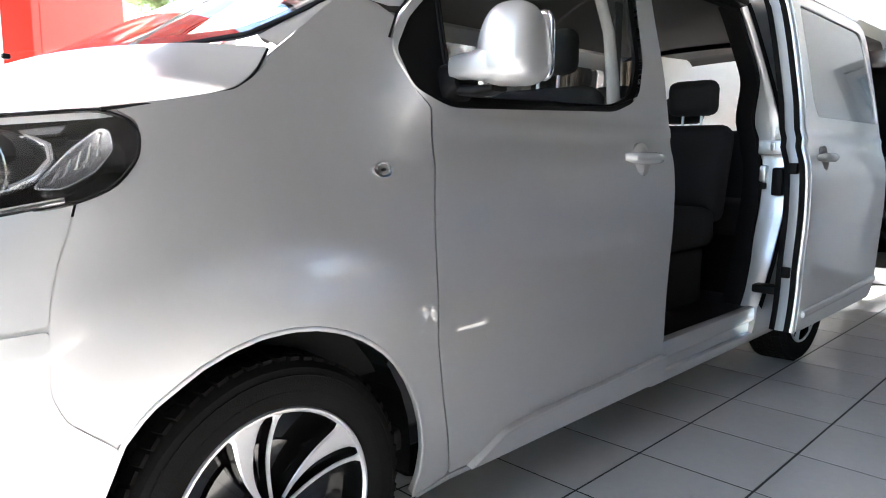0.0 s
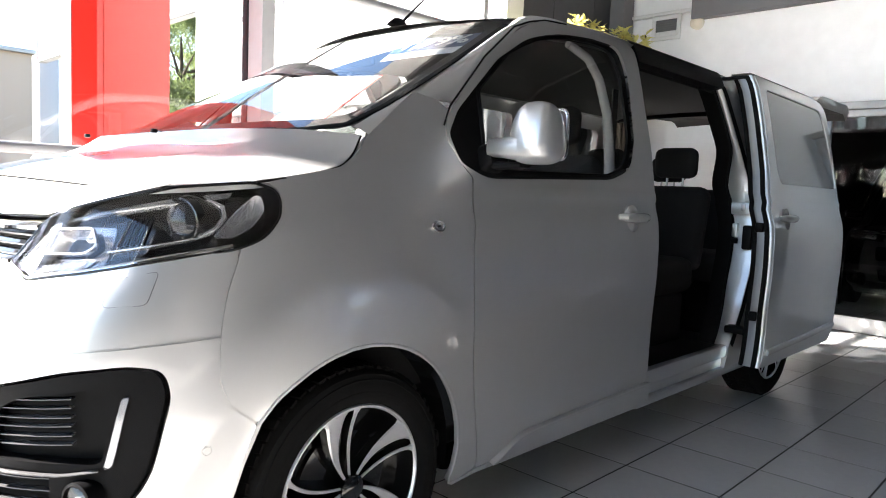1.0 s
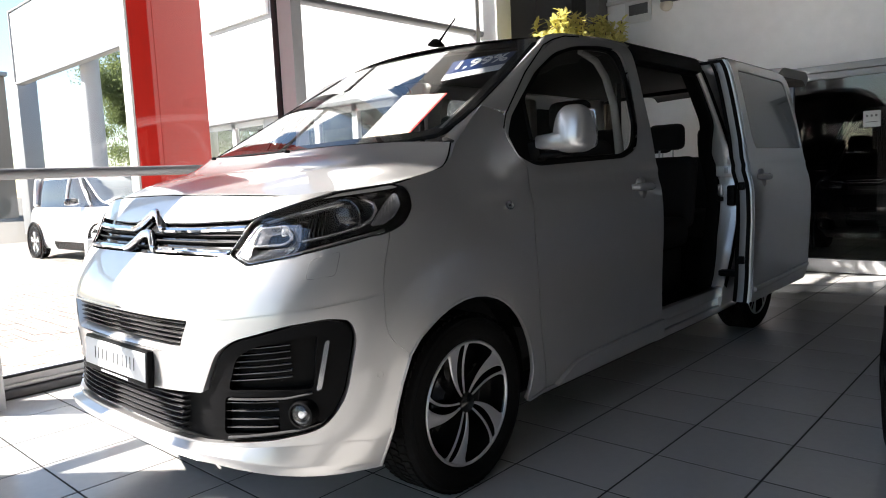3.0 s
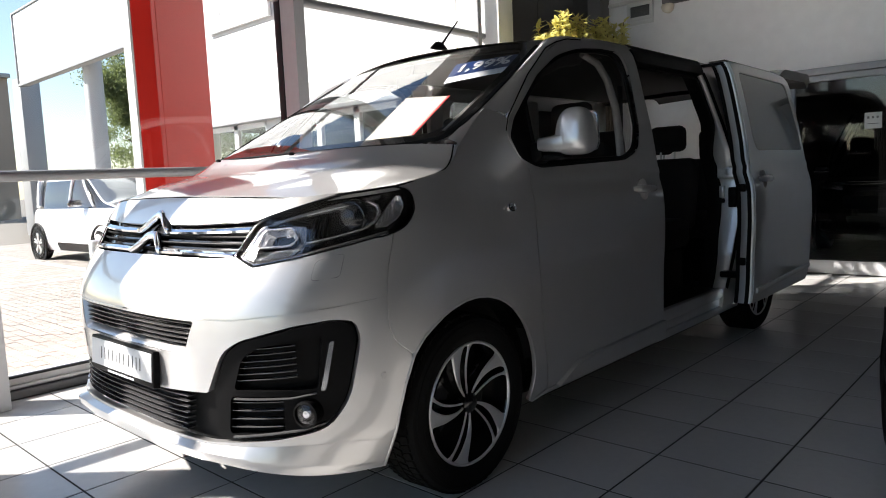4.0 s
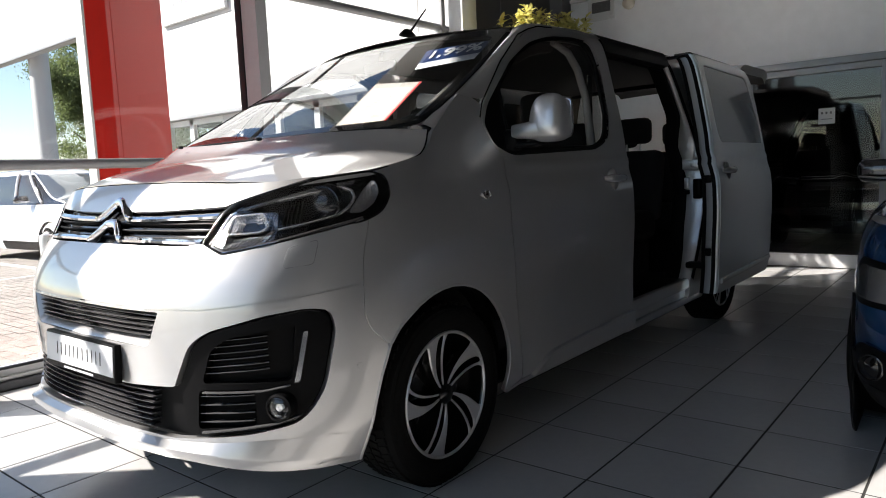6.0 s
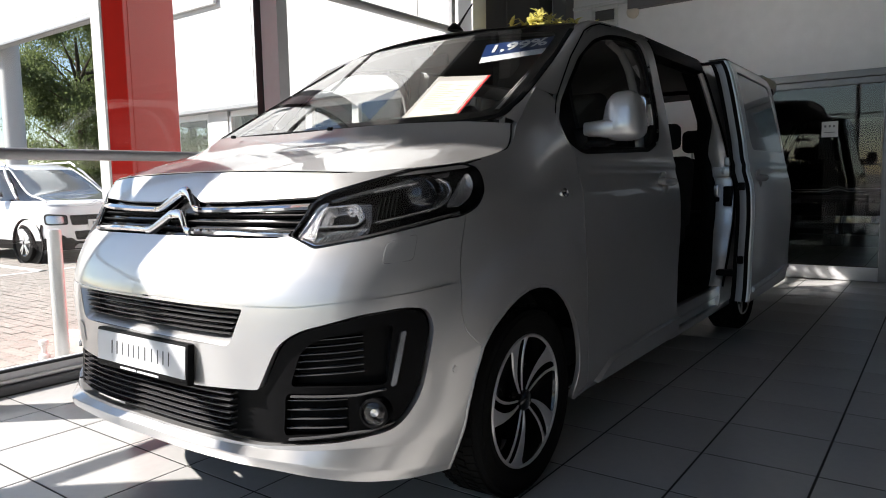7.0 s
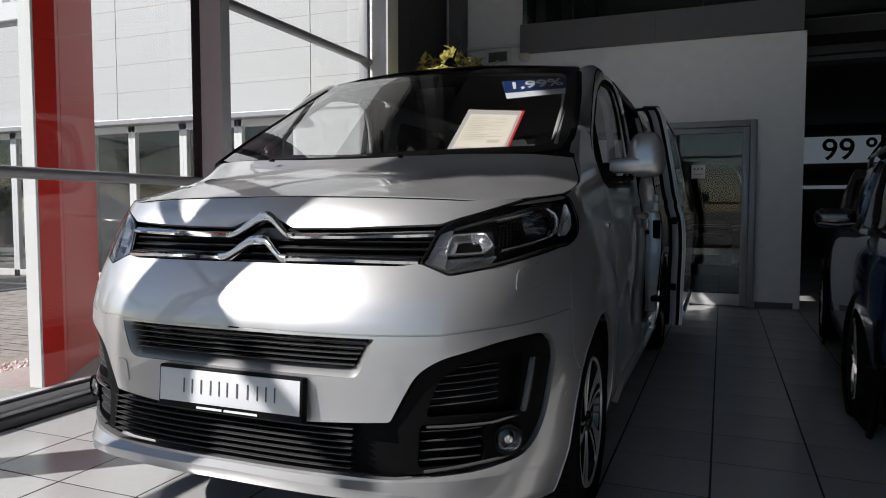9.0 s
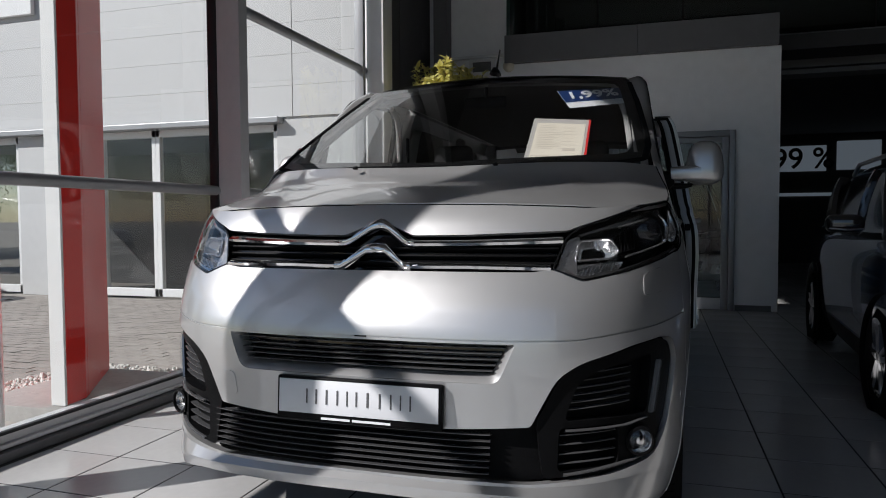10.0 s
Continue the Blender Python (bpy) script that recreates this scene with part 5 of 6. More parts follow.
cup = np.array([(LC + 2.79 + .052 * math.cos(a), 1.101 + .056 * math.sin(a)) for a in np.linspace(0, math.tau, 24, endpoint=False)])
sdoor = panel("sliding_door", rounded(SD, .012, 4), SILVER, van, slid, holes=[rounded(SWN, .04, 5), cup], step=.04, depth=.03, label="silver sliding door slid open, with privacy glass")
panel("privacy_glass", rounded(SWN, .04, 5), GLOSSBLACK, sdoor, shifted(slid, .006), depth=0, step=.1)
inner_ = lambda s, z: slid(s, z) - np.array([.10, 0, 0])
panel("door_lining", rounded([(p[0], min(p[1], 1.80), *p[2:]) for p in SD], .012, 4), TRIM, sdoor, inner_, depth=-.072, step=.1)
bm = bmesh.new()
ribbon(bm, spread([(LC + 2.556, .33), (LC + 2.585, .50), (LC + 2.590, .95), (LC + 2.612, 1.15), (LC + 2.657, 1.35), (LC + 2.662, 1.60), (LC + 2.657, 1.86)], 40), .028, .012, shifted(slid, .075))
part("door_seal", bm, RUBBER, sdoor, smooth=True)
et = spread([(LC + 2.640, 1.869), (LC + 3.0, 1.868), (LC + 3.55, 1.863), (LC + 3.80, 1.847)], 24)
T0 = slid(et[:, 0], et[:, 1]) + np.array([.002, 0, .001])
grid("door_top", np.stack([T0, T0 + np.array([-.012, 0, .006]), T0 + np.array([-.112, 0, .006]), T0 + np.array([-.116, 0, -.02])]), SILVER, sdoor)
bm = bmesh.new()
ribbon(bm, spread([(LC + 2.60, .395), (LC + 3.2, .405), (LC + 3.77, .42)], 20), .035, .014, slid)
part("lower_blade", bm, SILVER, sdoor, smooth=True)
e = spread([(LC + 2.548, .318), (LC + 2.575, .50), (LC + 2.580, .95), (LC + 2.600, 1.15), (LC + 2.645, 1.35), (LC + 2.650, 1.60), (LC + 2.645, 1.862)], 40)
P0 = slid(e[:, 0], e[:, 1]) - np.array([.010, .005, 0])
def edge_strip(name, d0, d1, b0, b1, mat):
    """One strip of the door's leading edge, from d0 to d1 behind the skin."""
    Q0, Q1 = P0 - np.array([d0, b0, 0]), P0 - np.array([d1, b1, 0])
    grid(name, np.stack([Q0, (Q0 + Q1) / 2 - np.array([0, .004, 0]), Q1]), mat, sdoor)
edge_strip("door_edge", -.004, .012, .004, .010, SILVER)
edge_strip("edge_seal", .012, .036, .010, .014, RUBBER)
# return of the silver door, coloured darker grey to stand for its shade
edge_strip("door_return", .036, .078, .004, .002, ALU)
edge_strip("edge_seal", .078, .104, .010, .000, RUBBER)
c = slid(LC + 2.79, 1.105)
bm = bmesh.new()
add_turned(bm, [(.058, -.003), (.053, -.018), (.044, -.038), (.024, -.050), (.001, -.053)], 32, look(tuple(c - np.array([0, 0, .004])), tuple(c - np.array([1, 0, .004]))))
part("handle_cup", bm, SILVER, sdoor, smooth=True)
bm = bmesh.new()
add_tube(bm, [tuple(c + np.array(q)) for q in ((.0, -.10, 0), (.022, -.08, 0), (.031, -.03, 0), (.031, .04, 0), (.022, .085, 0), (.004, .10, 0))], [.012, .019, .021, .021, .019, .012], 12)
part("door_handle", bm, SILVER, sdoor, smooth=True)
box("roller_arm", (.90, 2.58, .47), (1.03, 2.66, .51), PLASTIC, sdoor, .01)
box("roller_arm", (.74, 2.62, 1.845), (.90, 2.66, 1.862), PLASTIC, sdoor, .004)
for z in (.56, 1.03):
    box("door_buffer", (1.035, 2.548, z), (1.075, 2.59, z + .05), PLASTIC, sdoor, .006)

# raised tailgate
tg = new("tailgate")
tg.parent = van
tagged(tg, "raised silver tailgate")
u, v = np.linspace(0, 1, 24)[:, None], np.linspace(-1, 1, 21)[None]
TGP = np.stack([(.80 - .05 * u) * v + 0 * u, 4.0 + 1.22 * u + 0 * v, 1.895 + .10 * soft(u * 3) + .025 * u - .03 * v * v * (1 - .3 * u) - .05 * soft((u - .93) / .07)], -1)
grid("tailgate_skin", TGP, SILVER, tg)
grid("tailgate_lining", TGP * np.array([.97, 1, 1]) - np.array([0, 0, .07]), TRIM, tg)
for k in (0, -1):
    grid("tailgate_edge", np.stack([TGP[:, k], TGP[:, k] * np.array([.97, 1, 1]) - np.array([0, 0, .07])]), SILVER, tg)
grid("tailgate_edge", np.stack([TGP[-1], TGP[-1] * np.array([.97, 1, 1]) - np.array([0, 0, .07])]), PLASTIC, tg)
for sg in (1, -1):
    bm = bmesh.new()
    add_box(bm, (.76 if sg > 0 else -.93, 3.96, .45), (.93 if sg > 0 else -.76, 4.03, 1.30), .02)
    add_box(bm, (.70 if sg > 0 else -.86, 3.96, 1.30), (.86 if sg > 0 else -.70, 4.03, 1.86), .02)
    part("rear_post", bm, SILVER, van, smooth=True)
box("rear_bumper", (-.93, 3.92, .25), (.93, 4.10, .50), SILVER, van, .04)

# cabin
bm = bmesh.new()
add_box(bm, (-.84, .40, .33), (.84, 3.95, .39), .01)
part("cabin_floor", bm, TRIM, van)
bm = bmesh.new()
prof = [(.02, .95), (.04, 1.27), (.12, 1.302), (.42, 1.285), (.55, 1.225), (.62, 1.10), (.60, .80), (.40, .55), (.05, .55)]
add_prism(bm, prof, 1.60, Matrix(((0, 0, 1, -.80), (1, 0, 0, 0), (0, 1, 0, 0), (0, 0, 0, 1))))
dash = part("dashboard", bm, TRIM, van, "dark dashboard", smooth=True)
bm = bmesh.new()
m = pose(.42, .80, 1.10, -62, 0, 0)
add_turned(bm, [(.19 + .016 * math.cos(a), .016 * math.sin(a)) for a in np.linspace(0, math.tau, 10, endpoint=False)], 40, m, close=True)
add_turned(bm, [(.07, -.02), (.06, .02), (.001, .03)], 20, m)
for a in (0, 120, 240):
    add_box(bm, (.05, -.018, -.008), (.18, .018, .008), .004, m @ pose(0, 0, 0, 0, 0, a + 30))
part("steering_wheel", bm, TRIM, van, smooth=True)
def seat(x, y, w=.50, top=1.33, head=True):
    st = new("seat")
    st.parent = van
    tagged(st, "dark fabric seat with a headrest")
    bm = bmesh.new()
    add_box(bm, (x - w / 2, y - .50, .66), (x + w / 2, y, .86), .06, seg=3)
    add_box(bm, (x - w / 2 + .04, y - .45, .38), (x + w / 2 - .04, y - .05, .66), .02)
    part("seat_cushion", bm, FABRIC, st, smooth=True)
    bm = bmesh.new()
    add_box(bm, (-w / 2, -.07, 0), (w / 2, .07, top - .76), .055, pose(x, y + .02, .78, -12, 0, 0), seg=3)
    part("seat_back", bm, FABRIC, st, smooth=True)
    if head:
        bm = bmesh.new()
        ty = y + .02 + math.sin(radians(12)) * (top - .70)
        add_box(bm, (x - .13, ty - .05, top + .06), (x + .13, ty + .05, top + .24), .045, seg=3)
        part("headrest", bm, FABRIC, st, smooth=True)
        for dx in (-.05, .05):
            bm = bmesh.new()
            add_tube(bm, [(x + dx, ty - .01, top - .04), (x + dx, ty, top + .08)], .007, 8)
            part("headrest_rod", bm, STEEL, st, smooth=True)
seat(.43, 1.42, .52, 1.36)
seat(-.43, 1.42, .52, 1.36)
for xx in (.48, 0, -.48):
    seat(xx, 2.62, .45, 1.25)
for xx in (.48, 0, -.48):
    seat(xx, 3.50, .45, 1.25)
for sg in (1, -1):
    # pillar trims and seat belt
    bm = bmesh.new()
    add_tube(bm, [(.79 * sg, 1.50, 1.20), (.775 * sg, 1.495, 1.38), (.765 * sg, 1.475, 1.54), (.75 * sg, 1.42, 1.68), (.735 * sg, 1.35, 1.76), (.72 * sg, 1.22, 1.80)], [.026, .023, .021, .020, .019, .017], 10)
    part("pillar_trim", bm, PILLARTRIM, van, smooth=True)
    bm = bmesh.new()
    add_tube(bm, [tuple(screen(.79 * sg, 1.37) + np.array([-.03 * sg, .04, 0])), tuple(screen(.745 * sg, 1.6) + np.array([-.03 * sg, .05, 0])), tuple(screen(.67 * sg, 1.80) + np.array([-.03 * sg, .05, 0]))], .024, 8)
    part("pillar_trim", bm, PILLARTRIM, van, smooth=True)
    bm = bmesh.new()
    add_box(bm, (.745 * sg - .004, 1.545, .95), (.745 * sg + .004, 1.59, 1.66), .002)
    part("seat_belt", bm, TRIM, van)
for sg in (1, -1):
    bm = bmesh.new()
    add_box(bm, (.72 if sg > 0 else -.79, 2.84, 1.36), (.79 if sg > 0 else -.72, 2.95, 1.80), .03)
    part("pillar_trim", bm, PILLARTRIM, van, smooth=True)
bm = bmesh.new()
add_box(bm, (-.11, .690, 1.69), (.11, .715, 1.75), .012)
add_tube(bm, [(0, .705, 1.74), (0, .720, 1.80)], .01, 8)
part("inner_mirror", bm, PLASTIC, van, smooth=True)

# price sheet on the dashboard and sticker on the windscreen
bl, br, tl, tr = (Vector(q) for q in ((.318, .056, 1.366), (.568, .086, 1.358), (.316, .340, 1.574), (.564, .366, 1.558)))
def sheet_box(bm, a, b, c0, c1, lift, t=.002):
    """A thin plate on the leaning card: a to b across, c0 to c1 up, as fractions."""
    n = (br - bl).cross(tl - bl).normalized()
    def at(u, v, h):
        return bl.lerp(br, u).lerp(tl.lerp(tr, u), v) + n * h
    vs = [bm.verts.new(at(u, v, h)) for u in (a, b) for v in (c0, c1) for h in (lift, lift + t)]
    for q in ((0, 1, 3, 2), (4, 6, 7, 5), (0, 4, 5, 1), (2, 3, 7, 6), (0, 2, 6, 4), (1, 5, 7, 3)):
        bm.faces.new([vs[i] for i in q])
card = empty("price_sheet", "cream price sheet in a sleeve leaning on the dashboard", "price sheet")
bm = bmesh.new()
sheet_box(bm, 0, 1, 0, 1, 0, .003)
part("sleeve", bm, FOLDER, card)
bm = bmesh.new()
sheet_box(bm, .08, .92, .05, .88, .0035, .001)
part("sheet", bm, PAPER, card)
bm = bmesh.new()
sheet_box(bm, .965, 1.0, 0, 1, .0035, .001)
part("red_edge", bm, REDCARD, card)
bm = bmesh.new()
rr = random.Random(4)
for i in range(14):
    v0 = .80 - i * .042
    sheet_box(bm, .14, .14 + rr.uniform(.25, .42), v0, v0 + .010, .0048, .0004)
    if i % 2:
        sheet_box(bm, .55, .55 + rr.uniform(.15, .30), v0, v0 + .010, .0048, .0004)
sheet_box(bm, .60, .80, .20, .27, .0048, .0004)
sheet_box(bm, .10, .40, .075, .095, .0048, .0004)
sheet_box(bm, .60, .88, .06, .08, .0048, .0004)
part("print", bm, material("pale_print", (.56, .50, .42), .8, var=0), card)
st_ = [(.378, 1.750), (.462, 1.636), (.718, 1.671), (.666, 1.773)]
sticker = panel("windscreen_sticker", np.array(st_), STICKERWHITE, None, shifted(screen, .008), depth=0, step=.05)
tagged(sticker, "navy and white percentage sticker inside the windscreen", "sticker")
band_ = [(.378, 1.750), (.436, 1.671), (.703, 1.702), (.666, 1.773)]
panel("band", np.array(band_), NAVY, sticker, shifted(screen, .0065), depth=0, step=.05)
fc = bpy.data.curves.new("figures", "FONT")
fc.body, fc.size, fc.extrude, fc.align_x, fc.align_y = "1,99%", .095, .0006, "CENTER", "CENTER"
fc.offset = .0018
me_ob = new("figures", fc)
bpy.context.view_layer.update()
me = bpy.data.meshes.new_from_object(me_ob.evaluated_get(bpy.context.evaluated_depsgraph_get()))
bpy.data.objects.remove(me_ob)
# lay the figures on the curved glass
for v in me.vertices:
    x_, z_ = .545 + v.co.x * 1.0, 1.7235 + v.co.x * .118 + v.co.y * .66
    x_ -= v.co.y * .40
    v.co = Vector(shifted(screen, .0035 - v.co.z)(np.array(x_), np.array(z_)))
link("figures", me, STICKERWHITE, sticker, "", False)

# ---------- outside ----------
GZ = -.03
ground = box("ground", (-400, -400, GZ - .3), (400, 400, GZ - .12), SAND, None, 0)
structure(ground, "sandy ground under the paving outside", "ground")
# white clad building across the yard
BLD = 5.65
def clad_building():
    b = empty("building", "white metal-clad workshop building with tall glazed doors", "building", at=(0, 0, GZ))
    # clad upper wall, ribbed in broad boards
    bm = bmesh.new()
    for k in range(14):
        z0 = 2.55 + k * .42
        for x0, x1 in ((-11.55, -7.425), (-7.415, -3.9), (-3.89, WX - .16)):
            add_box(bm, (x0, BLD - .02, z0), (x1, BLD + .3, z0 + .418), .0025)
    part("cladding", bm, WHITECLAD, b, "pale metal cladding in broad boards")
    bm = bmesh.new()
    add_box(bm, (-11.55, BLD + .01, 2.5), (WX - .16, BLD + .35, 8.4))
    part("wall", bm, WHITECLAD, b)
    bm = bmesh.new()
    add_box(bm, (-11.5, BLD - .16, 2.46), (-4.05, BLD + .02, 2.54), .01)
    part("canopy_edge", bm, ALU, b)
    # ground floor wall pieces and glazed doors
    openings = ((-10.95, -8.75), (-8.2, -4.15))
    bm = bmesh.new()
    xs = [-11.55] + [x for o in openings for x in o] + [WX - .16]
    for x0, x1 in zip(xs[::2], xs[1::2]):
        add_box(bm, (x0, BLD, -.3), (x1, BLD + .3, 2.5))
    part("wall", bm, WHITECLAD, b)
    for o0, o1 in openings:
        n = round((o1 - o0) / .92)
        for i in range(n):
            x0, x1 = o0 + (o1 - o0) * i / n, o0 + (o1 - o0) * (i + 1) / n
            w = new("glazed_door")
            w.parent = b
            tagged(w, "white framed glazed door leaf")
            bm = bmesh.new()
            for lo, hi in (((x0, .02), (x0 + .07, 2.46)), ((x1 - .07, .02), (x1, 2.46)), ((x0, 2.36), (x1, 2.46)), ((x0, .02), (x1, .14))):
                add_box(bm, (lo[0], BLD + .02, lo[1]), (hi[0], BLD + .10, hi[1]), .006)
            part("door_frame", bm, WHITE, w)
            pane("pane", (x0 + .07, BLD + .05, .14), (x1 - .07, BLD + .05, .14), (x0 + .07, BLD + .05, 2.36), GLASS, w)
    # room behind the doors, its shade given by the near-black wall colour
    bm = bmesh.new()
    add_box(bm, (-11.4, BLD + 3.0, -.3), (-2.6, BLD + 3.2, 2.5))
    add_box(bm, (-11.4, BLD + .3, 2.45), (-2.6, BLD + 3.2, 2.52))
    part("inner_wall", bm, SHADEROOM, b)
    # sign board with plain bars
    bm = bmesh.new()
    add_box(bm, (-10.45, BLD - .10, 4.30), (-8.3, BLD - .03, 5.2), .01)
    part("sign_board", bm, WHITE, b)
    bm = bmesh.new()
    for i in range(6):
        add_box(bm, (-10.1 + i * .28, BLD - .105, 4.6), (-9.92 + i * .28, BLD - .10, 4.9))
    part("sign_print", bm, ALU, b)
    return b
clad_building()
# canopy in line with the building, on round columns
cp = empty("canopy", "white flat canopy on round columns beyond the yard", "canopy", at=(-17, 8, GZ))
box("canopy_roof", (-5.85, -2.15, 4.83), (5.4, -1.84, 7.05), WHITECLAD, cp, .02)
box("canopy_edge", (-5.91, -2.19, 4.79), (-5.85, -1.84, 7.11), ALU, cp, .01)
box("canopy_edge", (-5.85, -2.19, 7.05), (5.4, -2.13, 7.11), ALU, cp, .01)
box("canopy_edge", (-5.85, -2.19, 4.79), (5.4, -2.13, 4.87), ALU, cp, .01)
box("canopy_beam", (-5.85, -1.83, 5.2), (5.4, -1.5, 5.5), WHITECLAD, cp, .02)
bm = bmesh.new()
add_tube(bm, [(-1.5, -1.55, -.3), (-1.5, -1.55, 5.25)], .26, 20)
part("column", bm, WHITECLAD, cp, smooth=True)
box("column", (-7.70, -1.82, -.3), (-6.90, -1.2, 5.25), ALU, cp, .02, "square grey column")
# beige house far behind the yard
hs_ = empty("house", "plain beige rendered house far behind the yard", "house", at=(-46, 3.3, GZ))
box("wall", (-6, 0, -.3), (0, 9, 8.5), material("beige_render", (.42, .33, .26), .85, var=.08, scale=1.5, bump=.2, bscale=30), hs_, .02)
box("roof", (-6.3, -.3, 8.5), (.3, 9.1, 8.75), ALU, hs_, .02)

# red pillar outside the window
pil = empty("sign_pillar", "glossy red sign pillar with a white edge, set in white pebbles", "sign pillar", at=(-2.4, .3, 0))
PA, PB, PC, PD, PE = (.02, .03), (0, .185), (-.48, .88), (-.55, .80), (-.07, .02)
def pillar_part(name, pts, z0, z1, mat):
    bm = bmesh.new()
    add_prism(bm, pts, z1 - z0, pose(0, 0, z0))
    bmesh.ops.bevel(bm, geom=list(bm.edges), offset=.003, segments=1, affect="EDGES")
    part(name, bm, mat, pil)
pillar_part("red_panel", [PA, PB, (-.035, .236), (-.085, .04), PE], .067, 7.0, REDCLAD)
pillar_part("red_panel", [(-.037, .239), PC, PD, (-.087, .044)], .067, 7.0, REDCLAD)
pillar_part("white_edge", [(.030, .004), (.021, .027), (-.069, .017), (-.062, -.008)], .067, 7.0, WHITE)
box("pillar_foot", (-.62, -.06, -.14), (.07, .92, .064), CONCRETE, pil, .01)
# pebble bed with edging
bed = structure(box("pebble_bed", (-3.45, .46, GZ - .1), (-2.34, 1.55, GZ + .025), CONCRETE, None, .01), "concrete edged pebble bed outside the window", "pebble bed")
def blob(bm, c, r, rr_):
    vs = bmesh.ops.create_icosphere(bm, subdivisions=1, radius=1, matrix=Matrix.Translation(c) @ Euler([rr_.uniform(0, 6) for _ in range(3)]).to_matrix().to_4x4() @ Matrix.Diagonal((r * rr_.uniform(.7, 1.3), r * rr_.uniform(.7, 1.3), r * rr_.uniform(.5, .9), 1)))["verts"]
    return vs
rp = random.Random(7)
bm = bmesh.new()
for _ in range(1100):
    x, y = rp.uniform(-3.42, -2.38), rp.uniform(.52, 1.50)
    blob(bm, (x, y, GZ + .032 + rp.uniform(0, .02)), rp.uniform(.010, .024), rp)
pb = part("pebbles", bm, PEBBLE, None, smooth=True)
tagged(pb, "white round pebbles round the pillar foot", "pebbles", kind="stuff")
slb = box("kerb_slab", (-3.45, .42, GZ - .05), (-2.60, .51, GZ + .055), WHITE, None, .008)
tagged(slb, "white edging stone beside the pebbles", "edging stone")
# bollard and valve
bol = empty("bollard", "round brushed steel bollard in the paving", "bollard", at=(-2.52, -.01, GZ))
bm = bmesh.new()
add_turned(bm, [(.043, -.05), (.043, .88), (.039, .898), (.026, .905), (.001, .907)], 28)
part("tube", bm, SATINSTEEL, bol, smooth=True)
bm = bmesh.new()
add_turned(bm, [(.062, 0), (.062, .012), (.044, .014)], 24)
part("base_ring", bm, STEEL, bol, smooth=True)
val = empty("ground_spike", "small white ground fitting on the paving", "ground fitting", at=(-2.85, .02, GZ))
bm = bmesh.new()
add_turned(bm, [(.04, 0), (.035, .03), (.018, .04), (.018, .09), (.03, .10), (.03, .13), (.001, .14)], 16)
part("body", bm, WHITE, val, smooth=True)
# parking lines
bm = bmesh.new()
for y in (1.30, 3.55, 6.1):
    add_box(bm, (-15.5, y - 1.2, GZ - .002), (-8.2, y - 1.08, GZ + .004), 0, pose(0, 0, 0))
add_box(bm, (-8.32, -6, GZ - .002), (-8.2, 5.0, GZ + .004))
ln = part("parking_line", bm, LINE)
structure(ln, "white painted parking lines on the paving", "parking line")

# trees
def tree(at, h, spread_, seed, n):
    rt = random.Random(seed)
    t = empty("tree", "broad green tree behind the yard", "tree", "trees behind the yard", at)
    bm = bmesh.new()
    add_tube(bm, [(0, 0, -.3), (.05, 0, h * .25), (-.1, .1, h * .55), (0, 0, h * .85)], [.28, .22, .14, .04], 10)
    tips = []
    for k in range(16):
        a, z0 = rt.uniform(0, 6.28), h * rt.uniform(.22, .7)
        r = spread_ * rt.uniform(.5, .9)
        tip = (r * math.cos(a), r * math.sin(a), z0 + h * rt.uniform(.05, .25))
        add_tube(bm, [(0, 0, z0), (tip[0] * .5, tip[1] * .5, z0 + (tip[2] - z0) * .6), tip], [.09, .05, .015], 6)
        tips.append(tip)
    part("trunk", bm, BARK, t, smooth=True)
    verts, faces = [], []
    cl = []
    for k in range(70):
        a, u = rt.uniform(0, 6.28), rt.uniform(-1, 1)
        r = spread_ * math.sqrt(1 - u * u) * rt.uniform(.45, 1.05)
        cl.append((r * math.cos(a), r * math.sin(a), h * .6 + u * h * .42, rt.uniform(.45, 1.0)))
    for k in range(n):
        c = rt.choice(cl)
        p = Vector((c[0] + rt.gauss(0, .42) * c[3], c[1] + rt.gauss(0, .42) * c[3], c[2] + rt.gauss(0, .36) * c[3]))
        e = Euler((rt.uniform(0, 6), rt.uniform(0, 6), rt.uniform(0, 6))).to_matrix()
        s = rt.uniform(.035, .07)
        k0 = len(verts)
        verts += [tuple(p + e @ Vector(q) * s) for q in ((-1, 0, 0), (0, -.5, .1), (1, 0, 0), (0, .5, .1))]
        faces.append((k0, k0 + 1, k0 + 2, k0 + 3))
    me = bpy.data.meshes.new("crown")
    me.from_pydata(verts, [], faces)
    link("crown", me, TREELEAF, t, "", False)
tree((-26.5, 12.3, GZ), 8.5, 2.5, 1, 80000)
tree((-31.5, 15.5, GZ), 10.0, 3.8, 2, 50000)
tree((-23.0, 15.0, GZ), 8.5, 3.2, 3, 70000)
for k, (x, y) in enumerate(((-36, -22), (-29, -30), (-21, -27), (-14, -32))):
    tree((x, y, GZ), 8.0 + .7 * (k % 3), 3.6, 20 + k, 7000)
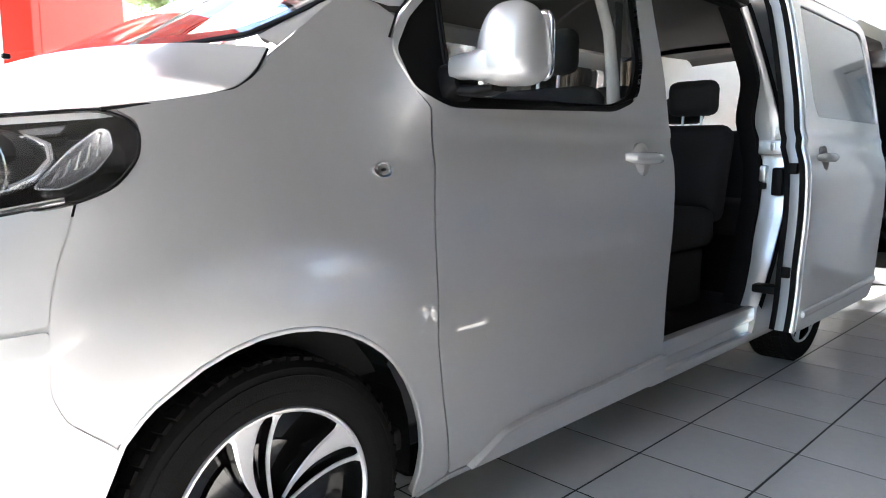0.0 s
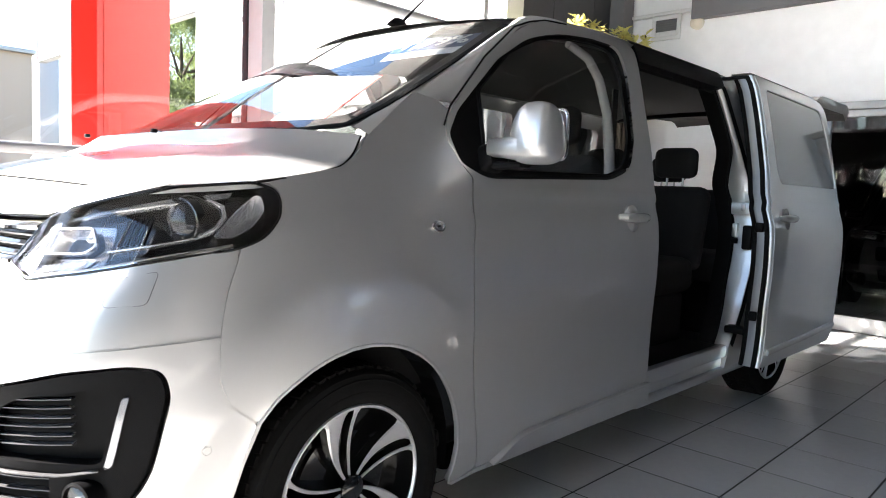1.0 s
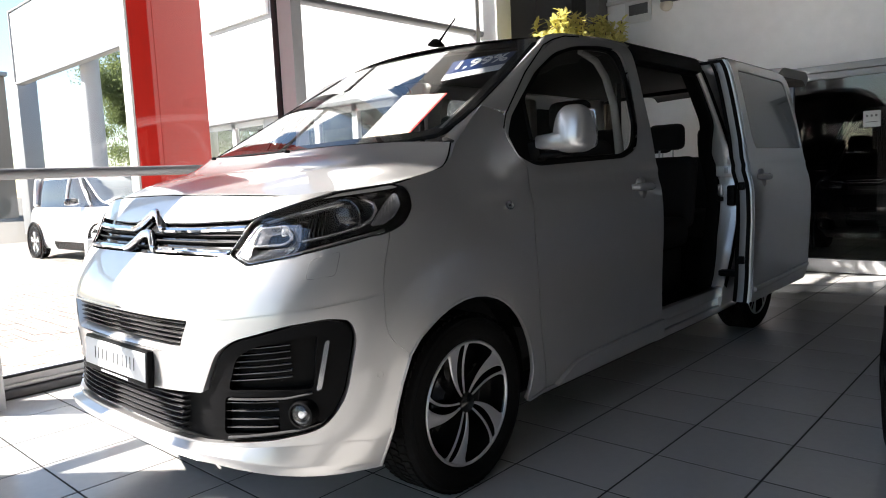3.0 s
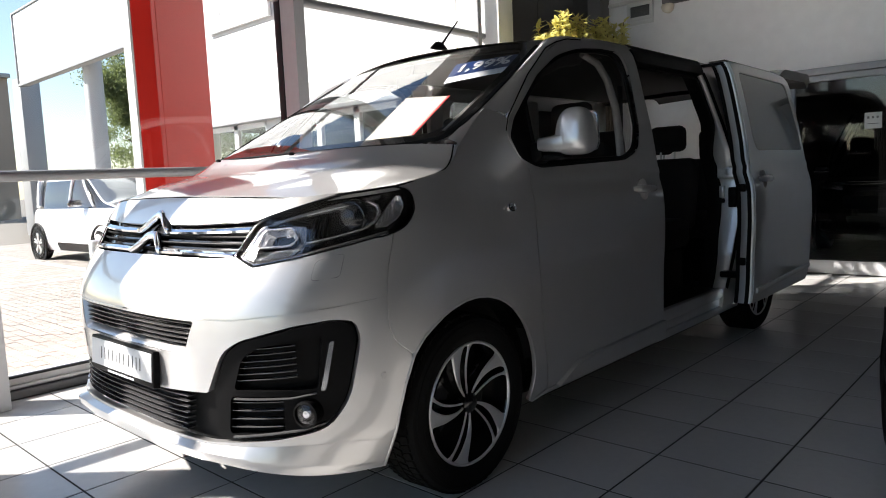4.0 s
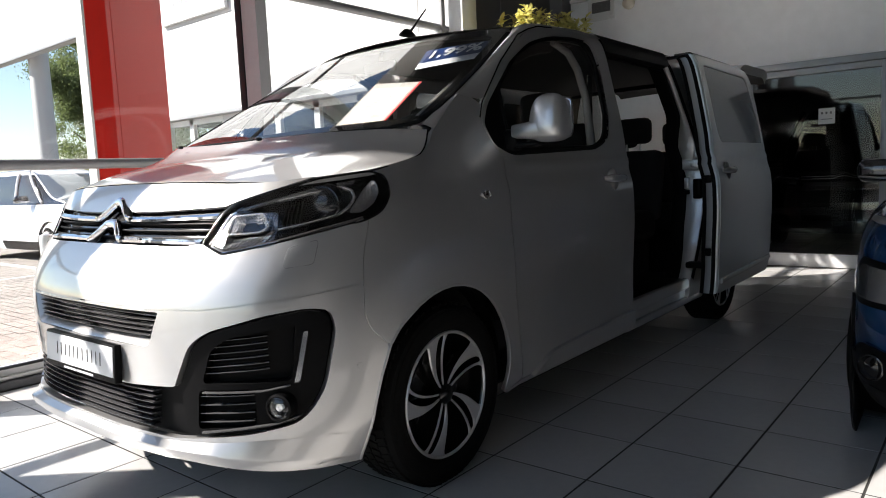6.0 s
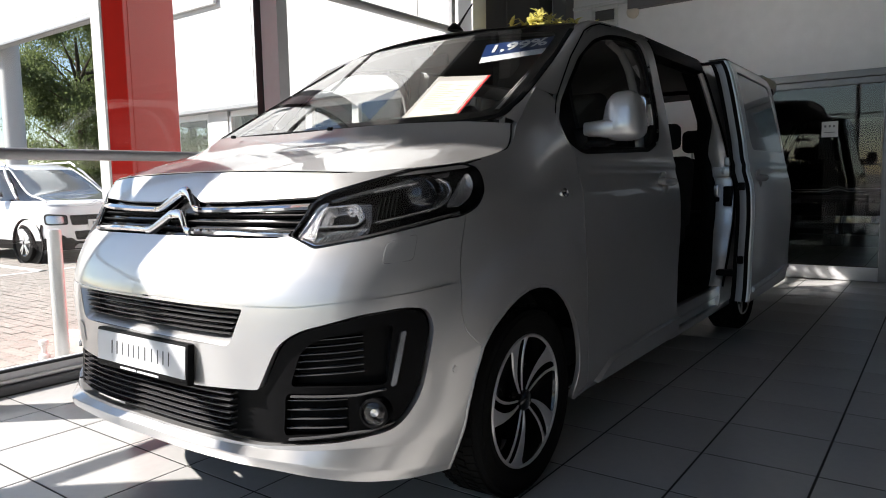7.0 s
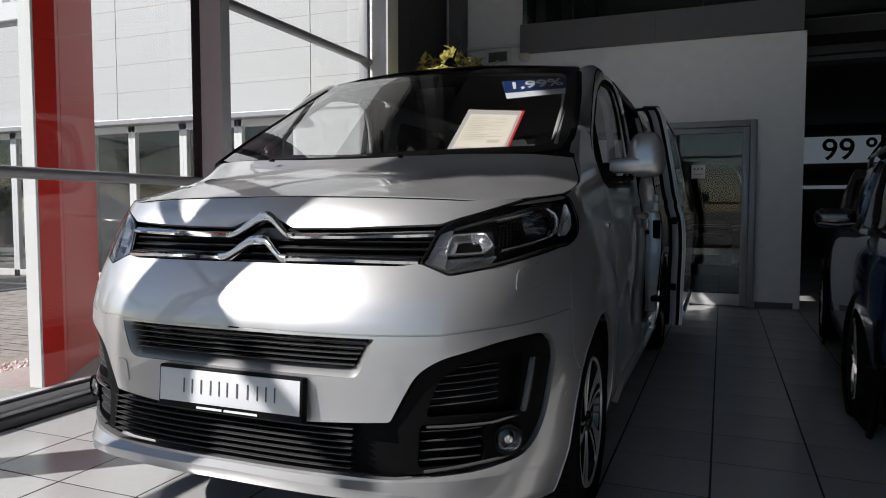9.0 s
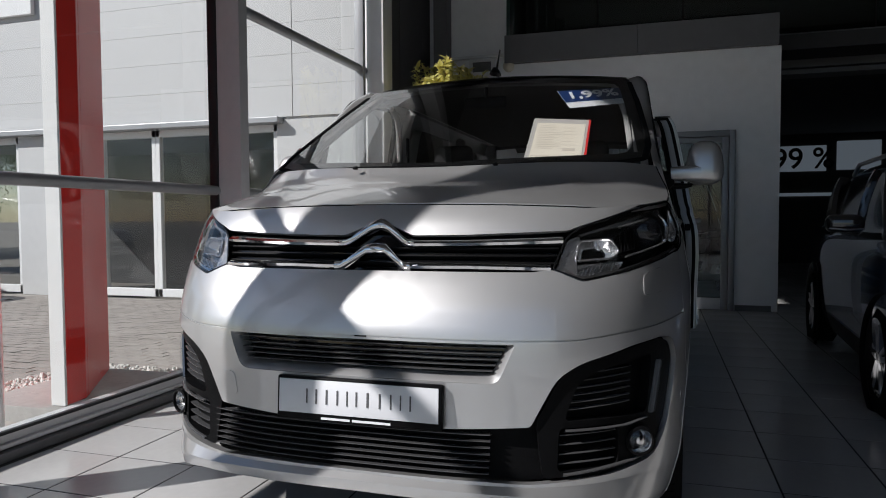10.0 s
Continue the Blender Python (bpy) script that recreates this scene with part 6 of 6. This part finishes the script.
# paving blocks near the window, laid in rows
def paving():
    pv = structure(box("paving", (-18, -8, GZ - .02), (WX - .13, BLD, GZ - .006), SAND, None, 0), "brown-grey block paving of the yard", "paving")
    verts, faces = [], []
    bw, bh = .20, .10
    near = bpy.data.meshes.new("paving_block")
    bmb = bmesh.new()
    add_box(bmb, (-bw / 2 + .004, -bh / 2 + .004, -.006), (bw / 2 - .004, bh / 2 - .004, .0), 0)
    bmb.to_mesh(near)
    bmb.free()
    near.materials.append(PAVING)
    rr_ = random.Random(3)
    cnt = 0
    for j in range(-60, 57):
        for i in range(0, 78):
            x, y = WX - .24 - i * bw - (j % 2) * bw / 2, j * bh
            if y > BLD - .1 or (-3.5 < x < -2.30 and .44 < y < 1.58):
                continue
            dz = rr_.uniform(-.002, .002)
            if x > -3.9 and -.6 < y < 3.2 and cnt < 290:
                b = new("paving_block", near)
                b.parent = pv
                b.location = (x, y, GZ + dz)
                cnt += 1
                continue
            k = len(verts)
            verts += [(x + sx * (bw / 2 - .004), y + sy * (bh / 2 - .004), GZ + dz) for sx, sy in ((-1, -1), (1, -1), (1, 1), (-1, 1))]
            faces.append((k, k + 1, k + 2, k + 3))
    me = bpy.data.meshes.new("paving_field")
    me.from_pydata(verts, [], faces)
    link("paving_field", me, PAVING, pv, "", False)["kind"] = "stuff"
paving()

# ---------- things in the showroom ----------
# two potted plants in a row behind the van
def potted_plant(at, seed, high):
    pot = empty("potted_plant", "variegated yellow-green plant in a tall white planter", "plant", "plants beside the window", at)
    bm = bmesh.new()
    add_turned(bm, [(.20, 0), (.26, .9), (.26, 1.0), (.23, 1.0), (.22, .94), (.001, .94)], 28)
    part("planter", bm, WHITE, pot, smooth=True)
    bm = bmesh.new()
    rl = random.Random(seed)
    stems = []
    for k in range(36):
        a, r = rl.uniform(0, 6.28), rl.uniform(.05, 1) ** .6
        top = (.24 * r * math.cos(a), .47 * r * math.sin(a), high + rl.uniform(-.24, .12) - .12 * r)
        stems.append(top)
        add_tube(bm, [(rl.uniform(-.08, .08), rl.uniform(-.08, .08), .94), (top[0] * .4, top[1] * .4, 1.8), top], [.014, .010, .005], 6)
    part("stems", bm, BARK, pot, smooth=True)
    verts, faces = [], []
    for tx, ty, tz in stems:
        for k in range(84):
            a, tilt = rl.uniform(0, 6.28), rl.uniform(-.5, 1.2)
            L = rl.uniform(.055, .105)
            b = Vector((tx, ty, tz - rl.uniform(0, .42)))
            d = Vector((math.cos(a) * math.cos(tilt), math.sin(a) * math.cos(tilt), math.sin(tilt)))
            sd = d.cross(Vector((0, 0, 1))).normalized() * L * .24
            up = sd.cross(d).normalized() * L * .06
            k0 = len(verts)
            verts += [tuple(q) for q in (b, b + d * L * .35 + sd + up, b + d * L * .35 - sd + up, b + d * L * .35, b + d * L * .7 + sd * .8 - up, b + d * L * .7 - sd * .8 - up, b + d * L * .7 - up * 1.5, b + d * L - up * 3)]
            faces += [(k0, k0 + 3, k0 + 1), (k0, k0 + 2, k0 + 3), (k0 + 3, k0 + 6, k0 + 4, k0 + 1), (k0 + 2, k0 + 5, k0 + 6, k0 + 3), (k0 + 6, k0 + 7, k0 + 4), (k0 + 5, k0 + 7, k0 + 6)]
    me = bpy.data.meshes.new("leaves")
    me.from_pydata(verts, [], faces)
    link("leaves", me, LEAF, pot, "small yellow-green leaves", False)
potted_plant((-1.46, 4.46, 0), 11, 2.79)
potted_plant((-1.36, 5.22, 0), 12, 2.82)
# vent and sounder on the back wall
v = empty("wall_vent", "small white framed slatted vent high on the back wall", "vent", at=(-1.55, BY, 2.95))
box("vent_back", (.02, -.008, .02), (.32, -.001, .25), GREYPANEL, v, 0)
for lo, hi in (((0, -.026, 0), (.34, -.001, .045)), ((0, -.026, .225), (.34, -.001, .27)), ((0, -.026, .045), (.045, -.001, .225)), ((.295, -.026, .045), (.34, -.001, .225))):
    box("vent_frame", lo, hi, WHITE, v, .004)
for k in range(5):
    box("slat", (.045, -.018, .105 + k * .024), (.295, -.009, .117 + k * .024), GREYPANEL, v, .002)
box("lower_panel", (.045, -.014, .045), (.295, -.009, .098), WHITE, v, .002)
trunk = box("cable_trunking", (-1.95, BY - .03, 3.225), (-1.07, BY + .048, 3.262), WHITE, None, .004)
tagged(trunk, "white plastic cable trunking along the back wall", "cable trunking")
bm = bmesh.new()
add_turned(bm, [(.07, 0), (.07, .05), (.05, .075), (.001, .085)], 24, pose(-1.02, BY, 3.09, 90, 0, 0))
tagged(part("wall_sounder", bm, PAPER, None, smooth=True), "round cream sounder on the back wall", "sounder")

# far bright windows and a percentage banner seen through the dark hall
def hall_window(x0, x1, z0, z1):
    h = empty("window_3", "bright window at the far end of the dark hall", "window", at=(x0, 15.98, z0))
    tagged(h, kind="structure")
    box("pane", (0, -.02, 0), (x1 - x0, -.01, z1 - z0), FARSKY, h, 0)
FARSKY = glow("far_daylight", (0.62, 0.72, 0.80), 0.10)
hall_window(2.6, 4.70, 2.22, 2.84)
hall_window(4.92, 5.86, 2.24, 2.93)
hall_window(6.2, 7.6, 2.24, 2.93)
hall_window(3.0, 5.2, 1.62, 1.70)
fc = bpy.data.curves.new("banner_figures", "FONT")
fc.body, fc.size, fc.extrude, fc.offset = "99 %", .70, .004, .008
ft = new("banner_figures", fc)
ft.matrix_world = pose(3.50, 15.94, 2.30, 90, 0, 0)
bpy.context.view_layer.update()
me = bpy.data.meshes.new_from_object(ft.evaluated_get(bpy.context.evaluated_depsgraph_get()))
bpy.data.objects.remove(ft)
bf = link("banner_figures", me, TRIM, None, "", False)
bf.matrix_world = pose(3.50, 15.94, 2.30, 90, 0, 0)
tagged(bf, "dark percentage figures on the far window", "lettering")


# ---------- other cars ----------
def car(name, label, at, yaw, mat, length=4.0, width=1.76, height=1.55, clad=True, group="", dark=False):
    """A small hatchback: front towards -y before it is turned. Its origin is under the front axle."""
    c = empty(name, label, "car", group)
    c.matrix_world = pose(*at, 0, 0, yaw)
    fo, hw = .80, width / 2
    k = height / 1.55
    Z = curve([(0, .20), (.12, .34), (.30, .58), (.45, .80), (.52, .92), (.58, .985), (.66, 1.03 * k), (.80, 1.26 * k), (.92, 1.46 * k), (1, 1.53 * k)])
    HW = curve([(0, hw - .06), (.12, hw - .01), (.30, hw), (.45, hw - .01), (.52, hw - .04), (.58, hw - .09), (.66, hw - .13), (.80, hw - .19), (.92, hw - .27), (1, hw - .36)])
    FR = curve([(0, -fo + .08), (.12, -fo), (.30, -fo + .005), (.45, -fo + .06), (.52, -fo + .14), (.58, -fo + .34), (.66, .08), (.80, .56), (.92, 1.02), (1, 1.32)])
    tl = length - fo
    TL = curve([(0, tl - .06), (.12, tl), (.30, tl), (.45, tl - .02), (.52, tl - .03), (.58, tl - .05), (.66, tl - .10), (.80, tl - .22), (.92, tl - .36), (1, tl - .52)])
    def surf(u, v):
        u, v = np.asarray(u, float), np.asarray(v, float)
        a = u * math.pi
        f, b = FR(v), TL(v)
        e = 2 / 5.5
        cx, cy = np.sign(np.sin(a)) * np.abs(np.sin(a)) ** e, np.sign(np.cos(a)) * np.abs(np.cos(a)) ** e
        x = HW(v) * cx
        return np.stack([x, (f + b) / 2 - cy * (b - f) / 2, Z(v) + 0 * x], -1)
    # spacing even along the outline
    aa = np.linspace(-1, 1, 2001)
    P = surf(aa, np.full(2001, .3))
    l = np.r_[0, np.cumsum(np.linalg.norm(np.diff(P, axis=0), axis=1))]
    U = np.interp(np.linspace(0, l[-1], 97), l, aa)
    V = np.linspace(0, 1, 41)
    uu, vv = np.meshgrid(U, V, indexing="ij")
    A = surf(uu, vv)
    # wheel arches pushed in
    wb = length * .635
    grid("body", A[:, :24], mat, c)
    roof = A[:, 36:]
    grid("roof", np.concatenate([roof, np.repeat(roof[:, -1:].mean(0, keepdims=True) + np.array([[[0, 0, .015]]]), len(U), 0)], 1), mat, c)
    nose = int(np.argmin(np.abs(U)))
    k_ = int(round(.80 / (l[-1] / 96)))
    grid("glasshouse", np.concatenate([A[nose + k_:-1], A[:nose - k_ + 1]])[:, 23:37], GLOSSBLACK, c, "dark side windows")
    grid("windscreen", A[nose - k_:nose + k_ + 1, 23:37], SCREENSKY if mat is WHITEPAINT else GLOSSBLACK, c, "raked windscreen")
    bm = bmesh.new()
    for q in (nose - k_, nose + k_):
        add_tube(bm, [tuple(v_) for v_ in A[q, 22:38]], .017, 8)
    part("pillar", bm, mat, c, smooth=True)
    if clad:
        for sgn in (1, -1):
            bm = bmesh.new()
            xr_ = hw - .30
            add_tube(bm, [(xr_ * sgn, 1.05, 1.50 * k), (xr_ * sgn, 1.20, 1.565 * k), (xr_ * sgn, tl - .90, 1.565 * k), (xr_ * sgn, tl - .66, 1.49 * k)], .018, 8)
            part("roof_rail", bm, STEEL, c, smooth=True)
    for sgn in (1, -1):
        for y0, y1, w_ in ((.30, 1.02, .035), (1.32, 1.40, .05), (tl - .62, tl - .40, .09)):
            v0, v1 = .61, .92
            pts = []
            for t in np.linspace(0, 1, 8):
                v_ = v0 + (v1 - v0) * t
                q = surf(np.array(.5 * sgn), np.array(v_))
                pts.append((q[0] * 1.004, y0 + (y1 - y0) * t if y1 - y0 > .2 else y0 + (y1 - y0) * t, q[2]))
            bm = bmesh.new()
            add_tube(bm, pts, w_ * .6, 8)
            part("pillar", bm, BLACKPAINT if mat is BLUE else mat, c, smooth=True)
        # lamps
        def S2(s, z, sg=sgn):
            """s: metres along the outline from the nose; z: height."""
            vq = np.interp(z, Z(np.linspace(0, .6, 200)), np.linspace(0, .6, 200))
            s0 = l[1000]
            uq = np.interp(s0 + np.asarray(s, float) * sg, l, aa)
            return surf(uq, vq)
        hlp = rounded([(.55, .60), (.55, .755), (.84, .775), (.90, .745), (.90, .62), (.84, .60)], .04, 4) if not dark else rounded([(.45, .80), (.47, .88), (.80, .94), (.98, .92), (.90, .83)], .03, 4)
        panel("lamp_surround", hlp, PLASTIC, c, S2, depth=.02, step=.04, lift=.004)
        hlp = hlp.mean(0) + (hlp - hlp.mean(0)) * .72
        h = panel("headlight", hlp, REFLECTOR, c, S2, depth=.02, step=.03, lift=.008)
        panel("lens", hlp, LENS, h, S2, depth=.006, step=.05, lift=.012)
        panel("upper_lamp", rounded([(.50, .885), (.55, .91), (.90, .925), (.92, .905)], .01, 3), STEEL, c, S2, depth=.01, step=.03, lift=.004)
        panel("side_blade", rounded([(.98, .38), (.94, .60), (.985, .62), (1.02, .40)], .02, 4), PLASTIC, c, S2, depth=.01, step=.04, lift=.006)
        fogp = rounded([(.58, .30), (.60, .44), (.80, .46), (.86, .42), (.84, .32)], .06, 5)
        panel("fog_surround", fogp, PLASTIC, c, S2, depth=.02, step=.04, lift=.01)
        p0, n0 = S2(np.array(.72), np.array(.38)), None
        bm = bmesh.new()
        add_turned(bm, [(.05, 0), (.05, .016), (.044, .018), (.040, .006), (.02, .012), (.001, .014)], 20, look(tuple(p0), tuple(p0 + np.array([-.4 * sgn, 1, 0]))) @ pose(0, 0, .01))
        part("fog_lamp", bm, GLOSSBLACK, c, smooth=True)
        # mirror
        bm = bmesh.new()
        add_box(bm, (hw - .06, .62, 1.02), (hw + .17, .74, 1.14), .045, seg=3) if sgn > 0 else add_box(bm, (-hw - .17, .62, 1.02), (-hw + .06, .74, 1.14), .045, seg=3)
        part("mirror", bm, BLACKPAINT, c, smooth=True)
        bm = bmesh.new()
        xm = (hw + .05) * sgn
        add_tube(bm, [(xm - .1 * sgn, .616, 1.045), (xm, .612, 1.04), (xm + .10 * sgn, .625, 1.05)], .006, 6)
        part("mirror_trim", bm, CHROME, c, smooth=True)
        # cladding and wheels
        for yw in (0, wb):
            bm = bmesh.new()
            # flared arch trim; the black disc inside it stands for the arch's shadow
            add_turned(bm, [(.001, hw + .002), (.30, hw + .002), (.40, hw + .003), (.405, hw + .010), (.385, hw + .022), (.355, hw + .016), (.345, hw + .004)], 48, pose(-.035 * sgn, yw, .315, 0, 0, -7 * sgn) @ pose(0, 0, 0, 0, 90 * sgn, 0) if yw == 0 else pose(0, yw, .315, 0, 90 * sgn, 0))
            part("arch_trim", bm, PLASTIC, c, smooth=True)
            w = new("wheel")
            w.parent = c
            w.matrix_local = pose((hw + (.022 if yw else -.01)) * sgn, yw, .315, 0, 90 * sgn, 0)
            bm = bmesh.new()
            add_turned(bm, [(.21, -.18), (.28, -.19), (.312, -.17), (.316, -.10), (.312, -.03), (.29, 0), (.24, .004), (.215, -.008)], 48)
            part("tyre", bm, RUBBER, w, smooth=True)
            bm = bmesh.new()
            add_turned(bm, [(.216, -.006), (.205, -.002), (.196, -.008), (.18, -.016), (.06, -.016), (.05, -.010), (.001, -.008)], 40)
            part("rim", bm, GLOSSBLACK if not dark else ALLOY, w, smooth=True)
            for q in range(5):
                for dq in (-9, 9):
                    bm = bmesh.new()
                    add_box(bm, (.03, -.016, -.015), (.205, .016, -.001), .006, pose(0, 0, 0, 0, 0, q * 72 + dq))
                    part("spoke", bm, ALLOY, w, smooth=True)
    def S1(s, z):
        vq = np.interp(z, Z(np.linspace(0, .6, 200)), np.linspace(0, .6, 200))
        return surf(np.interp(l[1000] + np.asarray(s, float), l, aa), vq)
    if clad:
        sk = [(s, z) for s, z in ((-3.2, .21), (3.2, .21), (3.2, .36), (1.0, .36), (.9, .30), (-.9, .30), (-1.0, .36), (-3.2, .36))]
        panel("lower_cladding", np.array(sk), PLASTIC, c, S1, depth=.01, step=.08, lift=.008)
    g = panel("grille", rounded([(-.50, .59), (.50, .59), (.52, .745), (-.52, .745)], .03, 4), PLASTIC, c, S1, depth=.01, step=.05, lift=.006)
    panel("lower_grille", rounded([(-.45, .36), (.45, .36), (.48, .50), (-.48, .50)], .03, 4), PLASTIC, c, S1, depth=.01, step=.05, lift=.010)
    bm = bmesh.new()
    for zz in (.885, .915):
        ribbon(bm, spread([(-.50, zz), (-.08, zz), (0, zz + .035), (.08, zz), (.50, zz)], 21), .010, .01, S1, .004)
    part("chrome_bar", bm, CHROME, g, smooth=True)
    if dark:
        return c
    panel("skid_plate", rounded([(-.50, .235), (.50, .235), (.44, .30), (-.44, .30)], .02, 3), ALLOY, c, S1, depth=.01, step=.06, lift=.016)
    panel("front_cladding", rounded([(-.98, .21), (.98, .21), (.96, .40), (.52, .40), (.46, .34), (-.46, .34), (-.52, .40), (-.96, .40)], .02, 3), PLASTIC, c, S1, depth=.01, step=.06, lift=.010)
    bm = bmesh.new()
    add_box(bm, (-.26, -fo - .03, .56), (.26, -fo - .005, .67), .004)
    part("plate", bm, WHITE, c)
    bm = bmesh.new()
    add_box(bm, (-.20, -fo - .033, .59), (.20, -fo - .030, .64))
    part("plate_bar", bm, INK, c)
    return c
car("car", "blue hatchback with black cladding on the showroom floor", (2.91, 1.62, 0), -4, BLUE)
car("car", "dark van parked behind the glass door", (.95, 8.6, 0), 3, BLACKPAINT, 4.6, 1.94, 1.95, False, dark=True)
car("car", "white crossover with black cladding parked in the yard", (-9.7, 3.65, GZ), 92, WHITEPAINT, 4.15, 1.78, 1.62, group="cars parked in the yard")
car("car", "blue car parked further back in the yard", (-23.0, 1.2, GZ), 84, BLUE, 4.2, 1.78, 1.5, group="cars parked in the yard")

# ---------- floor tiles and paving, last ----------
S_, X0_, Y0_ = .42, .925, .284
floor = box("floor", (WX, -7.0, -.10), (9.0, 16.0, -.0016), GROUT, None, 0.0)
structure(floor, "pale grey square floor tiles with dark joints", "floor")
def tile_mesh(name, sx, sy, h, bev, mat):
    bm = bmesh.new()
    a = [bm.verts.new((x * sx / 2, y * sy / 2, -h)) for x, y in ((-1, -1), (1, -1), (1, 1), (-1, 1))]
    b = [bm.verts.new((x * sx / 2, y * sy / 2, -bev)) for x, y in ((-1, -1), (1, -1), (1, 1), (-1, 1))]
    c = [bm.verts.new((x * (sx / 2 - bev), y * (sy / 2 - bev), 0)) for x, y in ((-1, -1), (1, -1), (1, 1), (-1, 1))]
    for k in range(4):
        j = (k + 1) % 4
        bm.faces.new((a[k], a[j], b[j], b[k]))
        bm.faces.new((b[k], b[j], c[j], c[k]))
    bm.faces.new(c)
    me = bpy.data.meshes.new(name)
    bm.to_mesh(me)
    bm.free()
    me.materials.append(mat)
    return me
tm = tile_mesh("tile", S_ - .009, S_ - .009, .006, .0004, TILE)
rest = []
for i in range(-8, 20):
    for j in range(-18, 38):
        cx, cy = X0_ + (i + .5) * S_, Y0_ + (j + .5) * S_
        if cx < WX + .02 or cx > 8.9 or cy > 15.9:
            continue
        if -2.1 < cx < 3.0 and -1.6 < cy < 6.2:
            t = new("tile", tm)
            t.parent = floor
            t.location = (cx, cy, 0)
            t.rotation_euler = (radians(random.uniform(-.12, .12)), radians(random.uniform(-.12, .12)), 0)
        else:
            rest.append((cx, cy))
verts, faces = [], []
for cx, cy in rest:
    k = len(verts)
    h = S_ / 2 - .0045
    verts += [(cx - h, cy - h, 0), (cx + h, cy - h, 0), (cx + h, cy + h, 0), (cx - h, cy + h, 0)]
    verts += [(x, y, -.006) for x, y, _ in verts[k:k + 4]]
    faces += [(k, k + 1, k + 2, k + 3)] + [(k + a, k + 4 + a, k + 4 + (a + 1) % 4, k + (a + 1) % 4) for a in range(4)]
me = bpy.data.meshes.new("tiles")
me.from_pydata(verts, [], faces)
link("tiles", me, TILE, floor, "", False)["kind"] = "stuff"
